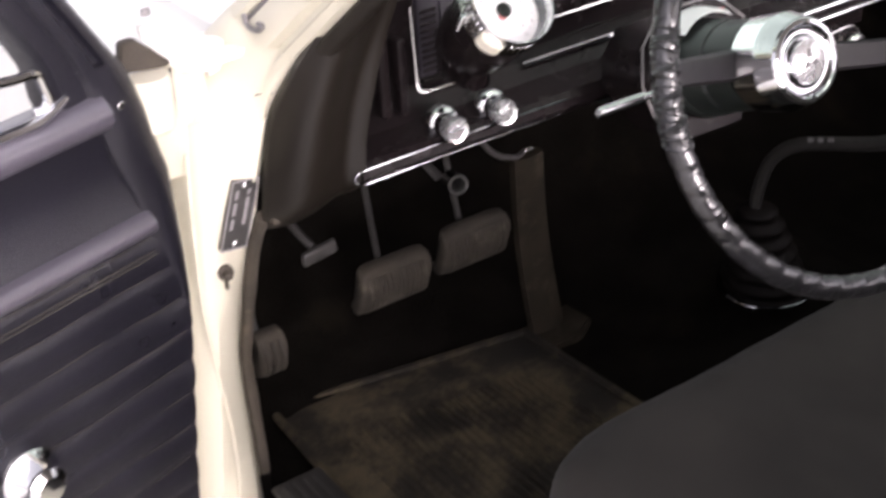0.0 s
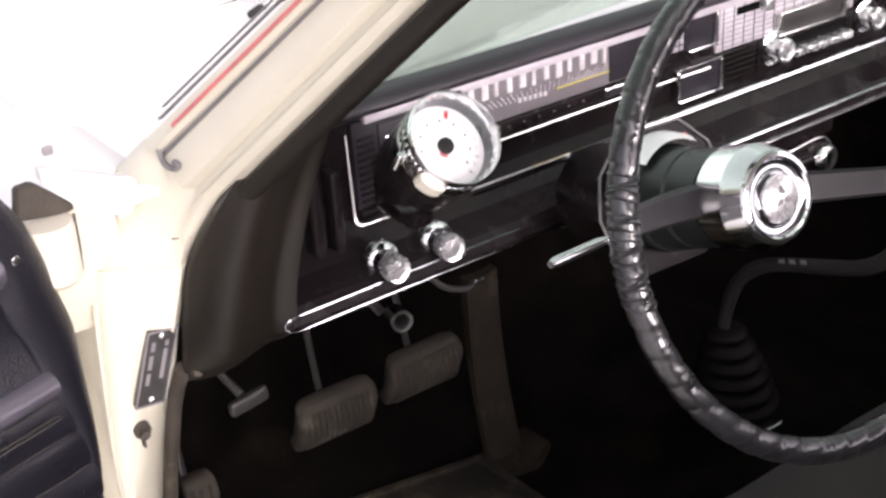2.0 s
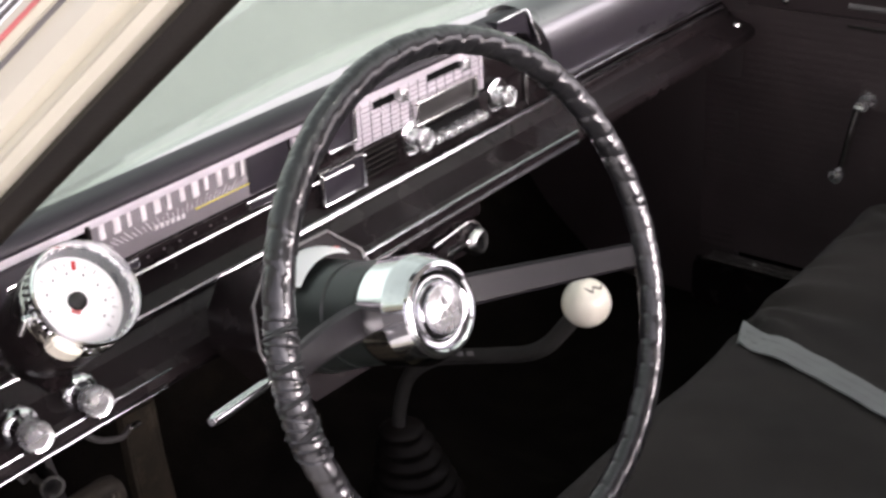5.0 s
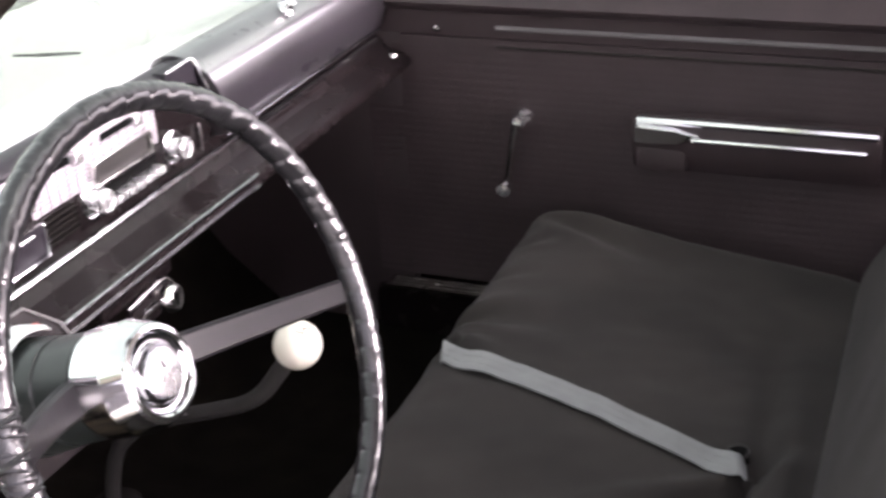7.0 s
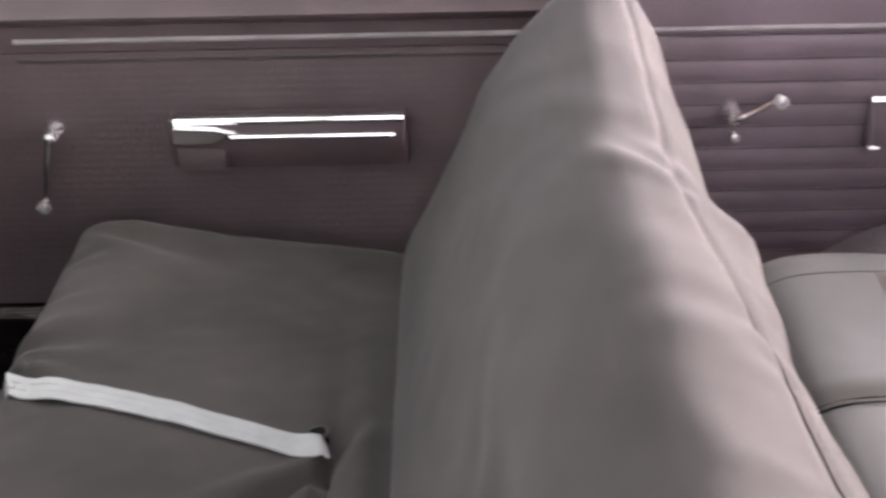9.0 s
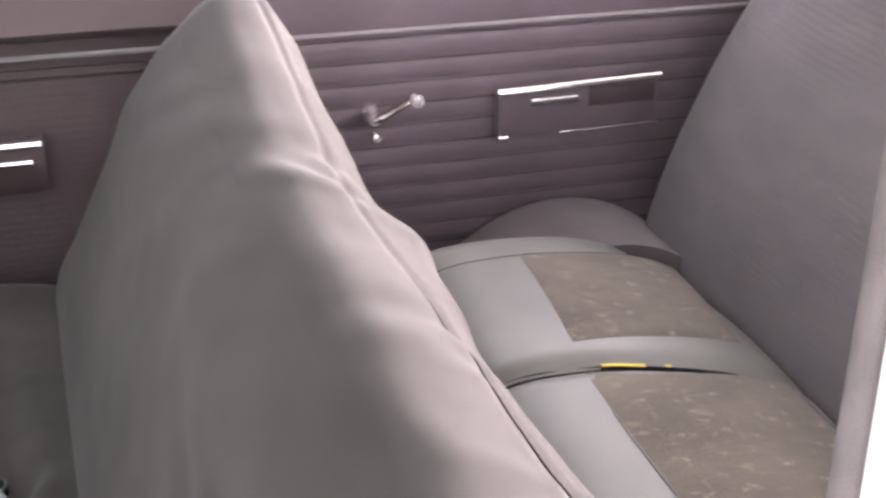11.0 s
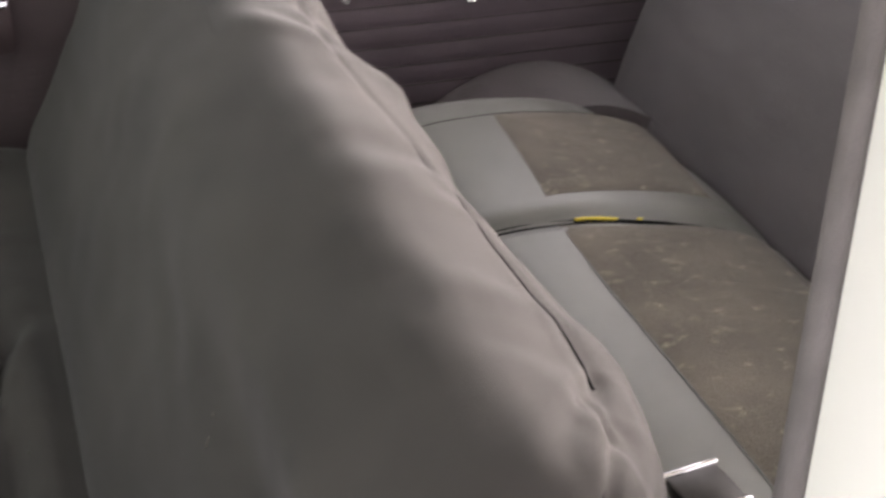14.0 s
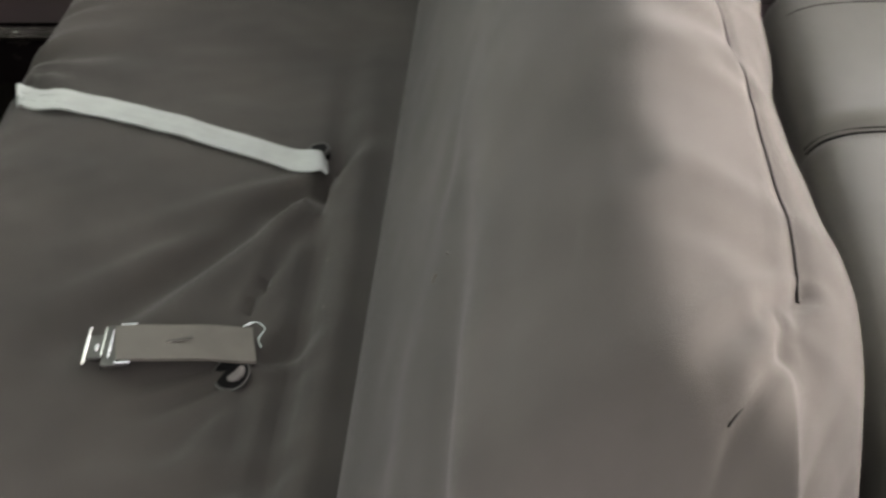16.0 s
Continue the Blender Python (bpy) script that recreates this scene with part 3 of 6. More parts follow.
# solid block in place of the open gap; its dark brown holds the shade
bm = B()
loft(bm, [[(-0.862, y, 0.932), (-0.857, y, 0.957), (-0.8435, y, 0.9575), (-0.816, y, 0.9305), (-0.8205, y, 0.9265)] for y in (-0.108, -0.119)])
bmesh.ops.bevel(bm, geom=list(bm.edges), offset=0.0015, segments=2, affect="EDGES")
part("hinge_gap_block", bm, SEAL_DUSTY, body, "rusty brown block, shade of the gap above the hinge in its colour")
bm = B()
box(bm, (-0.8164, -0.079, 0.9637), (0.009, 0.004, 0.008), bev=0.002)
part("fender_clip", bm, SEAL_GREY, body, "grey clip at the fender's edge")
bm = B()
tube(bm, [(-0.8195, -0.120, 0.926), (-0.8200, -0.1205, 0.90), (-0.8215, -0.120, 0.878)], 0.0013, 6)
part("hinge_joint", bm, SEAL, body, "dark joint beside the hinge")

# ---- the open driver's door ----
DOOR_AT, DOOR_U, DOOR_N = Vector((-0.87, -0.14, 0.0)), Vector((-0.955, -0.296, 0.0)).normalized(), Vector((0.296, -0.955, 0.0)).normalized()


def door_point(s, z, out=0.0):
    return DOOR_AT + DOOR_U * s + DOOR_N * out + Vector((0, 0, z))


def level(line, v):
    """Value on a line of rising stations."""
    for (a, p), (b, q) in zip(line, line[1:]):
        if v <= b:
            return p + (q - p) * max(0.0, (v - a) / (b - a))
    return line[-1][1]


DOOR_EDGE = [(0.30, 0.045), (0.504, 0.009), (0.614, -0.010), (0.673, -0.019), (0.715, -0.027), (0.77, -0.0285), (0.849, -0.027), (0.873, -0.021), (0.912, -0.014), (0.946, -0.004), (0.982, 0.017), (1.015, 0.036), (1.30, 0.19)]
BORDER = [(0.30, 0.004), (0.69, 0.005), (0.74, 0.017), (0.785, 0.029), (0.826, 0.037), (0.865, 0.045), (0.92, 0.046), (0.945, 0.046)]


def door_front(z):
    """Front edge of the door at a height."""
    return level(DOOR_EDGE, z)


def border_end(z):
    """Where the smooth border meets the panels."""
    return door_front(z) + level(BORDER, z)


door = thing("driver_door", door_point(0.1, 0.3), "open driver's door trimmed in pleated black vinyl", "car door")
bm = B()
loft(bm, [[door_point(door_front(z), z, -0.012), door_point(door_front(z), z, -0.10), door_point(1.12, z, -0.10), door_point(1.12, z, -0.012)] for z in [0.32 + 0.56 * i / 20 for i in range(21)]])
part("door_shell", bm, CREAM_LIT, door, "cream painted door shell")
bm = B()
rows = []
PLEATS = [0.792, 0.757, 0.722, 0.687, 0.655, 0.622, 0.589, 0.556, 0.523, 0.49, 0.457, 0.424, 0.391, 0.358]
zs = [0.35 + 0.452 * i / 150 for i in range(151)]
for z in zs:
    ph = 0.0
    for hi, lo in zip(PLEATS, PLEATS[1:]):
        if hi >= z >= lo:
            ph = (z - lo) / (hi - lo)
    puff = 0.0034 * math.sin(math.pi * ph) ** 0.5 if 0 < ph < 1 else 0.0
    row = []
    f = border_end(z)
    for k in range(31):
        s = f - 0.004 + (1.06 - f) * (k / 30) ** 1.6
        row.append(door_point(s, z, 0.004 + puff + 0.0022 * noise.noise((s * 14 + z * 9, z * 22, 0)) + 0.0012 * noise.noise((s * 40, z * 30, 4))))
    rows.append(row)
sheet(bm, rows, 0.012, -DOOR_N)
part("pleated_panel", bm, DOOR_VINYL, door, "black vinyl panel with level pleats", angle=50)
for z in PLEATS[:-1]:
    bm = B()
    f = border_end(z) + 0.002
    tube(bm, [door_point(f + (1.0 - f) * k / 40, z + 0.0012 * math.sin(k * 0.9 + z * 50), 0.0052 + 0.0006 * math.sin(k * 1.7)) for k in range(41)], 0.0007, 6)
    part("stitch_line", bm, COVER, door)
# double stitching above the first pleat
for z in (0.7815, 0.7775):
    bm = B()
    f = border_end(z) + 0.004
    tube(bm, [door_point(f + (1.0 - f) * k / 40, z, 0.0085 + 0.0006 * math.sin(k * 1.3)) for k in range(41)], 0.0009, 6)
    part("stitch_line", bm, COVER, door)
bm = B()
rows = []
for i in range(61):
    z = 0.34 + 0.62 * i / 60
    w = level(BORDER, z)
    rows.append([door_point(door_front(z) + w * j / 10, z, 0.001 + (0.004 + 0.16 * w) * math.sin(math.pi * (0.08 + 0.84 * j / 10)) ** 0.7 + 0.0008 * noise.noise((j * 0.4, z * 30, 2))) for j in range(11)])
sheet(bm, rows, 0.012, -DOOR_N)
part("edge_border", bm, DOOR_VINYL, door, "black padded border along the door's edge", angle=60)
bm = B()
loft(bm, [[door_point(s, 0.797, 0.004), door_point(s, 0.800, 0.013), door_point(s, 0.806, 0.018), door_point(s, 0.813, 0.018), door_point(s, 0.818, 0.012), door_point(s, 0.821, 0.003)] for s in (border_end(0.81) - 0.003, border_end(0.81) + 0.004, 0.06, 0.3, 0.7, 1.05)])
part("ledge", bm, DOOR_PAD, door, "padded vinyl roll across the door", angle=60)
bm = B()
rows = []
for i in range(13):
    z = 0.818 + 0.088 * i / 12
    f = border_end(z) - 0.004
    rows.append([door_point(f + (1.08 - f) * k / 12, z, 0.006 - 0.008 * math.sin(math.pi * i / 12)) for k in range(13)])
sheet(bm, rows, 0.008, -DOOR_N)
part("upper_panel", bm, DOOR_VINYL, door, "smooth dark upper panel", angle=60)
bm = B()
loft(bm, [[door_point(s, 0.903, 0.002), door_point(s, 0.908, 0.016), door_point(s, 0.917, 0.024), door_point(s, 0.927, 0.024), door_point(s, 0.935, 0.015), door_point(s, 0.938, 0.0), door_point(s, 0.93, -0.03), door_point(s, 0.90, -0.03)] for s in (0.029, 0.034, 0.1, 0.5, 1.08)])
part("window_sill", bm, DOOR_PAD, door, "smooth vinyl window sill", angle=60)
bm = B()
rows = []
for i in range(25):
    z = 0.925 + 0.36 * i / 24
    f = door_front(z)
    wide = 0.058 + 0.016 * math.exp(-((z - 0.93) / 0.03) ** 2)
    rows.append([door_point(f + wide * u, z, o) for u, o in ((0.0, -0.03), (0.0, 0.004), (0.12, 0.011), (0.22, 0.012), (0.27, 0.006), (0.34, 0.006), (0.40, 0.012), (0.56, 0.012), (0.62, 0.007), (0.70, 0.008), (0.92, 0.010), (1.0, 0.003), (1.0, -0.03))])
loft(bm, rows)
part("window_frame", bm, DOOR_VINYL, door, "grooved black rubber frame of the door window", angle=50)
part("frame_screw", lathe(B(), [(0.0, -0.004), (0.0045, -0.004), (0.005, 0.001), (0.003, 0.003), (0.0, 0.0032)], aim(door_point(0.012, 0.921, 0.010), DOOR_N), 14), CHROME_WORN, door)
bm = B()
tube(bm, curve([door_point(0.13, 0.981, 0.012), door_point(0.104, 0.977, 0.014), door_point(0.084, 0.975, 0.014), door_point(0.079, 0.962, 0.014), door_point(0.077, 0.948, 0.013), door_point(0.09, 0.944, 0.012)], 5), 0.0040, 8)
part("vent_latch", bm, CHROME, door, "chrome latch of the vent window")
bm = B()
tube(bm, curve([door_point(0.061, 0.947, 0.013), door_point(0.09, 0.939, 0.016), door_point(0.12, 0.938, 0.015), door_point(0.2, 0.94, 0.014)], 5), [0.003 + 0.0022 * min(1, k / 5) for k in range(16)], 8)
part("latch_arm", bm, CHROME, door, "chrome arm of the vent latch")
bm = B()
box(bm, door_point(0.56, 0.945, -0.005), (0.8, 0.02, 0.012), turn=Matrix((DOOR_U, DOOR_N * -1, Vector((0, 0, 1)))).transposed(), bev=0.003)
part("glass_trim", bm, CHROME, door, "chrome strip below the door glass")
crank = part("window_crank", lathe(B(), [(0.0, 0.0), (0.026, 0.0), (0.027, 0.006), (0.021, 0.012), (0.016, 0.022), (0.018, 0.028), (0.012, 0.033), (0.0, 0.034)], aim(door_point(0.172, 0.648, 0.008), DOOR_N), 24), CHROME, door, "chrome window crank")
bm = B()
tube(bm, curve([door_point(0.172, 0.648, 0.034), door_point(0.178, 0.62, 0.036), door_point(0.184, 0.56, 0.042)], 5), 0.008, 10, flat=0.5)
part("crank_arm", bm, CHROME, crank)
part("crank_knob", lathe(B(), [(0.0, 0.0), (0.010, 0.0), (0.012, 0.01), (0.010, 0.022), (0.0, 0.024)], aim(door_point(0.184, 0.56, 0.042), DOOR_N), 16), CHROME, crank)


# ---- front bench seat under a loose grey cloth cover ----
def crease(x, y, folds):
    """Depth of narrow folds: each a line from a to b, with depth and width."""
    d = 0.0
    for ax, ay, bx, by, depth, width in folds:
        vx, vy = bx - ax, by - ay
        t = max(0.0, min(1.0, ((x - ax) * vx + (y - ay) * vy) / (vx * vx + vy * vy)))
        q = math.hypot(x - ax - vx * t, y - ay - vy * t)
        w = width * (0.6 + 0.9 * t)
        fade = (1 - t) ** 0.8 * min(1.0, 0.35 + 3 * t)
        d += depth * fade * (math.exp(-(q / w) ** 2) - 0.45 * math.exp(-((q - 1.9 * w) / w) ** 2))
    return d


SEAT_FOLDS = [
    (0.098, -0.766, -0.030, -0.752, -0.020, 0.008), (-0.155, -0.716, 0.010, -0.752, -0.014, 0.006), (0.085, -0.764, -0.250, -0.545, -0.020, 0.015),
    (0.075, -0.752, -0.160, -0.535, -0.013, 0.015), (0.100, -0.770, 0.195, -0.800, -0.0136, 0.012), (-0.02, -0.700, -0.330, -0.500, -0.009, 0.022),
    (-0.225, -0.722, -0.300, -0.645, -0.015, 0.010), (-0.232, -0.730, -0.345, -0.668, -0.013, 0.012), (-0.235, -0.735, -0.370, -0.735, -0.012, 0.013),
    (-0.205, -0.745, -0.140, -0.790, -0.012, 0.012), (-0.215, -0.715, -0.265, -0.625, -0.008, 0.008),
    (0.250, -0.380, 0.300, -0.52, -0.0136, 0.018), (0.22, -0.38, 0.13, -0.47, -0.0102, 0.016),
    (0.57, -0.42, 0.50, -0.62, -0.0136, 0.022), (0.232, -0.388, 0.222, -0.455, -0.010, 0.008), (0.262, -0.392, 0.300, -0.450, -0.008, 0.008), (0.196, -0.400, 0.240, -0.425, -0.006, 0.006), (0.37, -0.390, 0.41, -0.455, -0.006, 0.010), (0.47, -0.395, 0.52, -0.44, -0.007, 0.010), (-0.33, -0.79, -0.46, -0.56, -0.007, 0.02),
]

seat = thing("front_bench_seat", (0.0, -0.7, 0.335), "front bench seat under a loose charcoal-grey cloth cover", "car seat")
CUSHION = even(soften([(-0.375, 0.37, 0), (-0.362, 0.47, 0), (-0.372, 0.572, 0), (-0.398, 0.611, 0), (-0.46, 0.612, 0), (-0.60, 0.590, 0), (-0.74, 0.566, 0), (-0.85, 0.548, 0), (-0.885, 0.53, 0), (-0.885, 0.37, 0)], 2), 150)


def seat_loft(outline, x0, x1, r, n, bend):
    """Stations of an upholstered body along x, with ends rounded by r."""
    cy = sum(p[0] for p in outline) / len(outline)
    cz = sum(p[1] for p in outline) / len(outline)
    hy = max(abs(p[0] - cy) for p in outline)
    hz = max(abs(p[1] - cz) for p in outline)
    loops = []
    for i in range(n + 1):
        a = i / n
        if a < 0.1:
            x = x0 + r * (1 - math.cos(a / 0.1 * math.pi / 2))
        elif a > 0.9:
            x = x1 - r * (1 - math.cos((1 - a) / 0.1 * math.pi / 2))
        else:
            x = x0 + r + (x1 - x0 - 2 * r) * (a - 0.1) / 0.8
        e = min(x - x0, x1 - x)
        inset = r - math.sqrt(max(0.0, r * r - (r - min(e, r)) ** 2))
        loops.append([bend(x, cy + (p[0] - cy) * (1 - inset / hy), cz + (p[1] - cz) * (1 - inset / hz)) for p in outline])
    return loops


def cushion_bend(x, y, z):
    top = max(0.0, min(1.0, (z - 0.50) / 0.06))
    dz = top * (crease(x, y, SEAT_FOLDS) + 0.006 * noise.noise((x * 4, y * 5, 0.3)) + 0.0025 * noise.noise((x * 14, y * 16, 1.7)) + 0.0009 * noise.noise((x * 34 + y * 12, y * 30, 3.9)))
    dz -= top * 0.012 * math.exp(-((x + 0.33) / 0.22) ** 2 - ((y + 0.62) / 0.18) ** 2)
    dz -= top * 0.010 * math.exp(-((x - 0.33) / 0.2) ** 2 - ((y + 0.66) / 0.15) ** 2)
    tuck = math.exp(-((x + 0.12) / 0.42) ** 4)
    wave = 0.008 * noise.noise((x * 5, 0.0, 7.7)) - 0.03 * max(0.0, x + 0.05) ** 1.2
    dz += top * tuck * (0.013 * math.exp(-((y + 0.806 + wave) / 0.017) ** 2) - 0.012 * math.exp(-((y + 0.772 + wave) / 0.012) ** 2))
    front = max(0.0, min(1.0, (y + 0.45) / 0.06))
    corner = max(0.0, min(1.0, (-0.56 - x) / 0.115))
    return (x, y + front * 0.006 * noise.noise((x * 7, 2.0, z * 6)) - 0.045 * corner * corner * max(0.0, min(1.0, (y + 0.60) / 0.15)), z + dz)


bm = B()
loft(bm, seat_loft(CUSHION, -0.675, 0.622, 0.045, 190, cushion_bend))
part("cushion", bm, COVER, seat, "", angle=80)
BACK = even(soften([(-0.822, 0.45, 0), (-0.832, 0.57, 0), (-0.872, 0.640, 0), (-0.903, 0.71, 0), (-0.927, 0.769, 0), (-0.955, 0.828, 0), (-0.991, 0.871, 0), (-1.031, 0.898, 0), (-1.07, 0.907, 0), (-1.105, 0.898, 0), (-1.14, 0.873, 0), (-1.172, 0.843, 0), (-1.186, 0.80, 0), (-1.195, 0.70, 0), (-1.20, 0.42, 0), (-1.0, 0.42, 0)], 3), 460)
# folds of the loose cover, in x and in the way up the front and over the top
BACK_FOLDS = [(-0.474, 2.086, -0.595, 1.985, 0.006, 0.010), (-0.506, 2.066, -0.545, 2.064, 0.004, 0.005), (-0.556, 2.060, -0.610, 2.012, 0.0015, 0.007), (-0.520, 2.074, -0.545, 2.098, 0.002, 0.007),
              (0.062, 2.055, 0.195, 1.940, 0.0045, 0.020), (-0.250, 2.085, -0.190, 1.985, 0.004, 0.020), (-0.62, 2.00, -0.56, 1.93, 0.0015, 0.014)]
# soft lobes: centre, direction, length, width, height
BACK_LOBES = [(0.09, 2.0, -0.63, 0.77, 0.07, 0.028, 0.004), (0.17, 2.03, -0.63, 0.77, 0.06, 0.030, -0.005), (-0.225, 2.03, -0.15, 1.0, 0.06, 0.024, 0.004), (-0.175, 2.04, -0.15, 1.0, 0.06, 0.024, -0.004),
              (-0.20, 1.86, -0.80, 0.60, 0.14, 0.04, 0.003), (-0.02, 1.82, -0.60, 0.80, 0.12, 0.045, -0.003), (-0.42, 1.92, -0.45, 0.90, 0.10, 0.035, 0.003),
              (0.25, 1.95, -0.7, 0.7, 0.08, 0.03, 0.003), (0.36, 1.90, -0.5, 0.85, 0.1, 0.03, -0.003), (-0.40, 2.05, -0.2, 1.0, 0.06, 0.02, 0.003), (-0.46, 2.04, -0.2, 1.0, 0.05, 0.02, -0.003),
              (-0.61, 2.02, -1.0, 0.3, 0.03, 0.016, -0.003),
              (-0.50, 1.785, 1.0, 0.03, 0.22, 0.034, 0.007), (-0.48, 1.700, 1.0, 0.03, 0.26, 0.040, -0.011), (-0.50, 1.60, 1.0, 0.10, 0.20, 0.03, 0.004), (-0.15, 1.66, 0.9, 0.3, 0.12, 0.03, -0.004),
              (-0.530, 2.046, 0.9, -0.2, 0.03, 0.010, 0.0025), (-0.525, 2.10, 1.0, 0.0, 0.06, 0.012, 0.002), (-0.505, 2.105, 1.0, 0.1, 0.04, 0.016, 0.003), (-0.40, 1.99, 0.6, 0.8, 0.07, 0.025, 0.003)]


def lobes(x, s):
    d = 0.0
    for cx, cs, ux, us, length, width, high in BACK_LOBES:
        n = math.hypot(ux, us)
        a = ((x - cx) * ux + (s - cs) * us) / n
        b = ((s - cs) * ux - (x - cx) * us) / n
        d += high * math.exp(-(a / length) ** 2 - (b / width) ** 2)
    return d


SEAM_LINE = [(0.62, -1.110), (0.46, -1.122), (0.20, -1.117), (0.05, -1.112), (-0.07, -1.128), (-0.15, -1.136), (-0.24, -1.143), (-0.33, -1.143), (-0.42, -1.142), (-0.48, -1.142), (-0.52, -1.133), (-0.555, -1.119), (-0.605, -1.094), (-0.63, -1.08)]
# rear offsets along the seat, shaped to fit the cover's outline in the camera's view
REAR_LINE = [(0.66, -0.030), (0.58, -0.027), (0.52, -0.016), (0.44, -0.013), (0.30, -0.006), (0.21, -0.007), (0.12, -0.008), (0.088, -0.004), (0.052, 0.013), (0.03, 0.017), (-0.065, 0.008), (-0.115, -0.002), (-0.225, -0.002), (-0.27, 0.0), (-0.32, 0.005), (-0.40, 0.008), (-0.44, 0.007), (-0.485, 0.001), (-0.53, -0.006), (-0.56, -0.013), (-0.65, -0.018)]
TOP_LINE = [(-1.035, 0.909), (-1.07, 0.907), (-1.105, 0.893), (-1.14, 0.871), (-1.18, 0.840)]


def along(line, v):
    """Height on a line of falling stations."""
    for (xa, ya), (xb, yb) in zip(line, line[1:]):
        if xa >= v >= xb:
            return ya + (yb - ya) * (xa - v) / (xa - xb)
    return line[0][1] if v > line[0][0] else line[-1][1]


def back_bend(x, y, z):
    # rounded upper corners, loose folds, the gathered corner by the door
    way = z - y if y > -1.02 else 1.928 + 1.25 * (-1.02 - y)
    for end, r in ((-0.650, 0.10), (0.63, 0.05)):
        e = abs(x - end)
        if e < r and z > 0.6:
            z = 0.6 + (z - 0.6) * (1 - 0.24 * (1 - math.sqrt(max(0.0, 1 - (1 - e / r) ** 2))))
    front = max(0.0, min(1.0, (z - 0.56) / 0.08)) * max(0.0, min(1.0, (y + 1.185) / 0.02))
    facing = max(0.0, min(1.0, (y + 1.08) / 0.11))
    facing = facing * facing * (3 - 2 * facing)
    d = front * (crease(x, way, BACK_FOLDS) + 0.006 * noise.noise((x * 3.4, way * 4.5, 5.1)) + 0.0032 * noise.noise((x * 8 + way * 5, way * 7, 2.6)) + 0.0012 * noise.noise((x * 16, way * 18, 9.2)))
    d -= front * lobes(x, way)
    d += front * (0.005 * math.exp(-((x + 0.541) / 0.014) ** 2 - ((way - 2.070) / 0.014) ** 2) + 0.002 * math.exp(-((x + 0.612) / 0.016) ** 2 - ((way - 2.025) / 0.018) ** 2))
    # the piped seam sits on a ridge; the strip behind it drops away
    over = max(0.0, min(1.0, (z - 0.78) / 0.05)) * max(0.0, min(1.0, (-0.95 - y) / 0.12))
    over = over * over * (3 - 2 * over)
    q = y - along(SEAM_LINE, x)
    d -= over * (0.0022 * math.exp(-((q - 0.006) / 0.020) ** 2) - 0.0040 * math.exp(-((q + 0.003) / 0.0055) ** 2))
    z += over * max(0.0, min(1.0, (x - 0.15) / 0.40)) ** 1.5 * (0.026 + 0.34 * max(0.0, -1.02 - y))
    rear = max(0.0, min(1.0, (-1.13 - y) / 0.04)) * max(0.0, min(1.0, (z - 0.72) / 0.08))
    lump = rear * (0.006 * math.exp(-((x + 0.11) / 0.03) ** 2) - 0.004 * math.exp(-((x - 0.0) / 0.06) ** 2) + 0.008 * math.exp(-((x + 0.46) / 0.09) ** 2) - 0.4 * (math.sqrt((max(0.0, -0.52 - x)) ** 2 + 0.0009) - 0.03) + 0.003 * noise.noise((x * 8, 4.4, 0)) + along(REAR_LINE, x))
    return (x, y - d * 0.9 * facing + d * 0.5 * (1 - facing) - lump, z - d * (0.35 * facing + 0.85 * (1 - facing)) + lump * 0.3)


bm = B()
loft(bm, seat_loft(BACK, -0.650, 0.63, 0.075, 260, back_bend))
part("backrest", bm, COVER, seat, "", angle=80)
bm = B()
seam_pts = []
for i in range(100):
    x = 0.57 - 1.050 * i / 99
    sy = along(SEAM_LINE, x) - 0.003
    seam_pts.append(Vector(back_bend(x, sy, along(TOP_LINE, sy))) + Vector((0, 0, 0.0014)))
tube(bm, seam_pts, 0.0013, 8)
part("seam", bm, SIDE_TRIM, seat, "piped seam of the cover")
for ax, ay, bx, by in ((-0.508, -1.1290, -0.534, -1.1275), (-0.556, -1.1240, -0.602, -1.0930)):
    bm = B()
    tube(bm, [Vector(back_bend(ax + (bx - ax) * k / 10, ay + (by - ay) * k / 10, along(TOP_LINE, ay + (by - ay) * k / 10))) + Vector((0, 0, 0.0003)) for k in range(11)], 0.0008, 6)
    part("stitching", bm, SIDE_TRIM, seat, "drawn-in stitching at the gathered corner")
for x in (-0.5, 0.45):
    bm = B()
    box(bm, (x, -0.62, 0.352), (0.05, 0.46, 0.034), bev=0.006)
    part("seat_track", bm, STEEL, seat, "steel seat runner")

# holes in the cover with their metal rings, and the lap belts
def cover_hole(at, r, label, lean=(0.0, 0.25, 1)):
    h = thing("belt_hole", at, label, "eyelet", "eyelets in the seat cover")
    # closed black plug: the shade inside the hole is put into its colour
    bm = B()
    lathe(bm, [(0.0, -0.012), (r * 0.9, -0.012), (r, -0.002), (r, 0.0015), (0.0, 0.001)], aim(at, lean), 20)
    part("opening", bm, INK, h, "black plug for the dark opening")
    bm = B()
    lathe(bm, [(r, -0.003), (r + 0.0016, -0.001), (r + 0.0014, 0.002), (r, 0.0024), (r - 0.001, 0.001)], aim(at, lean), 24, ring=True)
    part("rim", bm, STEEL, h, "thin dull metal rim")
    if r > 0.014:
        bm = B()
        lathe(bm, [(0.0, -0.002), (0.0080, -0.002), (0.0098, 0.0012), (0.0085, 0.0030), (0.0, 0.0024)], aim(Vector(at) + Vector((0.0, -0.0042, 0.0)), (0.0, 0.45, 1)), 18)
        part("lining", bm, WINDLACE, h, "pale torn lining inside the opening")


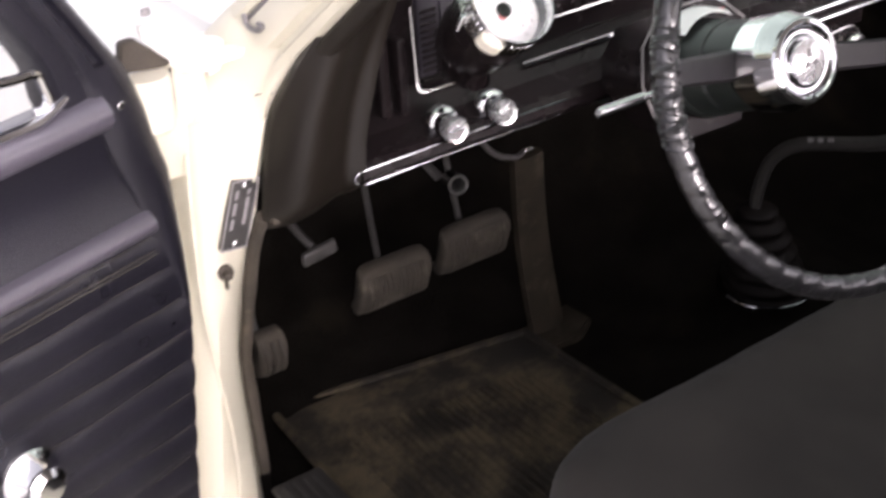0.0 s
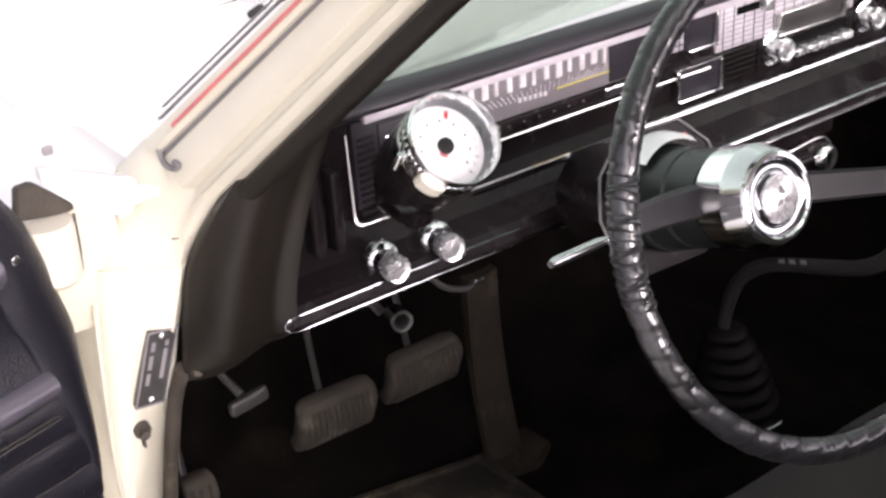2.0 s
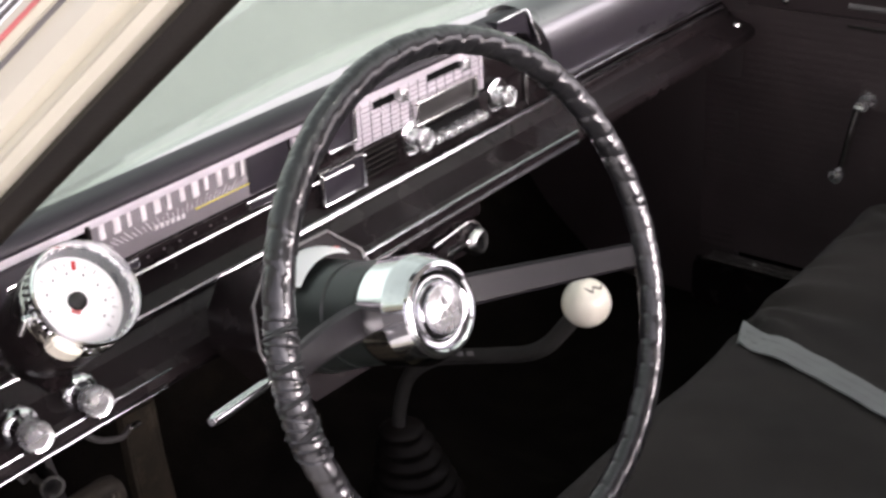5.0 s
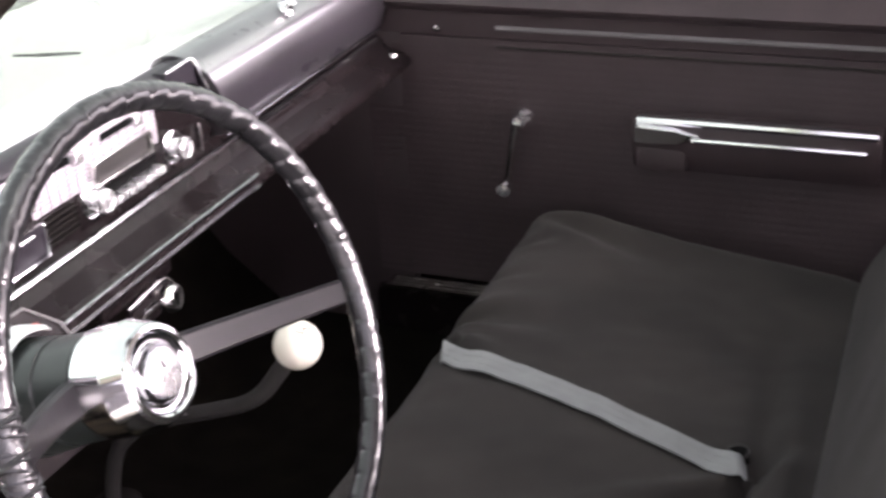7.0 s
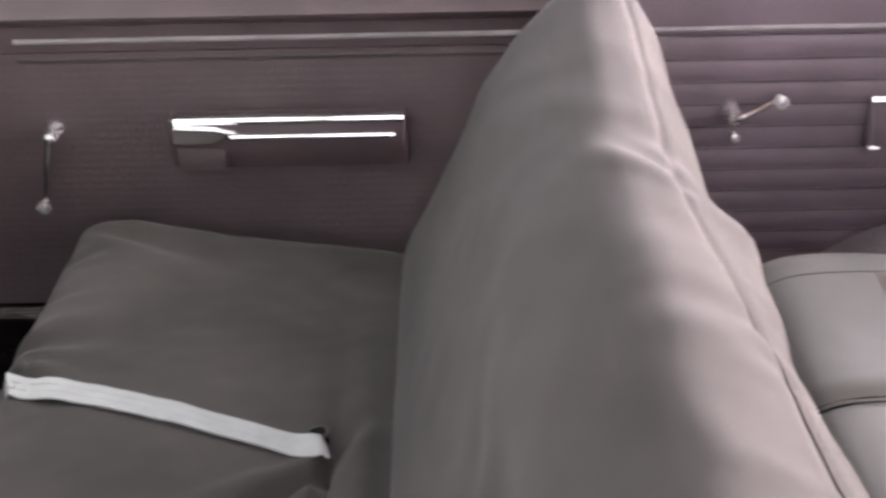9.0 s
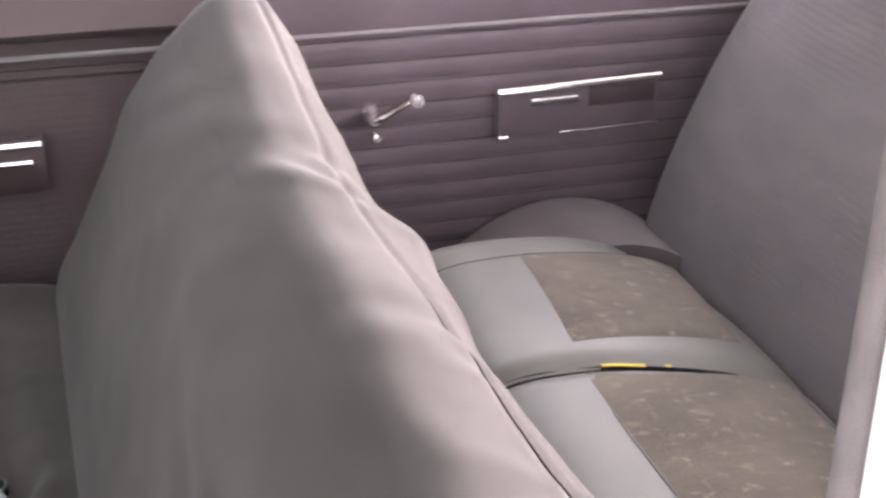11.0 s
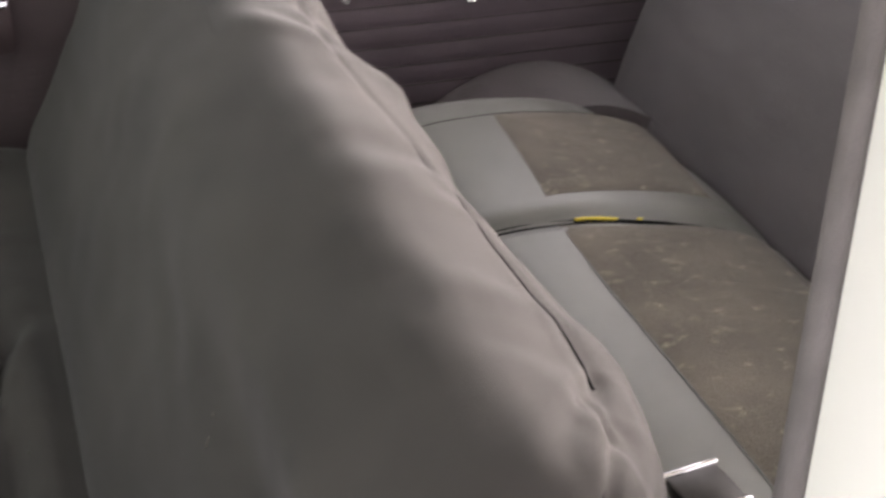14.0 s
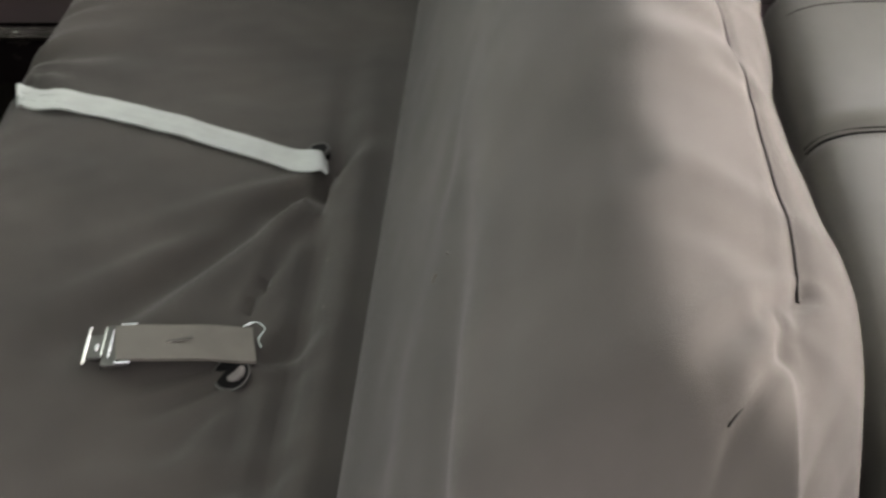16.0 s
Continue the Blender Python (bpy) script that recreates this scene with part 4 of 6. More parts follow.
def seat_z(x, y):
    """Height of the cushion's top."""
    ys = [(-0.398, 0.611), (-0.46, 0.611), (-0.60, 0.590), (-0.74, 0.566), (-0.83, 0.549)]
    z = ys[-1][1]
    for (ya, za), (yb, zb) in zip(ys, ys[1:]):
        if ya >= y >= yb:
            z = za + (zb - za) * (y - ya) / (yb - ya)
    return cushion_bend(x, y, z)[2]


cover_hole((0.137, -0.748, seat_z(0.137, -0.748) + 0.002), 0.013, "dark eyelet where the grey lap belt enters the cover")
cover_hole((-0.226, -0.720, seat_z(-0.226, -0.720) + 0.003), 0.0165, "worn open eyelet in the seat cover", (-0.35, 0.1, 1))

belt = thing("lap_belt", (0.17, -0.57, 0.59), "pale grey lap belt lying across the passenger seat", "seat belt", "seat belts")
bm = B()
line = []
for i in range(31):
    t = i / 30
    x, y = 0.174 + (0.106 - 0.174) * t + 0.003 * math.sin(math.pi * t), -0.392 + (-0.752 + 0.392) * t
    line.append((x, y, max(seat_z(x + 0.015, y), seat_z(x - 0.015, y), seat_z(x, y)) + 0.0035))
ribbon(bm, [(0.1745, -0.384, line[0][2] - 0.012), (0.174, -0.387, line[0][2] - 0.004)] + line + [(0.1065, -0.758, line[-1][2] - 0.001), (0.1055, -0.763, line[-1][2] - 0.008)], 0.040, 0.0022, (1, 0.35, 0))
part("webbing", bm, BELT_GREY, belt, "", angle=60)
for k in (-0.007, 0.007):
    bm = B()
    tube(bm, [Vector(p) + Vector((k, k * 0.35, 0.0012)) for p in line], 0.0007, 5)
    part("woven_rib", bm, BELT_GREY, belt)

stub = thing("belt_buckle_strap", (-0.22, -0.66, 0.58), "short dark belt strap with a chrome buckle on the driver's seat", "seat belt", "seat belts")
bm = B()
line = []
for i in range(13):
    t = i / 12
    x, y = -0.226 + 0.031 * t, -0.619 - 0.117 * t
    line.append((x, y, seat_z(x, y) + 0.017 - 0.010 * t + 0.005 * math.sin(math.pi * t)))
ribbon(bm, line, 0.044, 0.003, (1, -0.05, 0.0))
part("webbing", bm, BELT_DARK, stub, "", angle=60)
bm = B()
p = Vector(line[5]) + Vector((0.0, 0, 0.0025))
box(bm, p, (0.003, 0.035, 0.0015), turn=Euler((0.0, 0.0, radians(17))).to_matrix(), bev=0.0004)
part("stitching", bm, COVER_EDGE, stub)
bz = seat_z(-0.227, -0.61) + 0.012
yaw = Euler((0, 0, radians(6))).to_matrix()
hub = Vector((-0.2240, -0.6225, bz))
# body and neck in darker metal: the chrome's dark reflections put into the colour
for name, c, s, mat, label in (("buckle_plate", (0.0, 0.0030, -0.001), (0.054, 0.024, 0.005), PLATE, "polished buckle body, dark reflections in its colour"),
                               ("buckle_bar", (0.0, 0.0080, 0.0020), (0.038, 0.0035, 0.004), BUCKLE, "raised bar of the buckle"), ("buckle_bar", (0.004, 0.0150, 0.0012), (0.040, 0.0018, 0.004), CHROME_WORN, "bright chrome edge"),
                               ("buckle_ear", (-0.0255, -0.0050, 0.0010), (0.0028, 0.016, 0.006), BUCKLE, "chrome ear"), ("buckle_ear", (0.0255, -0.0050, 0.0010), (0.0028, 0.016, 0.006), BUCKLE, "chrome ear"),
                               ("buckle_neck", (0.0, 0.0215, -0.001), (0.031, 0.016, 0.004), PLATE, "polished neck, dark reflections in its colour"), ("tongue", (-0.003, 0.0205, 0.0015), (0.010, 0.004, 0.003), BUCKLE, "small bright tongue"),
                               ("buckle_lip", (0.0, 0.0300, 0.0), (0.050, 0.0035, 0.006), CHROME_WORN, "bright outer lip")):
    bm = B()
    box(bm, hub + yaw @ Vector(c), s, turn=yaw, bev=0.0014, seg=3)
    part(name, bm, mat, stub, label)
hz = seat_z(-0.186, -0.735) + 0.006
bm = B()
tube(bm, curve([(-0.172, -0.722, hz + 0.002), (-0.170, -0.734, hz + 0.006), (-0.179, -0.744, hz + 0.006), (-0.190, -0.740, hz + 0.004), (-0.201, -0.744, hz + 0.002)], 5), 0.0007, 6)
part("wire_hook", bm, BUCKLE, stub, "bent bright wire hook")
# lint on the cover
for x, y, z, a in ((-0.321, -0.921, 0.752, 20), (-0.30, -0.93, 0.76, 70), (-0.13, -0.795, 0.560, 40), (-0.06, -0.79, 0.562, 10)):
    bm = B()
    box(bm, (x, y + 0.004, z), (0.0016, 0.002, 0.009 if a == 20 else 0.0025), turn=Euler((radians(a), 0, 0)).to_matrix(), bev=0.0006)
    single("lint", bm, BELT_DARK, "pale fleck of lint on the seat cover", "lint", "lint on the seat cover")

# ---- rear bench ----
rear = thing("rear_bench_seat", (0.0, -1.55, 0.36), "rear bench seat in grey vinyl with worn cloth inserts", "car seat")
RCUSH = even(soften([(-1.285, 0.40, 0), (-1.272, 0.52, 0), (-1.285, 0.588, 0), (-1.335, 0.612, 0), (-1.45, 0.612, 0), (-1.57, 0.596, 0), (-1.64, 0.576, 0), (-1.69, 0.548, 0), (-1.722, 0.505, 0), (-1.722, 0.40, 0)], 2), 110)


def rear_bend(x, y, z):
    top = max(0.0, min(1.0, (z - 0.50) / 0.08))
    dz = top * (0.005 * noise.noise((x * 4, y * 5, 3.3)) + 0.012 * math.exp(-((x - 0.27) / 0.16) ** 2) * math.exp(-((y + 1.5) / 0.2) ** 2))
    dz -= top * 0.016 * math.exp(-((x - 0.115 - 0.1 * (y + 1.45)) / 0.014) ** 2)
    corner = max(0.0, min(1.0, (x - 0.20) / 0.22))
    return (x, y + 0.05 * corner * corner * max(0.0, min(1.0, (-1.52 - y) / 0.18)), z + dz)


bm = B()
loft(bm, seat_loft(RCUSH, -0.64, 0.492, 0.055, 150, rear_bend))
part("cushion", bm, REAR_VINYL, rear, "grey vinyl cushion", angle=80)


def rear_top(x, y):
    pts = [p for p in RCUSH if p[1] > 0.5]
    z = pts[-1][1]
    for p, q in zip(pts, pts[1:]):
        if p[0] >= y >= q[0]:
            z = p[1] + (q[1] - p[1]) * (p[0] - y) / (p[0] - q[0])
    return rear_bend(x, y, z)[2]


for x0, x1, y0, y1, label in ((0.163, 0.392, -1.412, -1.645, "worn tan-grey cloth insert"), (-0.54, 0.100, -1.402, -1.672, "worn brown-grey cloth insert")):
    bm = B()
    rows = []
    for j in range(29):
        y = y0 + (y1 - y0) * j / 28
        row = []
        for i in range(33):
            x = x0 + (x1 - x0) * i / 32
            ys = y - (0.022 * i / 32 if x0 > 0 else 0.0)
            low = min(i, 32 - i, j, 28 - j)
            row.append((x, ys, rear_top(x, ys) + (0.0006, 0.0022, 0.0028)[min(low, 2)] + 0.0008 * noise.noise((x * 30, y * 30, 0)) * (low > 0)))
        rows.append(row)
    sheet(bm, rows, 0.012, (0, 0, -1))
    part("cloth_insert", bm, REAR_CLOTH, rear, label, angle=70)
bm = B()
tube(bm, [(x, -1.4005, rear_top(x, -1.4005) + 0.0012) for x in [-0.50 + 0.52 * i / 40 for i in range(41)]], 0.0009, 6)
part("welt", bm, REAR_VINYL, rear, "thin pale welt along the insert")
bm = B()
tube(bm, [(0.397 - 0.004 * t, -1.30 - 0.32 * t, rear_top(0.397, -1.30 - 0.32 * t) + 0.0003) for t in [i / 24 for i in range(25)]], 0.0009, 6)
part("welt", bm, COVER_EDGE, rear, "thin dark welt near the cushion's end")
split = [(0.118 + 0.1 * (y + 1.45), y) for y in [-1.285 - 0.32 * i / 48 for i in range(49)]]
for side in (-1, 1):
    bm = B()
    tube(bm, [(x + side * 0.0045 * (1 - (i / 48) ** 3), y, rear_top(x, y) + 0.0026) for i, (x, y) in enumerate(split)], [0.0013 - 0.0006 * i / 48 for i in range(49)], 6)
    part("split", bm, INK, rear, "black line of the open split between the cushion's halves")
for k0, k1, wide in ((22, 36, 0.008), (35, 42, 0.006), (41, 47, 0.003)):
    bm = B()
    ribbon(bm, [(x, y, rear_top(x, y) + 0.0022) for x, y in split[k0:k1]], wide, 0.002, (1, 0, 0))
    part("split", bm, INK, rear, "black open split between the cushion's halves")
for k0, k1, wide in ((22, 31, 0.0042), (34, 36, 0.0028)):
    bm = B()
    ribbon(bm, [(x + 0.001 + 0.0008 * math.sin(y * 90), y, rear_top(x, y) + 0.0058) for x, y in split[k0:k1]], wide, 0.0016, (1, 0, 0))
    part("yellow_strip", bm, YELLOW, rear, "bright yellow strip showing in the split")
RBACK = even(soften([(-1.700, 0.46, 0), (-1.708, 0.515, 0), (-1.722, 0.575, 0), (-1.754, 0.68, 0), (-1.812, 0.82, 0), (-1.895, 0.96, 0), (-1.98, 1.0, 0), (-2.06, 0.98, 0), (-2.08, 0.5, 0)], 2), 90)


def rback_bend(x, y, z):
    e = max(0.0, (x - 0.40) / 0.24)
    return (x, y - 0.02 * e * e + 0.006 * noise.noise((x * 4, z * 5, 8.1)), z - 0.02 * e * e)


bm = B()
loft(bm, seat_loft(RBACK, -0.66, 0.655, 0.06, 100, rback_bend))
part("backrest", bm, REAR_BACK, rear, "dark worn cloth backrest", angle=80)
bm = B()
rows = []
for j in range(17):
    v = j / 16
    row = []
    for i in range(25):
        u = i / 24
        x, y = 0.46 + 0.22 * v, -1.425 - 0.40 * u
        row.append((x, y, 0.42 + 0.155 * math.sin(math.pi * (0.10 + 0.88 * u)) ** 0.75 * (1 - 0.15 * v)))
    rows.append(row)
sheet(bm, rows, 0.16, (0, 0, -1))
arch = thing("wheel_arch_cover", (0.57, -1.6, 0.42), "dark cloth-covered wheel arch beside the rear seat", "wheel arch")
part("cloth", bm, ARCH_CLOTH, arch, "", angle=70)
rb = thing("rear_belt_buckle", (-0.33, -1.345, 0.615), "chrome flap buckle of a lap belt on the rear cushion", "seat belt", "seat belts")
bz = rear_top(-0.34, -1.34)
turn = Euler((0, 0, radians(5))).to_matrix()
bm = B()
box(bm, (-0.3585, -1.336, bz + 0.009), (0.050, 0.056, 0.014), turn=turn, bev=0.004, seg=3)
part("buckle_cover", bm, PLATE, rb, "dark polished buckle face")
for dx in (-0.026, 0.026):
    bm = B()
    box(bm, Vector((-0.3585, -1.336, bz + 0.0105)) + turn @ Vector((dx, 0, 0)), (0.006, 0.060, 0.014), turn=turn, bev=0.002, seg=3)
    part("buckle_edge", bm, CHROME, rb, "bright chrome edge")
bm = B()
ribbon(bm, [(-0.375, -1.35, bz + 0.008), (-0.43, -1.365, bz + 0.004), (-0.50, -1.38, bz + 0.003), (-0.57, -1.40, bz - 0.01)], 0.04, 0.003, (0, 1, 0))
part("webbing", bm, BELT_DARK, rb)


# ---- dashboard ----
dash = thing("dashboard", (0.0, -0.05, 0.78), "black dashboard with chrome trim lines and a silver instrument panel", "dashboard")
FACE = -0.106


def dash_block(name, x0, x1, z0, z1, y0, y1, mat, label="", bev=0.0015, parent=None):
    bm = B()
    box(bm, ((x0 + x1) / 2, (y0 + y1) / 2, (z0 + z1) / 2), (abs(x1 - x0), abs(y1 - y0), abs(z1 - z0)), bev=bev)
    return part(name, bm, mat, parent or dash, label)


bm = B()
prism(bm, [(p.x, p.y) for p in soften([(-0.030, 0.85, 0), (-0.040, 0.900, 0), (-0.064, 0.928, 0), (-0.082, 0.940, 0), (-0.108, 0.942, 0), (-0.120, 0.933, 0), (-0.112, 0.924, 0), (-0.06, 0.90, 0)], 2)], -0.672, 0.675)
part("top_pad", bm, TOP_VINYL, dash, "black padded dashboard top", angle=50)
bm = B()
prism(bm, [(-0.045, 0.905), (FACE, 0.926), (FACE - 0.002, 0.835), (-0.118, 0.828), (-0.126, 0.822), (-0.135, 0.812), (-0.150, 0.806), (-0.163, 0.803), (-0.170, 0.797), (-0.172, 0.790), (-0.168, 0.783), (-0.155, 0.780), (-0.10, 0.790), (0.10, 0.80)], -0.674, 0.672)
part("face_panel", bm, BLACK_PAINT, dash, "glossy black painted dashboard face", angle=25)
# chrome lines: along the face, and the pair round the lower lip
for name, x0, x1, y, z, r in (("chrome_line", -0.455, 0.655, -0.126, 0.827, 0.0033), ("chrome_line", -0.43, -0.13, -0.113, 0.861, 0.0016), ("chrome_line", -0.672, -0.435, -0.1705, 0.7985, 0.0010),
                              ("chrome_line", -0.672, -0.443, -0.1715, 0.785, 0.0010), ("chrome_line", -0.443, -0.375, -0.1715, 0.785, 0.0008), ("chrome_line", -0.29, 0.20, -0.1705, 0.7985, 0.0021),
                              ("chrome_line", -0.29, 0.20, -0.1715, 0.785, 0.0021), ("chrome_line", 0.205, 0.655, -0.1335, 0.8425, 0.0016)):
    bm = B()
    tube(bm, [(x0 + (x1 - x0) * k / 30, y + 0.0015 * math.sin(math.pi * k / 30), z) for k in range(31)], r, 8)
    # thinnest lines in dimmed chrome, their dull reflections put into the colour
    part(name, bm, BUCKLE if r < 0.0014 else CHROME_WORN if z > 0.85 else CHROME, dash, "thin chrome trim line")
bm = B()
tube(bm, curve([(-0.671, -0.1705, 0.7985), (-0.678, -0.1695, 0.7965), (-0.681, -0.1690, 0.7915), (-0.678, -0.1700, 0.7868), (-0.671, -0.1715, 0.785)], 5), 0.0009, 8)
part("chrome_line", bm, BUCKLE, dash, "rounded end of the trim line")
# silver strip over the instruments
dash_block("silver_strip", -0.555, 0.185, 0.9195, 0.9295, FACE - 0.009, FACE + 0.01, SATIN, "brushed silver strip over the instruments")
# left gauge with its surround and louvres
gauge = dash_block("left_gauge_window", -0.566, -0.460, 0.826, 0.922, FACE - 0.004, FACE + 0.004, DIAL_DARK, "dark gauge window with louvres")
bm = B()
tube(bm, [(-0.5725, FACE - 0.004, 0.914), (-0.5722, FACE - 0.005, 0.880), (-0.5718, FACE - 0.006, 0.838)] + [(-0.5678 - 0.004 * math.cos(radians(a)), FACE - 0.007 - 0.00006 * a, 0.8325 - 0.004 * math.sin(radians(a))) for a in (0, 30, 60, 90)] + [(-0.535, FACE - 0.013, 0.8285), (-0.488, FACE - 0.013, 0.8290)], [0.0014, 0.0019, 0.0022, 0.0022, 0.0022, 0.0022, 0.0020, 0.0018, 0.0014], 8)
part("gauge_frame", bm, CHROME_WORN, gauge, "bent silver frame of the gauge")
bm = B()
tube(bm, curve([(-0.5845, FACE - 0.004, 0.880), (-0.5840, FACE - 0.006, 0.835), (-0.5820, FACE - 0.010, 0.8245), (-0.5740, FACE - 0.014, 0.8205), (-0.535, FACE - 0.016, 0.8220), (-0.490, FACE - 0.016, 0.8235)], 5), 0.0010, 6)
part("recess_edge", bm, STEEL, gauge, "dark pressed edge round the gauge recess")
dash_block("frame_shelf", -0.566, -0.462, 0.834, 0.840, FACE - 0.010, FACE + 0.002, SIDE_TRIM, parent=gauge)
for k in range(11):
    dash_block("louvre", -0.562, -0.544, 0.838 + 0.0066 * k, 0.8415 + 0.0066 * k, FACE - 0.0052, FACE - 0.002, BLACK_PAINT, parent=gauge, bev=0.0006)
dash_block("small_gauge", -0.540, -0.470, 0.845, 0.915, FACE - 0.006, FACE - 0.001, DIAL_DARK, "dark gauge face", parent=gauge)
dash_block("gauge_needle", -0.535, -0.528, 0.85, 0.872, FACE - 0.008, FACE - 0.005, CHROME, parent=gauge)
dash_block("gauge_needle", -0.535, -0.512, 0.897, 0.903, FACE - 0.008, FACE - 0.005, CHROME, parent=gauge)
# speedometer
speedo = dash_block("speedometer_window", -0.452, -0.212, 0.878, 0.922, FACE - 0.003, FACE + 0.004, DIAL_GREY, "lavender grey speedometer strip")
dash_block("dark_end", -0.268, -0.214, 0.880, 0.920, FACE - 0.0042, FACE - 0.0025, DIAL_DARK, "dark end of the strip", parent=speedo)
for k in range(12):
    x = -0.440 + 0.0148 * k
    dash_block("numeral_bar", x, x + 0.0062 + 0.0018 * math.sin(k * 2.1), 0.9040 + 0.0012 * math.sin(k * 3.3), 0.9190, FACE - 0.0048, FACE - 0.003, NUMERAL, "pale numeral", bev=0.0004, parent=speedo)
bm = B()
for k in range(30):
    x = -0.442 + 0.0062 * k
    xc = x + (-0.352 - x) * 0.16
    lo, hi = 0.8925, 0.9015 if k % 2 == 0 else 0.8985
    tube(bm, [(xc, FACE - 0.0036, lo), (x + (xc - x) * (0.9035 - hi) / 0.011, FACE - 0.0036, hi)], 0.00042, 4)
part("scale_ticks", bm, NUMERAL, speedo, "fan of fine pale scale lines")
dash_block("scale_line", -0.335, -0.268, 0.8915, 0.8925, FACE - 0.0044, FACE - 0.003, YELLOW, "yellowed scale line", bev=0.0003, parent=speedo)
for k in range(6):
    dash_block("odometer_digit", -0.383 + 0.0062 * k, -0.3792 + 0.0062 * k, 0.8905 - 0.0003 * k, 0.8945 - 0.0003 * k, FACE - 0.0048, FACE - 0.003, NUMERAL, "pale odometer digit", bev=0.0004, parent=speedo)
dash_block("end_post", -0.4565, -0.452, 0.872, 0.924, FACE - 0.012, FACE + 0.004, BLACK_PAINT)
# band below with warning lamps
dash_block("warning_band", -0.455, -0.155, 0.863, 0.877, FACE - 0.004, FACE + 0.004, BLACK_PAINT, "black band with warning lamps")
for k in range(6):
    bm = B()
    lathe(bm, [(0.0, -0.002), (0.0010, -0.002), (0.0010, 0.001), (0.0, 0.0014)], aim((-0.395 + 0.0185 * k, FACE - 0.004, 0.8705), (0, -1, 0)), 10)
    part("warning_lamp", bm, DIAL_GREY, dash)
lampframe = dash_block("indicator_frame", -0.275, -0.205, 0.8655, 0.8755, FACE - 0.0065, FACE, CHROME, "chrome indicator window")
for k in range(2):
    dash_block("indicator_lens", -0.272 + 0.034 * k, -0.2425 + 0.034 * k, 0.8675, 0.8735, FACE - 0.0075, FACE - 0.004, DIAL_DARK, parent=lampframe, bev=0.0005)
frame2 = dash_block("indicator_frame", -0.435, -0.405, 0.8655, 0.8745, FACE - 0.0065, FACE, CHROME, "chrome indicator window")
dash_block("indicator_lens", -0.432, -0.408, 0.8675, 0.8725, FACE - 0.0075, FACE - 0.004, DIAL_DARK, parent=frame2, bev=0.0005)
# ribbed silver end of the speedometer, then heater panel
grid = dash_block("grid_panel", -0.207, -0.166, 0.888, 0.922, FACE - 0.004, FACE + 0.003, SATIN, "silver grid panel")
for k in range(4):
    dash_block("grid_groove", -0.206, -0.167, 0.8945 + 0.0072 * k, 0.8953 + 0.0072 * k, FACE - 0.0045, FACE - 0.003, INK, parent=grid, bev=0)
for k in range(4):
    dash_block("grid_groove", -0.199 + 0.0085 * k, -0.1982 + 0.0085 * k, 0.889, 0.921, FACE - 0.0045, FACE - 0.003, INK, parent=grid, bev=0)
vent = dash_block("dark_pocket", -0.163, -0.122, 0.886, 0.921, FACE - 0.003, FACE + 0.003, DIAL_DARK, "dark pocket with a chrome edge")
dash_block("pocket_edge", -0.163, -0.122, 0.8835, 0.8875, FACE - 0.010, FACE, CHROME, parent=vent)
dash_block("pocket_side", -0.1245, -0.120, 0.8855, 0.922, FACE - 0.009, FACE, CHROME_WORN, parent=vent)
tray = dash_block("ashtray", -0.176, -0.116, 0.836, 0.868, FACE - 0.006, FACE + 0.003, DIAL_DARK, "dark ashtray with chrome edges")
dash_block("ashtray_edge", -0.178, -0.113, 0.8335, 0.8365, FACE - 0.012, FACE, CHROME, parent=tray)
dash_block("ashtray_edge", -0.178, -0.113, 0.8678, 0.8690, FACE - 0.008, FACE, CHROME_WORN, parent=tray, bev=0.0004)
dash_block("ashtray_side", -0.1165, -0.113, 0.836, 0.868, FACE - 0.011, FACE, CHROME, parent=tray)
dash_block("ashtray_side", -0.1795, -0.176, 0.836, 0.868, FACE - 0.011, FACE, CHROME, parent=tray)
heater = dash_block("heater_panel", -0.119, 0.100, 0.872, 0.922, FACE - 0.004, FACE + 0.003, SATIN, "brushed silver heater panel with a fine grid")
for k in range(9):
    dash_block("grid_groove", -0.118, 0.099, 0.8755 + 0.0053 * k, 0.8761 + 0.0053 * k, FACE - 0.0045, FACE - 0.003, DIAL_GREY, parent=heater, bev=0)
for k in range(14):
    dash_block("grid_groove", -0.110 + 0.0155 * k, -0.1092 + 0.0155 * k, 0.8725, 0.9215, FACE - 0.0046, FACE - 0.003, STEEL, parent=heater, bev=0)
for x0, x1, z, kx in ((-0.09, -0.045, 0.911, -0.05), (0.0, 0.06, 0.9135, 0.057)):
    dash_block("slider_slot", x0, x1, z - 0.0042, z + 0.0042, FACE - 0.005, FACE - 0.003, INK, "dark slider slot", bev=0.0004, parent=heater)
    dash_block("slider_knob", kx - 0.0065, kx + 0.0065, z - 0.0062, z + 0.0062, FACE - 0.015, FACE - 0.004, CAP_SILVER, "square silver slider knob", parent=heater)
louv = dash_block("louvre_panel", -0.112, -0.055, 0.836, 0.870, FACE - 0.003, FACE + 0.003, BLACK_PAINT, "black louvred panel")
for k in range(5):
    dash_block("louvre", -0.110, -0.060, 0.839 + 0.0062 * k, 0.842 + 0.0062 * k, FACE - 0.008, FACE - 0.002, SIDE_TRIM, parent=louv, bev=0.0006)
radio = thing("car_radio", (0.05, FACE, 0.835), "old push-button car radio with two chrome knobs", "car radio")


def radio_block(name, x0, x1, z0, z1, y0, y1, mat, label="", bev=0.0012, parent=None):
    bm = B()
    box(bm, ((x0 + x1) / 2, (y0 + y1) / 2, (z0 + z1) / 2), (abs(x1 - x0), abs(y1 - y0), abs(z1 - z0)), bev=bev)
    return part(name, bm, mat, parent or radio, label)


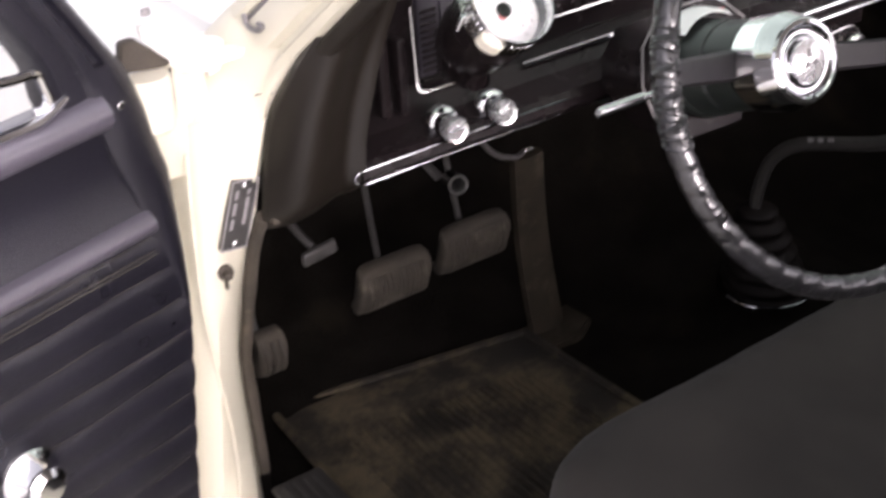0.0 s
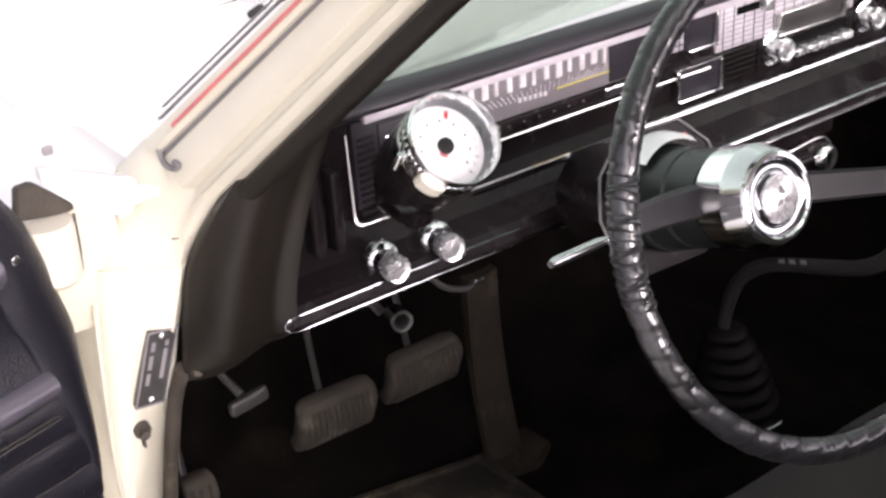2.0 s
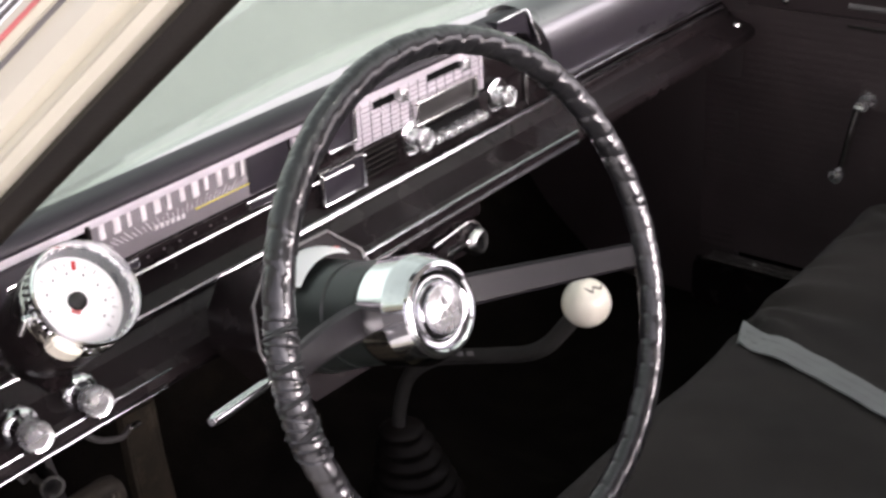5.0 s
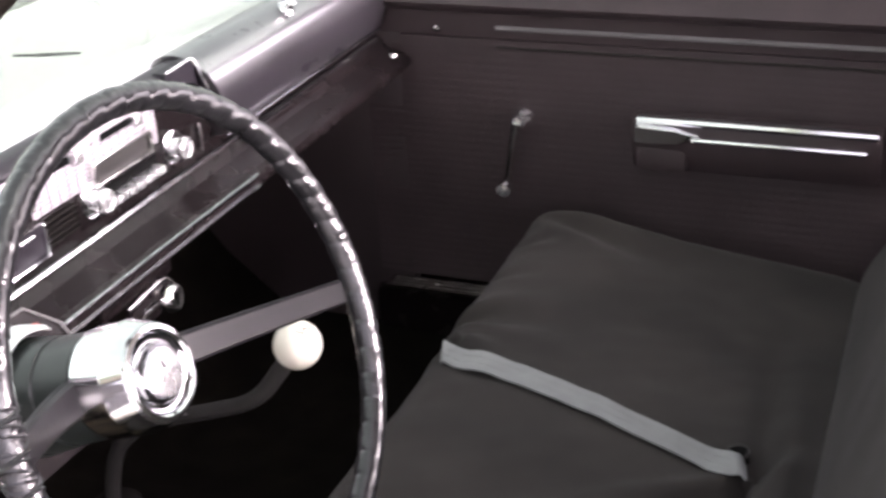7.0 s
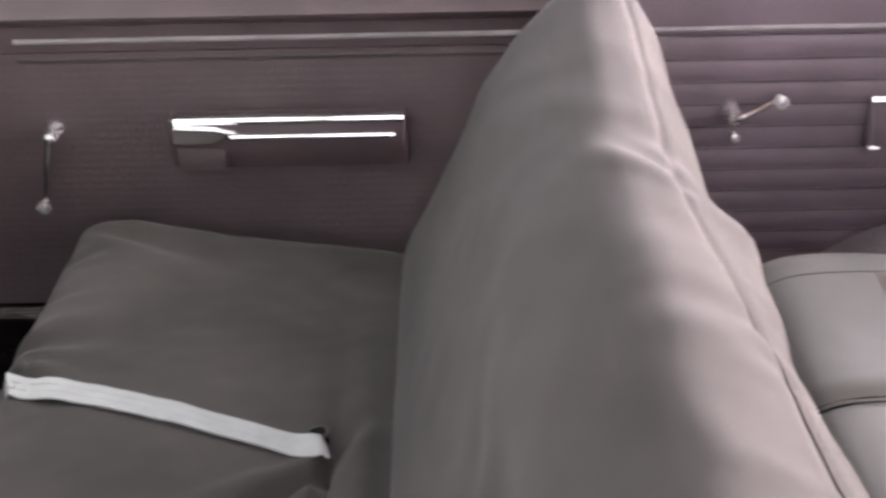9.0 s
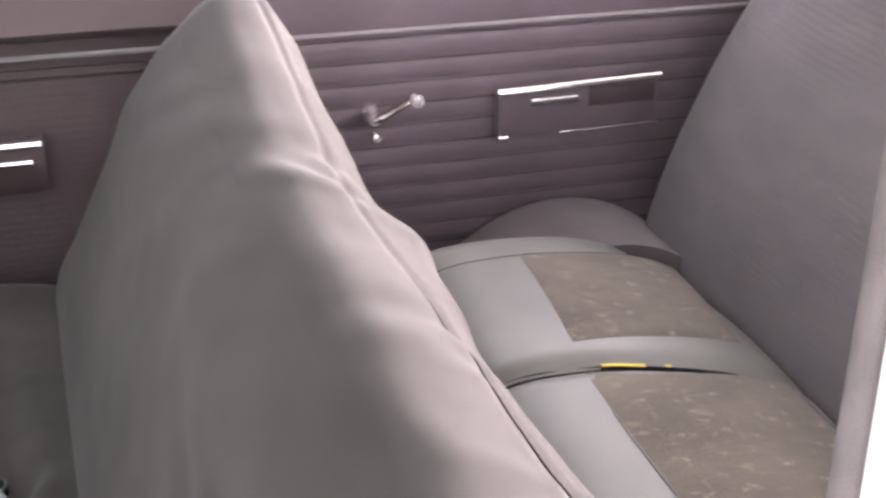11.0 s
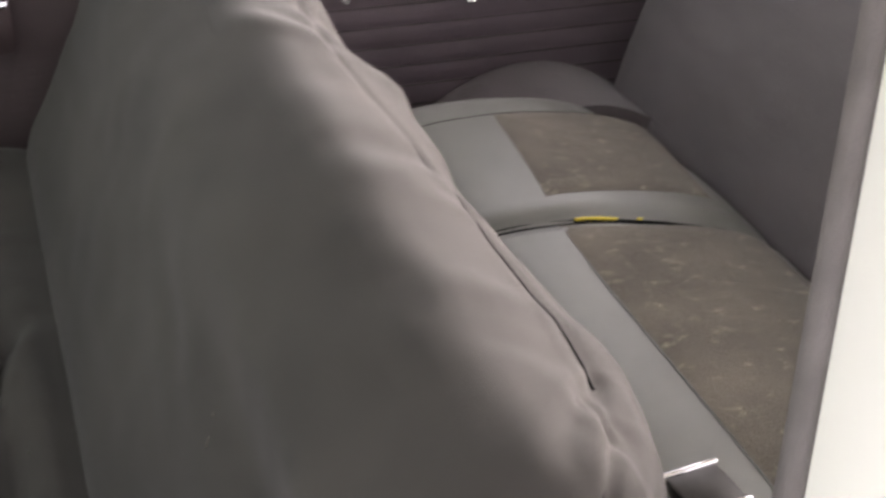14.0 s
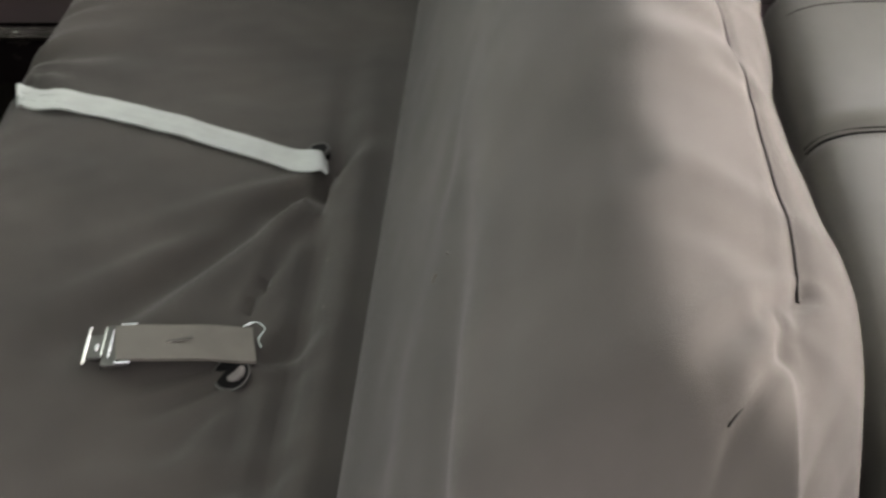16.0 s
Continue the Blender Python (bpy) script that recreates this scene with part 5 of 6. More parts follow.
radio_block("radio_face", -0.055, 0.172, 0.832, 0.8695, FACE - 0.005, FACE + 0.003, BLACK_PAINT, "black radio face")
dial = radio_block("dial", -0.026, 0.074, 0.872, 0.894, FACE - 0.0085, FACE - 0.004, STEEL, "dark grey tuning dial")
for a in ((-0.030, 0.078, 0.8935, 0.8965), (-0.030, 0.078, 0.8695, 0.8725), (-0.030, -0.0265, 0.8725, 0.8935), (0.0745, 0.078, 0.8725, 0.8935)):
    radio_block("dial_frame", *a, FACE - 0.013, FACE - 0.004, CHROME_WORN, "chrome dial frame", parent=dial)
for k in range(5):
    radio_block("push_button", -0.012 + 0.0195 * k, 0.0055 + 0.0195 * k, 0.8450, 0.8525, FACE - 0.022, FACE - 0.004, CAP_SILVER, "chrome push button")
radio_block("button_slot", -0.016, 0.088, 0.8515, 0.862, FACE - 0.007, FACE - 0.004, INK)
radio_block("end_bar", 0.176, 0.1805, 0.826, 0.866, FACE - 0.009, FACE, CHROME_WORN, "short chrome end bar")
for x in (-0.036, 0.117):
    m = aim((x + 0.004, FACE - 0.004, 0.8575), (0, -1, 0.05))
    knob = part("tuning_knob", lathe(B(), [(0.0, 0.0), (0.0195, 0.0), (0.0195, 0.004), (0.016, 0.0055), (0.011, 0.0065), (0.0, 0.007)], m, 28), CHROME, radio, "chrome backing ring")
    part("knob_cap", lathe(B(), [(0.009, 0.006), (0.0105, 0.008), (0.011, 0.016), (0.0125, 0.017), (0.0125, 0.021), (0.010, 0.023), (0.0085, 0.0215), (0.0, 0.0225)], m, 28), CAP_SILVER, knob, "chrome knob")
# added dark triangular plate in place of the shaded end face of the bezel
bm = B()
loft(bm, [[(0.116, y, 0.935), (0.119, y, 0.943), (0.172, y, 0.9445), (0.188, y, 0.903), (0.174, y, 0.916)] for y in (FACE + 0.004, FACE - 0.012)])
end = part("bezel_end_shade", bm, DIAL_DARK, dash, "dark plate for the shaded end of the bezel")
bm = B()
tube(bm, [(0.118, FACE - 0.013, 0.9440), (0.171, FACE - 0.013, 0.9460), (0.1740, FACE - 0.015, 0.943), (0.1885, -0.128, 0.902)], 0.0013, 6)
part("bezel_edge", bm, CAP_SILVER, end, "bright silver edge of the bezel end")
# padded passenger side with the glovebox
bm = B()
sec = [(p.x, p.y) for p in soften([(-0.050, 0.920, 0), (-0.066, 0.940, 0), (-0.092, 0.947, 0), (-0.116, 0.940, 0), (-0.134, 0.922, 0), (-0.140, 0.895, 0), (-0.132, 0.852, 0), (-0.122, 0.836, 0), (-0.05, 0.836, 0)], 3)]
loft(bm, [[(0.176 + 0.36 * max(0.0, 0.945 - z), y, z) for y, z in sec], [(0.673, y, z) for y, z in sec]])
part("passenger_pad", bm, PAD_VINYL, dash, "smooth black pad over the glovebox", angle=50)
bm = B()
box(bm, (0.42, -0.128, 0.812), (0.34, 0.004, 0.024), bev=0.0015)
part("glovebox_lid", bm, BLACK_PAINT, dash, "black glovebox lid")
bm = B()
lathe(bm, [(0.0, 0.0), (0.011, 0.0), (0.012, 0.004), (0.008, 0.007), (0.006, 0.014), (0.008, 0.017), (0.0, 0.019)], aim((0.402, -0.118, 0.938), (0, -0.6, 0.8)), 20)
part("pad_ornament", bm, CHROME, dash, "small chrome catch on the pad")
bm = B()
lathe(bm, [(0.0, 0.0), (0.008, 0.0), (0.009, 0.004), (0.006, 0.009), (0.0, 0.010)], aim((0.652, -0.150, 0.80), (-0.5, -1, 0.3)), 16)
part("end_screw", bm, CHROME_WORN, dash, "dull chrome screw at the dashboard's end")
# moulded end cap between dashboard and door opening
bm = B()
left = curve([(-0.718, -0.200, 0.952), (-0.734, -0.170, 0.905), (-0.748, -0.147, 0.86), (-0.755, -0.138, 0.81), (-0.757, -0.128, 0.765), (-0.756, -0.112, 0.742)], 6)
right = curve([(-0.640, -0.205, 0.968), (-0.650, -0.188, 0.92), (-0.660, -0.178, 0.87), (-0.667, -0.172, 0.83), (-0.671, -0.168, 0.79), (-0.672, -0.15, 0.772)], 6)
rows = []
for i, (a, b) in enumerate(zip(left, right)):
    row = []
    swell = 0.45 + 0.55 * math.sin(math.pi * min(1.0, i / 26))
    for k in range(33):
        t = k / 32
        bulge = 0.034 * math.sin(math.pi * min(1.0, t / 0.80)) ** 1.15 * (1.0 - 0.35 * t)
        fold = -0.001 * math.exp(-((t - 0.84) / 0.07) ** 2) + 0.0015 * math.exp(-((t - 0.97) / 0.07) ** 2)
        row.append(a.lerp(b, t) + Vector((-0.3, -0.95, 0)) * (bulge * swell + fold))
    rows.append(row)
sheet(bm, rows, 0.012, (0.3, 1, 0))
part("end_cap", bm, END_CAP, dash, "charcoal moulded end cap beside the dashboard", angle=60)
bm = B()
box(bm, (-0.628, -0.140, 0.872), (0.012, 0.02, 0.085), bev=0.004, seg=3)
part("vertical_moulding", bm, BLACK_PAINT, dash, "raised vertical moulding on the dash end")
bm = B()
box(bm, (-0.605, -0.134, 0.862), (0.009, 0.02, 0.075), bev=0.003, seg=3)
part("vertical_moulding", bm, BLACK_PAINT, dash)

# pull switches left of the column
for x in (-0.582, -0.524):
    sw = thing("pull_switch", (x + 0.01, -0.14, 0.806), "chrome pull switch knob on the black dashboard", "switch knob", "chrome dash switches")
    m = aim((x + 0.010, -0.150, 0.810), (-0.1, -1, 0.08))
    part("escutcheon", lathe(B(), [(0.0, -0.004), (0.0165, -0.004), (0.0170, 0.002), (0.0150, 0.006), (0.0120, 0.008), (0.011, 0.016), (0.0, 0.016)], m, 28), CHROME, sw, "stepped chrome collar")
    part("shaft", lathe(B(), [(0.0, 0.014), (0.0062, 0.014), (0.0062, 0.020), (0.0, 0.020)], m, 16), CHROME_WORN, sw)
    part("knob", lathe(B(), [(0.0, 0.018), (0.009, 0.018), (0.0120, 0.021), (0.0128, 0.030), (0.0115, 0.0335), (0.0095, 0.0330), (0.008, 0.0320), (0.0, 0.0328)], m, 28), CAP_SILVER, sw, "round chrome knob with a dished face")

# ---- tachometer on its pod ----
tach = thing("tachometer", (-0.563, -0.16, 0.90), "round add-on tachometer with white dial and chrome bezel", "tachometer")
TM = aim((-0.566, -0.250, 0.946), (0.015, -0.768, 0.640)) @ Matrix.Scale(0.865, 4) @ Matrix.Rotation(radians(-31), 4, "Z")
part("cup", lathe(B(), [(0.0, -0.094), (0.016, -0.094), (0.030, -0.088), (0.039, -0.072), (0.0425, -0.05), (0.0435, -0.012), (0.0438, -0.004), (0.0, -0.004)], TM, 40), BLACK_PAINT, tach, "glossy black cup")
part("bezel", lathe(B(), [(0.0420, -0.003), (0.0420, 0.010), (0.0420, 0.0172), (0.0423, 0.0182), (0.0427, 0.0195), (0.0431, 0.0225), (0.0439, 0.0235), (0.0450, 0.0215), (0.0453, 0.0170), (0.0443, 0.0150), (0.0443, 0.0010), (0.0449, -0.001), (0.0445, -0.006), (0.042, -0.006)], TM, 64, ring=True), CHROME, tach, "deep polished chrome bezel")
bm = B()
for k in range(44):
    a = k * math.tau / 44
    box(bm, TM @ Vector((0.0444 * math.cos(a), 0.0444 * math.sin(a), 0.0080)), (0.0010, 0.0030, 0.0105), turn=TM.to_3x3() @ Matrix.Rotation(a, 3, "Z"), bev=0.0003)
part("fluting", bm, CHROME, tach, "small bright flutes round the bezel")
part("inner_wall", lathe(B(), [(0.0388, -0.002), (0.0394, 0.006), (0.0402, 0.0125), (0.0418, 0.0130), (0.0418, -0.002)], TM, 48, ring=True), BEZEL_GREY, tach, "inner wall of the bezel, darkened for shade")
bm = B()
for k in range(40):
    a = k * math.tau / 40 + 0.05 * math.sin(k * 2.7)
    box(bm, TM @ Vector((0.0412 * math.cos(a), 0.0412 * math.sin(a), 0.0150)), (0.0018, 0.0034, 0.0036), turn=TM.to_3x3() @ Matrix.Rotation(a, 3, "Z"), bev=0.0006)
part("inner_fluting", bm, CHROME, tach, "bright beads inside the bezel")
face = part("dial", lathe(B(), [(0.0, -0.002), (0.0405, -0.002), (0.0405, 0.0), (0.0, 0.0005)], TM, 48), DIAL_WHITE, tach, "white dial")
part("needle_hub", lathe(B(), [(0.0, 0.0), (0.0078, 0.0), (0.0074, 0.004), (0.006, 0.005), (0.0, 0.0055)], TM, 24), SIDE_TRIM, face, "black needle hub")
for k in range(17):
    a = radians(215 - 250 * k / 16)
    c = TM @ Vector((0.0315 * math.cos(a), 0.0315 * math.sin(a), 0.0006))
    rot = TM.to_3x3() @ Matrix.Rotation(a, 3, "Z")
    bm = B()
    box(bm, c, (0.0045 if k % 2 == 0 else 0.0025, 0.0006, 0.0005), turn=rot)
    part("dial_tick", bm, SEAL_GREY, face)
for k in range(8):
    a = radians(205 - 230 * k / 7)
    bm = B()
    box(bm, TM @ Vector((0.0245 * math.cos(a), 0.0245 * math.sin(a), 0.0006)), (0.0016, 0.0026, 0.0005), turn=TM.to_3x3())
    part("dial_mark", bm, SEAL_GREY, face)
for a, r0, r1, w, mat in ((92, 0.027, 0.0345, 0.0034, RED), (-98, 0.005, 0.0105, 0.0075, RED_PALE)):
    a = radians(a)
    c = TM @ Vector(((r0 + r1) / 2 * math.cos(a), (r0 + r1) / 2 * math.sin(a), 0.0010))
    bm = B()
    box(bm, c, (r1 - r0, w, 0.0008), turn=TM.to_3x3() @ Matrix.Rotation(a, 3, "Z"))
    part("red_mark", bm, mat, face, "red mark on the dial")
lens = part("lens", lathe(B(), [(0.0, 0.0165), (0.0410, 0.0145), (0.0410, 0.0155), (0.0, 0.0180)], TM, 32), CLEAR_GLASS, tach, "clear lens")
lens.visible_shadow = False
part("bracket", box(B(), (-0.560, -0.175, 0.880), (0.024, 0.06, 0.05), bev=0.006), BLACK_PAINT, tach, "black mounting foot")
d = Vector((math.cos(radians(207)), math.sin(radians(207)), 0))
part("clamp_screw", lathe(B(), [(0.0, -0.008), (0.0032, -0.008), (0.0036, 0.0), (0.003, 0.007), (0.0, 0.008)], aim(TM @ (d * 0.0465 + Vector((0, 0, -0.006))), (0.1, -0.5, 0.85)), 14), CHROME, tach, "chrome clamp screw")
bm = B()
tab = [TM @ Vector((r * math.cos(radians(a)), r * math.sin(radians(a)), 0.0)) for r, a in ((0.0455, 232), (0.0455, 250), (0.0455, 266), (0.049, 266), (0.0520, 258), (0.0525, 247), (0.051, 236))]
nn = TM.to_3x3() @ Vector((0, 0, 1))
loft(bm, [[p + nn * h for p in tab] for h in (-0.002, 0.016)])
bmesh.ops.bevel(bm, geom=list(bm.edges), offset=0.0015, segments=2, affect="EDGES")
part("shift_light", bm, IVORY, tach, "ivory tab below the bezel")

# ---- steering wheel and column ----
WC = Vector((-0.354, -0.447, 0.905))
w_u = Vector((math.cos(radians(-2.7)), math.sin(radians(-2.7)), 0))
w_v = Vector((-w_u.y * math.cos(radians(69.5)), w_u.x * math.cos(radians(69.5)), math.sin(radians(69.5))))
w_n = w_u.cross(w_v).normalized()
if w_n.y > 0:
    w_n = -w_n
WM = Matrix((w_u, w_v, w_n)).transposed().to_4x4()
WM.translation = WC
TURN = radians(-9.5)
wheel = thing("steering_wheel", WC - w_n * 0.06, "two-spoke steering wheel with a laced black leather wrap", "steering wheel")
RIM = 0.1935
bm = B()
loops = []
for i in range(936):
    a = i * math.tau / 936
    d = Vector((math.cos(a), math.sin(a), 0))
    loop = []
    for k in range(16):
        b = k * math.tau / 16
        # each turn of the leather tape overlaps the one before
        turn = (a * 52 / math.tau + 0.40 * math.cos(b) + 0.25 * noise.noise((math.cos(a) * 6, math.sin(a) * 6, 3))) % 1.0
        r = 0.0103 + 0.0006 * turn + 0.0003 * math.sin(math.pi * turn) - 0.0009 * math.exp(-(min(turn, 1 - turn) / 0.06) ** 2) + 0.0003 * noise.noise((math.cos(a) * 30, math.sin(a) * 30, b)) + 0.00035 * noise.noise((math.cos(a) * 70, math.sin(a) * 70, b * 1.6 + 4))
        loop.append(WM @ (d * RIM + (d * math.cos(b) + Vector((0, 0, 1)) * math.sin(b)) * r))
    loops.append(loop)
loft(bm, loops, closed_path=True)
rim = part("rim", bm, LEATHER, wheel, "rim wrapped in shiny black leather", angle=80)
for i in range(26):
    # thick strands wound by the left spoke
    a = math.pi + TURN - 0.19 + 0.0185 * i + 0.005 * math.sin(i * 2.3)
    d = Vector((math.cos(a), math.sin(a), 0))
    t = Vector((-math.sin(a), math.cos(a), 0))
    lean = 0.0015 + 0.0035 * abs(math.sin(i * 1.3))
    bm = B()
    tube(bm, [WM @ (d * RIM + t * lean * math.sin(k * math.tau / 14 + i) + (d * math.cos(k * math.tau / 14) + Vector((0, 0, 1)) * math.sin(k * math.tau / 14)) * (0.0108 + 0.0003 * math.sin(i * 5.1))) for k in range(14)], 0.0012, 5, closed=True)
    part("lacing", bm, LEATHER, rim)
for sgn in (-1, 1):
    bm = B()
    a0 = (math.pi if sgn < 0 else radians(-1.0)) + TURN
    d = Vector((math.cos(a0), math.sin(a0), 0))
    t = Vector((-math.sin(a0), math.cos(a0), 0))
    hub_depth = -0.108
    loops = []
    for k in range(9):
        s = k / 8
        r = 0.022 + (RIM - 0.004 - 0.022) * s
        h = hub_depth + (-0.004 - hub_depth) * s ** 1.3
        w = 0.0145 - 0.0045 * s
        th = 0.0055 - 0.0015 * s
        c = d * r + Vector((0, 0, h))
        loops.append([WM @ (c + t * p + Vector((0, 0, q))) for p, q in ((-w, -th), (-w, th * 0.4), (-w * 0.8, th), (w * 0.8, th), (w, th * 0.4), (w, -th))])
    loft(bm, loops)
    part("spoke", bm, SPOKE, wheel, "dark grey enamelled spoke", angle=40)
HM = WM @ Matrix.Translation((-0.001, -0.0012, -0.077)) @ Matrix.Diagonal((1.09, 1.09, 1.0, 1.0))
part("hub_sleeve", lathe(B(), [(0.0, -0.098), (0.042, -0.098), (0.0415, -0.085), (0.0395, -0.068), (0.0375, -0.0665), (0.0375, -0.0655), (0.0390, -0.064), (0.0375, -0.030), (0.0, -0.030)], HM, 36), COLUMN, wheel, "dark hub sleeve")
cap = part("horn_cap", lathe(B(), [(0.0, -0.026), (0.0385, -0.026), (0.0400, -0.0235), (0.0402, 0.005), (0.0394, 0.0085), (0.0348, 0.0235), (0.0330, 0.0260), (0.0302, 0.0266), (0.0286, 0.0250), (0.0276, 0.022), (0.0, 0.022)], HM, 56), CHROME, wheel, "round chrome horn cap", angle=12)
bm = B()
loops = []
for r, h in ((0.0376, 0.0105), (0.0383, 0.0114), (0.0352, 0.0209), (0.0342, 0.0215)):
    loops.append([HM @ Vector(((r + 0.00022 * (k % 2)) * math.cos(k * math.tau / 180), (r + 0.00022 * (k % 2)) * math.sin(k * math.tau / 180), h)) for k in range(180)])
loft(bm, loops, cap=False)
part("knurled_ring", bm, CHROME_WORN, cap, "finely knurled ring")
# dark mirror reflections round the dish are put into its metal colour
part("cap_dish", lathe(B(), [(0.0, 0.0215), (0.0278, 0.0215), (0.0274, 0.0228), (0.0252, 0.0220), (0.0222, 0.0222), (0.0205, 0.0245), (0.0190, 0.0250), (0.0185, 0.0240), (0.0, 0.0240)], HM, 40), BUCKLE, cap, "mirrored dish with raised rings, dark reflections in its colour")
part("cap_centre", lathe(B(), [(0.0, 0.025), (0.0175, 0.025), (0.0172, 0.0290), (0.0160, 0.0300), (0.0, 0.0312)], HM, 36), CAP_SILVER, cap, "bright centre of the cap")
for k in range(3):
    # three plain darts stand for the maker's badge
    a = radians(90 + 120 * k)
    d = Vector((math.cos(a), math.sin(a), 0))
    t = Vector((-math.sin(a), math.cos(a), 0))
    bm = B()
    loft(bm, [[HM @ (d * 0.0022 + Vector((0, 0, h))), HM @ (d * 0.0035 + t * 0.0026 + Vector((0, 0, h))), HM @ (d * 0.0092 + Vector((0, 0, h))), HM @ (d * 0.0035 - t * 0.0026 + Vector((0, 0, h)))] for h in (0.0305, 0.0322)])
    part("badge_dart", bm, SEAL_GREY, cap)
column = thing("steering_column", (-0.354, -0.2, 0.80), "dark painted steering column with a collar at the dashboard", "steering column")
part("jacket", lathe(B(), [(0.0, -0.42), (0.027, -0.42), (0.027, -0.09), (0.030, -0.085), (0.030, -0.061), (0.0, -0.061)], HM, 32), COLUMN, column)
part("collar", lathe(B(), [(0.0, -0.116), (0.042, -0.116), (0.0440, -0.108), (0.043, -0.098), (0.036, -0.090), (0.0, -0.090)], HM, 36), COLUMN, column, "dark collar round the column")
# added white sector; the bright reflection on the collar is in its colour
bm = B()
sheet(bm, [[HM @ Vector((r * math.cos(radians(a)), r * math.sin(radians(a)) + 0.004, h)) for a in range(56, 139, 6)] for r, h in ((0.0430, -0.088), (0.0475, -0.096), (0.0500, -0.112))], 0.003, HM.to_3x3() @ Vector((0, 0, -1)))
part("collar_highlight", bm, DIAL_WHITE, column, "white patch for the bright top of the collar", angle=60)
part("selector_tab", box(B(), HM @ Vector((0.021, 0.046, -0.100)), (0.004, 0.004, 0.007), turn=HM.to_3x3(), bev=0.001), RED_PALE, column, "small red tab by the collar")
bm = B()
pts = [HM @ Vector((0.066 * math.cos(radians(a)), 0.066 * math.sin(radians(a)), -0.116)) for a in (-25, 0, 30, 62, 118, 150, 180, 205)]
tube(bm, pts, 0.0013, 6)
part("collar_trim", bm, SEAL_GREY, column, "thin bright edge of the column shroud")
bm = B()
loft(bm, [[HM @ Vector((r * math.cos(radians(a)), r * math.sin(radians(a)), h)) for a in (-60, 0, 30, 62, 118, 150, 180, 240)] for r, h in ((0.065, -0.118), (0.060, -0.15), (0.054, -0.20))])
part("shroud", bm, BLACK_PAINT, column, "black shroud below the dashboard")
stalk = thing("turn_signal_lever", (-0.44, -0.36, 0.875), "slim chrome turn signal lever on the column", "lever")
bm = B()
tip, root = Vector((-0.566, -0.374, 0.893)), Vector((-0.39, -0.335, 0.868))
tube(bm, [root, root.lerp(tip, 0.4), root.lerp(tip, 0.62), root.lerp(tip, 0.68), root.lerp(tip, 0.97), tip], [0.0028, 0.0028, 0.0031, 0.0047, 0.0044, 0.0028], 12)
part("rod", bm, CHROME, stalk)
hanger = thing("ignition_lock", (0.0, -0.15, 0.735), "chrome ignition lock with a keyring plate below the dashboard", "lock")
part("hanger_plate", box(B(), (-0.035, -0.148, 0.766), (0.13, 0.010, 0.026), bev=0.004), BLACK_PAINT, hanger, "black plate")
part("barrel", lathe(B(), [(0.0, 0.0), (0.016, 0.0), (0.017, 0.003), (0.015, 0.008), (0.012, 0.010), (0.0, 0.009)], aim((0.010, -0.157, 0.730), (0.05, -1, 0.05)), 24), CHROME_WORN, hanger, "round chrome barrel")
bm = B()
edge = [(-0.062, 0.752), (-0.004, 0.757), (0.010, 0.755), (0.020, 0.746), (0.022, 0.735), (0.014, 0.724), (0.0, 0.720), (-0.062, 0.722)]
loft(bm, [[(x, y, z) for x, z in edge] for y in (-0.1505, -0.1560)])
plate = part("lock_plate", bm, BLACK_PAINT, hanger, "black bracket plate behind the lock")
bm = B()
tube(bm, [(x, -0.1565, z) for x, z in edge[:7]], 0.0011, 6)
part("plate_edge", bm, CHROME_WORN, plate, "thin bright edge of the bracket")
part("key_slot", box(B(), (0.0105, -0.1665, 0.730), (0.003, 0.003, 0.014), bev=0.0006), INK, hanger)
part("trim_bar", box(B(), (-0.022, -0.159, 0.7345), (0.042, 0.004, 0.006), bev=0.0015), CHROME, hanger, "short chrome bar")

# ---- shift lever with rubber boot ----
shift = thing("gear_lever", (-0.11, -0.16, 0.40), "bent black gear lever with an ivory ball knob and rubber boot", "gear lever")
bm = B()
tube(bm, curve([(-0.11, -0.14, 0.47), (-0.11, -0.131, 0.53), (-0.11, -0.136, 0.575), (-0.11, -0.152, 0.616), (-0.11, -0.182, 0.645), (-0.11, -0.222, 0.663), (-0.11, -0.27, 0.680), (-0.11, -0.308, 0.695), (-0.11, -0.332, 0.712), (-0.11, -0.352, 0.738), (-0.11, -0.366, 0.758)], 4), 0.0085, 12, flat=0.75, up=(1, 0, 0))
part("lever", bm, STEEL, shift, "bent dark steel lever")
bm = B()
for k in range(3):
    box(bm, (-0.1185, -0.215 - 0.014 * k, 0.668 + 0.005 * k), (0.001, 0.008, 0.005), turn=Euler((radians(-20), 0, 0)).to_matrix())
part("stamped_bars", bm, SEAL_GREY, shift, "worn stamped mark")
KM = aim((-0.11, -0.376, 0.772), (-0.2, -0.45, 0.87))
bm = B()
bmesh.ops.create_uvsphere(bm, u_segments=32, v_segments=20, radius=0.0235, matrix=KM)
for v in bm.verts:
    h = (KM.inverted() @ v.co).z
    if h > 0.021:
        v.co = v.co - (KM.to_3x3() @ Vector((0, 0, 1))) * (h - 0.021)
knob = part("ball_knob", bm, IVORY, shift, "ivory ball knob", angle=60)
bm = B()
for p, q in (((-0.007, 0.004), (-0.002, -0.003)), ((-0.002, -0.003), (0.002, 0.003)), ((0.002, 0.003), (0.008, -0.002)), ((0.008, -0.002), (0.011, 0.003))):
    tube(bm, [KM @ Vector((*p, 0.0213)), KM @ Vector((*q, 0.0213))], 0.0005, 5)
part("shift_pattern", bm, INK, knob, "thin engraved shift pattern")
bm = B()
loops = []
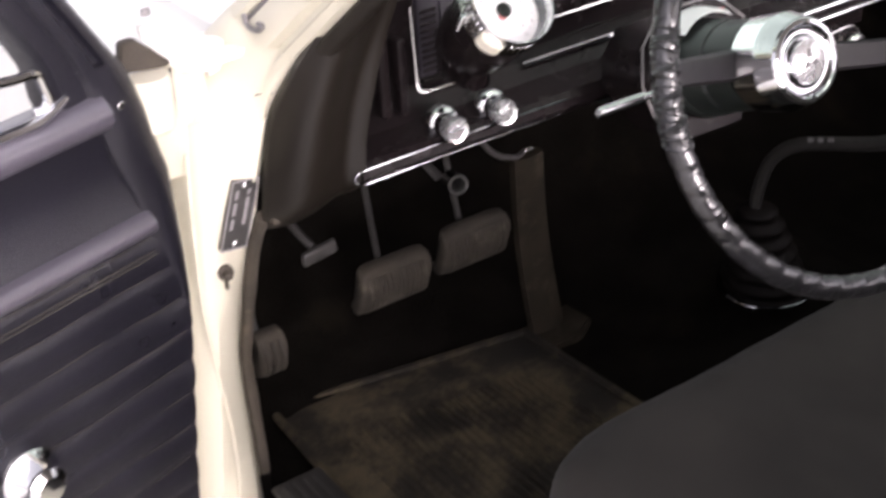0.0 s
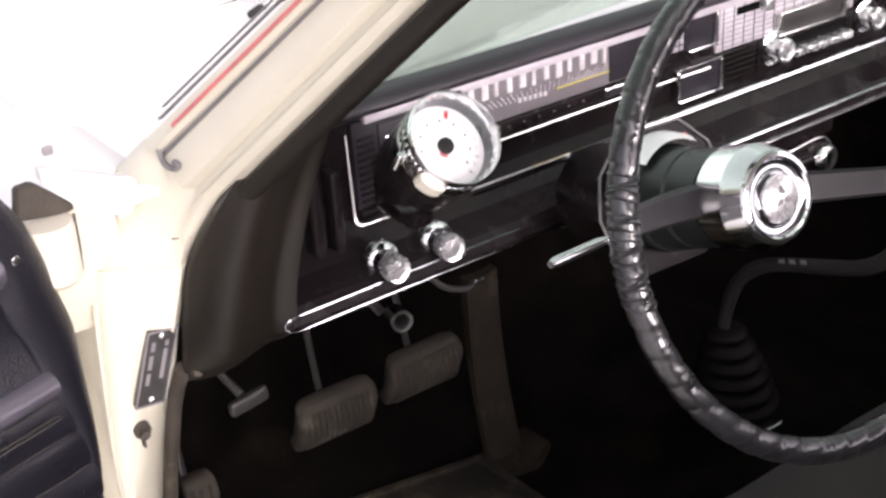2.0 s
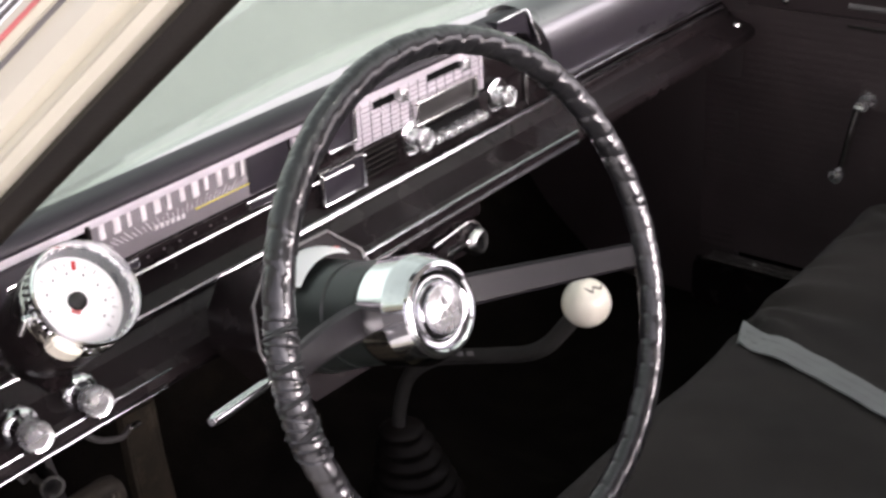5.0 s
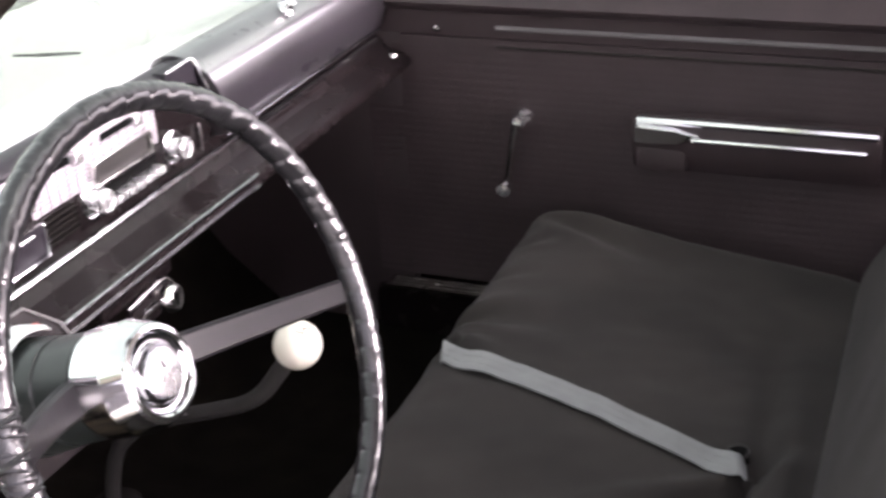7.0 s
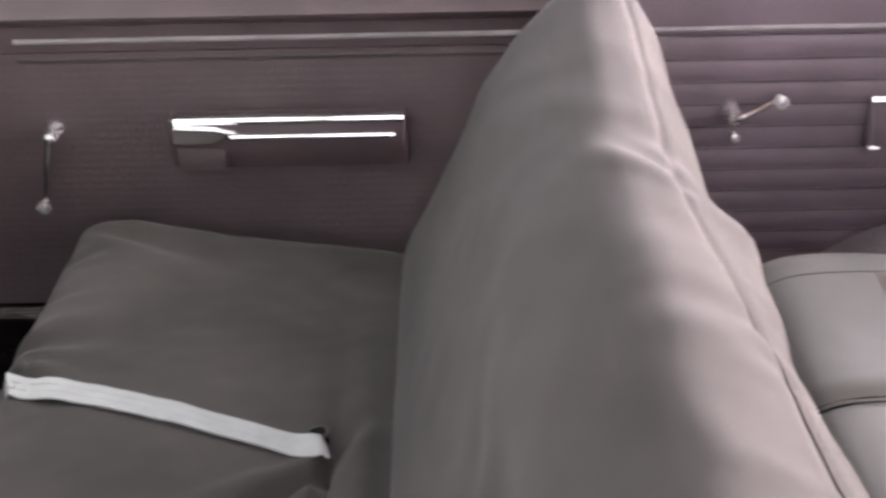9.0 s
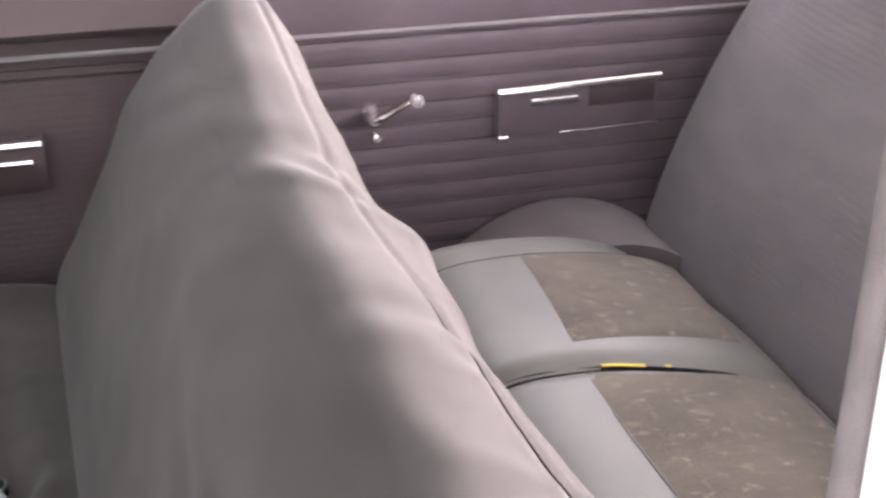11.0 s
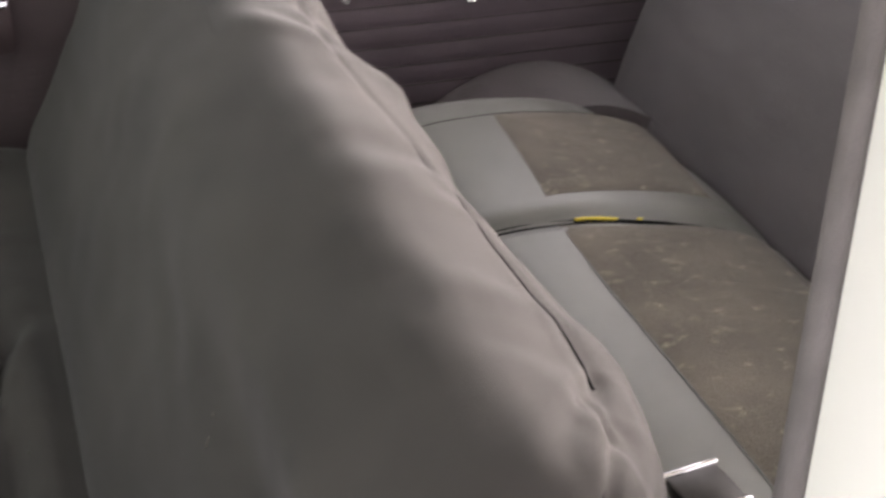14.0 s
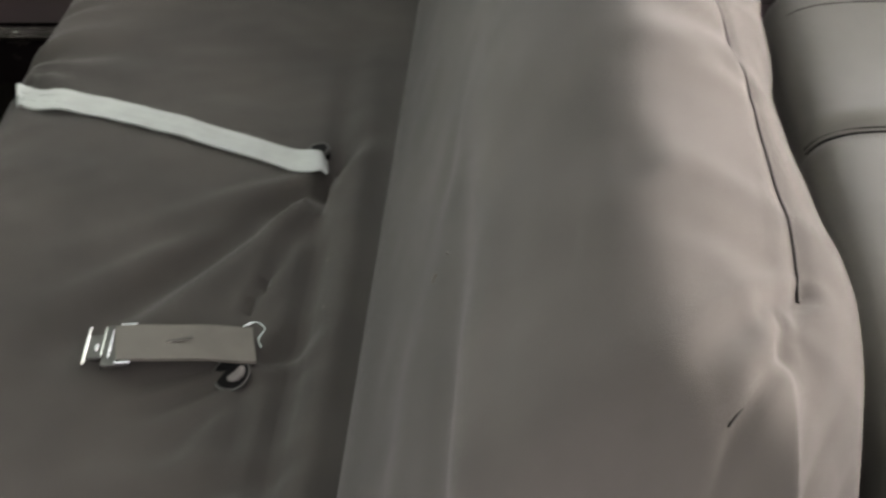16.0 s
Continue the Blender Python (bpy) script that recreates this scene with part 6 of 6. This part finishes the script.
for k in range(49):
    s = k / 48
    c = Vector((-0.110 + 0.044 * s, -0.134 + 0.016 * s, 0.545 - 0.137 * s))
    r = 0.019 + 0.036 * s ** 0.8 + 0.0042 * math.sin(s * math.tau * 6.0)
    loops.append([c + Vector((math.cos(a * math.tau / 28) * r, math.sin(a * math.tau / 28) * r, 0)) for a in range(28)])
loft(bm, loops)
part("bellows", bm, SIDE_TRIM, shift, "ribbed black rubber bellows", angle=80)
bm = B()
tube(bm, [(-0.066 + 0.062 * math.cos(k * math.tau / 32), -0.118 + 0.062 * math.sin(k * math.tau / 32), 0.410) for k in range(32)], 0.0022, 8, closed=True)
part("boot_ring", bm, BUCKLE, shift, "thin metal ring round the boot")

# ---- pedals ----
def pedal(name, label, cx, cy, cz, w, h, tilt, arm_to, ribs, category="pedal"):
    p = thing(name, (cx, cy, cz - h / 2), label, category, "pedals")
    turn = Euler((radians(tilt), 0, 0)).to_matrix()
    bm = B()
    outline = [Vector((0.5 * math.copysign(abs(math.cos(q)) ** 0.22, math.cos(q)), 0.5 * math.copysign(abs(math.sin(q)) ** 0.22, math.sin(q)), 0)) for q in [(k + 0.5) * math.tau / 64 for k in range(64)]]
    loops = []
    for depth, inset in ((-0.001, 0.010), (0.0, 0.004), (0.003, 0.001), (0.008, 0.0), (0.018, 0.001), (0.022, 0.005)):
        loops.append([Vector((cx, cy, cz)) + turn @ Vector(((w - 2 * inset) * q.x, depth + 0.014 * (2 * q.y) ** 2, (h - 2 * inset) * q.y)) for q in outline])
    loft(bm, loops)
    pad = part("pad", bm, PEDAL_RUBBER, p, "worn ribbed rubber pad", angle=60)
    for k in range(ribs):
        u = (k + 0.5) / ribs - 0.5
        bm = B()
        tube(bm, [Vector((cx, cy, cz)) + turn @ Vector((w * 0.84 * u, 0.014 * (2 * v) ** 2 - 0.0006, h * v * 0.78)) for v in (-0.5, -0.3, -0.1, 0.1, 0.3, 0.5)], 0.0029, 6)
        part("rib", bm, RUBBER, pad)
    bm = B()
    tube(bm, curve([(cx - 0.005, cy + 0.015, cz + 0.01), (cx - 0.008, cy + 0.03, cz + h * 0.6), arm_to], 6), 0.0042, 10, flat=0.6)
    part("arm", bm, STEEL, p, "dark steel pedal arm")
    return p


pedal("clutch_pedal", "clutch pedal with a worn brown-grey rubber pad", -0.532, 0.028, 0.513, 0.098, 0.074, 22, (-0.558, 0.06, 0.80), 12)
pedal("brake_pedal", "brake pedal with a worn brown-grey rubber pad", -0.413, 0.030, 0.520, 0.098, 0.072, 22, (-0.455, 0.06, 0.80), 12)
pedal("parking_brake_pedal", "small foot-operated parking brake pedal", -0.706, 0.012, 0.497, 0.036, 0.062, 14, (-0.70, 0.10, 0.72), 3)
gas = thing("accelerator_pedal", (-0.30, 0.04, 0.335), "long ribbed rubber accelerator pedal hinged at the floor", "pedal", "pedals")
bm = B()
rows = []
for j in range(13):
    v = j / 12
    c = Vector((-0.296 - 0.016 * v, 0.042 + 0.012 * v + 0.01 * math.sin(v * math.pi), 0.352 + 0.258 * v))
    rows.append([c + Vector(((0.025 - 0.003 * v) * (i / 3 - 1), 0.004 * abs(i / 3 - 1) ** 2, 0)) for i in range(7)])
sheet(bm, rows, 0.012, (0, 1, 0.1))
gp = part("pad", bm, GAS_RUBBER, gas, "long worn rubber pad", angle=60)
for k in range(6):
    bm = B()
    tube(bm, [row[0].lerp(row[6], 0.12 + 0.152 * k) + Vector((0, -0.0005, 0)) for row in rows], 0.0018, 6)
    part("rib", bm, GAS_RUBBER, gp)
bm = B()
loft(bm, [[(-0.335, 0.075, 0.334 + h), (-0.330, 0.02, 0.334 + h), (-0.27, 0.012, 0.334 + h), (-0.232, 0.035, 0.334 + h), (-0.236, 0.085, 0.334 + h)] for h in (0.0, 0.016)])
bmesh.ops.bevel(bm, geom=list(bm.edges), offset=0.004, segments=2, affect="EDGES")
part("foot_plate", bm, GAS_RUBBER, gas, "rubber foot of the pedal")
# pull handles and cable under the dash
th = thing("hand_brake_release", (-0.695, -0.10, 0.69), "worn metal T-shaped pull handle under the dashboard", "pull handle")
bm = B()
box(bm, (-0.694, -0.103, 0.690), (0.040, 0.008, 0.015), turn=Euler((0, radians(-4), radians(6))).to_matrix(), bev=0.0035, seg=3)
part("grip", bm, STEEL, th, "dull metal grip")
bm = B()
tube(bm, curve([(-0.697, -0.096, 0.694), (-0.705, -0.07, 0.712), (-0.715, 0.0, 0.76)], 5), 0.004, 8)
part("rod", bm, STEEL, th)
lk = thing("under_dash_socket", (-0.536, -0.12, 0.70), "round chrome-rimmed socket on a bracket under the dashboard", "socket")
m = aim((-0.536, -0.118, 0.717), (-0.25, -0.95, 0.1)) @ Matrix.Scale(0.72, 4)
part("rim", lathe(B(), [(0.010, -0.03), (0.0135, -0.03), (0.0140, -0.004), (0.0155, 0.0), (0.0150, 0.003), (0.0115, 0.003), (0.0100, -0.002)], m, 24, ring=True), CHROME_WORN, lk)
part("opening", lathe(B(), [(0.0, -0.029), (0.0102, -0.029), (0.0102, -0.022), (0.0, -0.022)], m, 20), INK, lk)
bm = B()
tube(bm, curve([(-0.540, -0.09, 0.715), (-0.548, -0.06, 0.74), (-0.55, -0.03, 0.79)], 5), 0.006, 8, flat=0.5)
part("bracket", bm, STEEL, lk)
cable = thing("under_dash_cable", (-0.46, -0.10, 0.72), "thin dark cable hanging under the dashboard", "cable")
bm = B()
tube(bm, curve([(-0.50, -0.06, 0.79), (-0.485, -0.10, 0.735), (-0.462, -0.115, 0.722), (-0.445, -0.112, 0.724)], 6), 0.003, 8)
part("sleeve", bm, SEAL, cable)
part("tip", box(B(), (-0.442, -0.113, 0.7235), (0.014, 0.006, 0.004), bev=0.001), CHROME_WORN, cable)
# mat
fm = thing("floor_mat", (-0.47, -0.05, 0.336), "dusty ribbed rubber mat in the driver's footwell", "floor mat")
bm = B()
corner = [Vector((-0.675, 0.125, 0.349)), Vector((-0.325, 0.062, 0.349)), Vector((-0.30, -0.42, 0.345)), Vector((-0.70, -0.40, 0.345))]
rows = []
for j in range(25):
    v = j / 24
    rows.append([corner[0].lerp(corner[3], v).lerp(corner[1].lerp(corner[2], v), i / 24) + Vector((0, 0, 0.004 * noise.noise((i * 0.3, j * 0.3, 2)))) for i in range(25)])
sheet(bm, rows, 0.008, (0, 0, -1))
mat_ob = part("mat", bm, MAT_RUBBER, fm, "", angle=60)
for a, b in ((0, 1), (0, 3), (1, 2)):
    bm = B()
    tube(bm, [corner[a].lerp(corner[b], k / 12) + Vector((0, 0, 0.003)) for k in range(13)], 0.006, 8, flat=0.6)
    part("border", bm, MAT_RUBBER, mat_ob, "raised border of the mat")
for k in range(24):
    bm = B()
    s = 0.14 + 0.72 * k / 23
    top, low = corner[0].lerp(corner[1], s), corner[3].lerp(corner[2], s)
    tube(bm, [top.lerp(low, 0.17 + 0.75 * j / 10) + Vector((0, 0, 0.002 + 0.001 * math.sin(j * 1.9 + k))) for j in range(11)], 0.0026, 6)
    part("rib", bm, MAT_RUBBER, mat_ob)


# ---- far side: passenger door and rear quarter trim ----
XD = 0.69
pdoor = thing("passenger_door", (0.70, -0.6, 0.40), "closed passenger door with plum-grey vinyl trim, paled for haze", "car door")


def side_panel(y0, y1, z0, z1, pitch, puff, x=XD):
    bm = B()
    rows = []
    steps = int((z1 - z0) / pitch * 8)
    for j in range(steps + 1):
        z = z0 + (z1 - z0) * j / steps
        ph = ((z - z0) / pitch) % 1.0
        p = puff * math.sin(math.pi * ph) ** 0.5 if 0 < ph < 1 else 0.0
        rows.append([(x - p - 0.001 * noise.noise((y0 + (y1 - y0) * i / 30 * 6, z * 20, 0)), y0 + (y1 - y0) * i / 30, z) for i in range(31)])
    sheet(bm, rows, 0.012, (1, 0, 0))
    return bm


part("door_frame_panel", box(B(), (XD + 0.075, -0.61, 0.63), (0.12, 1.07, 0.50), bev=0.006), BLACK_PAINT, pdoor, "black painted inner door panel")
part("pleated_panel", side_panel(-0.09, -1.135, 0.43, 0.826, 0.0115, 0.00035), HAZED_VINYL, pdoor, "vinyl panel with fine level pleats, paled for haze", angle=60)
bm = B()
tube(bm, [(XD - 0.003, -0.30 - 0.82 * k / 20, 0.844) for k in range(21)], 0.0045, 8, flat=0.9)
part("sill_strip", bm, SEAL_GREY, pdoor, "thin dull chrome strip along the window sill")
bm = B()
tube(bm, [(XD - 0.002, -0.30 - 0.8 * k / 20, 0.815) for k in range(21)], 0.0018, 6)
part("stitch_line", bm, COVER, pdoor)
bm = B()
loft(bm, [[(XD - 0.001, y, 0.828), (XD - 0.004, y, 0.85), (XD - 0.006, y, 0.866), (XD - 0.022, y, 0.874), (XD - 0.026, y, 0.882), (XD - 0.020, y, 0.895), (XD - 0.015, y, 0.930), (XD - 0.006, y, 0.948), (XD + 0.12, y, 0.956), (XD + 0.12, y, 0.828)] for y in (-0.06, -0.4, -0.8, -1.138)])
part("window_sill", bm, HAZED_VINYL, pdoor, "dark plum painted window sill", angle=50)
arm = part("armrest", bm := loft(B(), [[(XD - 0.004 - d, y, 0.655), (XD - 0.024 - d, y, 0.660), (XD - 0.040 - d, y, 0.688), (XD - 0.046 - d, y, 0.722), (XD - 0.040 - d, y, 0.736), (XD - 0.004, y, 0.738)] for y, d in ((-0.508, -0.006), (-0.515, 0.0), (-0.60, 0.002), (-0.75, 0.002), (-0.832, 0.0), (-0.842, -0.008))]), HAZED_VINYL, pdoor, "plum-grey padded armrest", angle=40)
for z, x, y0, y1, r in ((0.738, XD - 0.040, -0.518, -0.838, 0.0090), (0.715, XD - 0.047, -0.595, -0.825, 0.0052)):
    bm = B()
    tube(bm, [(x, y0 + (y1 - y0) * k / 16, z) for k in range(17)], r, 10, flat=0.8)
    part("chrome_bar", bm, CHROME, arm, "polished chrome bar")
bm = B()
loft(bm, [[(XD - 0.044, y, z0), (XD - 0.052, y, z0 + 0.004), (XD - 0.054, y, z1 - 0.004), (XD - 0.046, y, z1), (XD - 0.036, y, z1), (XD - 0.036, y, z0)] for y, z0, z1 in ((-0.516, 0.704, 0.733), (-0.53, 0.702, 0.732), (-0.575, 0.704, 0.730), (-0.59, 0.712, 0.727), (-0.605, 0.718, 0.725))])
part("latch_lever", bm, CHROME, arm, "chrome door latch lever in the armrest")
part("finger_recess", box(B(), (XD - 0.030, -0.552, 0.680), (0.026, 0.070, 0.036), bev=0.004), HAZED_VINYL, arm, "dull finger recess below the lever")


def window_crank(parent, pivot, end, label):
    pv, en = Vector(pivot), Vector(end)
    m = aim(pv, (-1, 0, 0))
    c = part("window_crank", lathe(B(), [(0.0, -0.030), (0.013, -0.030), (0.012, -0.022), (0.009, -0.014), (0.009, 0.0), (0.008, 0.005), (0.0, 0.006)], m, 24), CAP_SILVER, parent, label)
    bm = B()
    tube(bm, curve([pv + Vector((-0.002, 0, 0)), pv.lerp(en, 0.35) + Vector((-0.006, 0, 0)), en + Vector((0.0, 0, 0))], 6), [0.0110 - 0.003 * k / 12 for k in range(13)], 10, flat=0.6)
    part("crank_arm", bm, CHROME_WORN, c)
    part("crank_knob", lathe(B(), [(0.0, -0.004), (0.006, -0.004), (0.0075, 0.004), (0.0105, 0.012), (0.0100, 0.018), (0.0, 0.020)], aim(en, (-1, 0, 0)), 18), CAP_SILVER, c)


window_crank(pdoor, (XD - 0.030, -0.338, 0.712), (XD - 0.034, -0.320, 0.612), "slim chrome window crank hanging down")
part("latch_screw", lathe(B(), [(0.0, 0.0), (0.006, 0.0), (0.005, 0.004), (0.0, 0.005)], aim((XD - 0.005, -0.21, 0.84), (-1, 0, 0)), 12), CHROME_WORN, pdoor)

quarter = thing("rear_quarter_trim", (0.70, -1.6, 0.42), "plum-grey pleated vinyl trim beside the rear seat, paled for haze", "trim panel")
part("quarter_frame", box(B(), (XD + 0.075, -1.60, 0.63), (0.12, 0.90, 0.50), bev=0.006), BLACK_PAINT, quarter)
part("pleated_panel", side_panel(-1.150, -2.03, 0.43, 0.832, 0.0335, 0.003), QUARTER_VINYL, quarter, "vinyl panel with level pleats, paled for haze", angle=60)
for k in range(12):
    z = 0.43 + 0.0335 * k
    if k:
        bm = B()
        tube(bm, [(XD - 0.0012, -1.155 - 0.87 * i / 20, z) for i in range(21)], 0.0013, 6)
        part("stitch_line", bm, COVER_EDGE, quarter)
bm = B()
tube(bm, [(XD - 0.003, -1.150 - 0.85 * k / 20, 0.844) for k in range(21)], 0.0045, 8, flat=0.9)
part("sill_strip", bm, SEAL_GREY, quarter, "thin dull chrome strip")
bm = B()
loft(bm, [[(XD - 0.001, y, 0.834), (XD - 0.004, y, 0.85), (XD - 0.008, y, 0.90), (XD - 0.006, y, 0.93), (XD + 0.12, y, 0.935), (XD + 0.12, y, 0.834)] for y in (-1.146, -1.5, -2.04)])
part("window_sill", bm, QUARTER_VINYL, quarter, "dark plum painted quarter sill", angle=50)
window_crank(quarter, (XD - 0.030, -1.302, 0.722), (XD - 0.034, -1.362, 0.752), "chrome window crank turned upwards")
part("crank_foot", lathe(B(), [(0.0, 0.0), (0.0075, 0.0), (0.0085, 0.006), (0.006, 0.012), (0.0, 0.013)], aim((XD - 0.030, -1.303, 0.695), (-1, 0, 0.1)), 16), CHROME, quarter, "chrome foot of the crank")
ar = part("armrest_panel", box(B(), (XD - 0.010, -1.63, 0.705), (0.016, 0.268, 0.076), bev=0.006), QUARTER_VINYL, quarter, "plum-grey armrest panel with ashtray")
bm = B()
tube(bm, [(XD - 0.022, -1.494 - 0.268 * k / 12, 0.742 + 0.006 * k / 12) for k in range(13)], 0.0058, 10)
part("chrome_bar", bm, CHROME, ar, "chrome bar along the armrest")
bm = B()
tube(bm, [(XD - 0.018, -1.500, 0.738), (XD - 0.019, -1.502, 0.70), (XD - 0.018, -1.504, 0.668)], 0.0022, 8)
part("chrome_edge", bm, CHROME_WORN, ar)
bm = B()
tube(bm, [(XD - 0.018, -1.50, 0.668), (XD - 0.018, -1.515, 0.668)], 0.003, 8)
tube(bm, [(XD - 0.018, -1.60, 0.668), (XD - 0.018, -1.765, 0.670)], 0.0014, 8)
part("chrome_edge", bm, CHROME_WORN, ar)
part("ashtray_lid", box(B(), (XD - 0.022, -1.586, 0.7235), (0.012, 0.078, 0.012), bev=0.003, seg=3), CHROME, ar, "small chrome ashtray lid")
part("grey_inset", box(B(), (XD - 0.0185, -1.70, 0.722), (0.004, 0.11, 0.03), bev=0.001), HAZED_VINYL, ar, "grey inset")
# roof and side above the far windows
part("far_roof_rail", tube(B(), curve([(0.62, -0.66, 1.36), (0.60, -1.0, 1.385), (0.60, -1.6, 1.375), (0.61, -2.2, 1.33)], 6), 0.035, 10), HEADLINER, body)
part("far_windscreen_post", tube(B(), [(0.735, -0.12, 0.90), (0.66, -0.5, 1.22), (0.62, -0.66, 1.36)], 0.035, 10), SIDE_TRIM, body)
part("rear_shelf", box(B(), (0.0, -2.30, 0.93), (1.36, 0.50, 0.03), bev=0.01), BLACK_VINYL, body, "black parcel shelf")
part("rear_pillar", sheet(B(), [[(0.68, -1.9, 0.93), (0.68, -2.5, 0.93)], [(0.62, -2.1, 1.36), (0.62, -2.3, 1.36)]], 0.05, (1, 0, 0)), HEADLINER, body)
part("near_rear_pillar", sheet(B(), [[(-0.68, -1.9, 0.90), (-0.68, -2.5, 0.90)], [(-0.62, -2.1, 1.36), (-0.62, -2.3, 1.36)]], 0.05, (-1, 0, 0)), CREAM_LIT, body)
# plain outer panels that close the body
SKIN = ((0.885, 0.36), (0.915, 0.48), (0.925, 0.62), (0.922, 0.74), (0.905, 0.80), (0.885, 0.87), (0.855, 0.915), (0.815, 0.934))
for y0, y1, owner in ((-0.075, -1.140, pdoor), (-1.152, -2.54, quarter)):
    bm = B()
    sheet(bm, [[(x, y0 + (y1 - y0) * k / 8, z) for x, z in SKIN] for k in range(9)], 0.006, (-1, 0, -0.3))
    part("outer_skin", bm, CREAM_LIT, owner, "cream painted outer skin", angle=60)
bm = B()
sheet(bm, [[(x, -0.06 + 1.75 * k / 14, z - 0.03 * (k / 14) ** 2) for x, z in SKIN + ((0.75, 0.925), (0.735, 0.91))] for k in range(15)], 0.006, (-0.7, 0, -0.7))
part("front_fender", bm, CREAM_LIT, body, "bright cream front fender", angle=60)
bm = B()
loft(bm, [[(-w, y, 0.36), (-w - 0.02, y, 0.62), (-w, y, 0.80), (-w + 0.07, y, h - 0.015), (-0.5, y, h + 0.01), (0.0, y, h + 0.018), (0.5, y, h + 0.01), (w - 0.07, y, h - 0.015), (w, y, 0.80), (w + 0.02, y, 0.62), (w, y, 0.36)] for y, w, h in ((-2.56, 0.90, 0.915), (-2.9, 0.89, 0.905), (-3.25, 0.86, 0.885), (-3.36, 0.84, 0.86), (-3.40, 0.82, 0.80))])
part("tail", bm, CREAM_LIT, body, "plain cream tail of the car", angle=50)
bm = B()
loft(bm, [[(x, y, 0.40), (x, y + 0.05, 0.55), (x, y + 0.05, 0.76), (x, y, 0.86), (x, y - 0.05, 0.86), (x, y - 0.05, 0.40)] for x, y in ((-0.90, 1.72), (-0.6, 1.77), (0.0, 1.79), (0.6, 1.77), (0.90, 1.72))])
part("nose_panel", bm, CREAM_LIT, body, "plain cream front panel of the car", angle=50)
part("boot_wall", box(B(), (0.0, -2.14, 0.66), (1.36, 0.03, 0.56), bev=0.005), BLACK_VINYL, body)
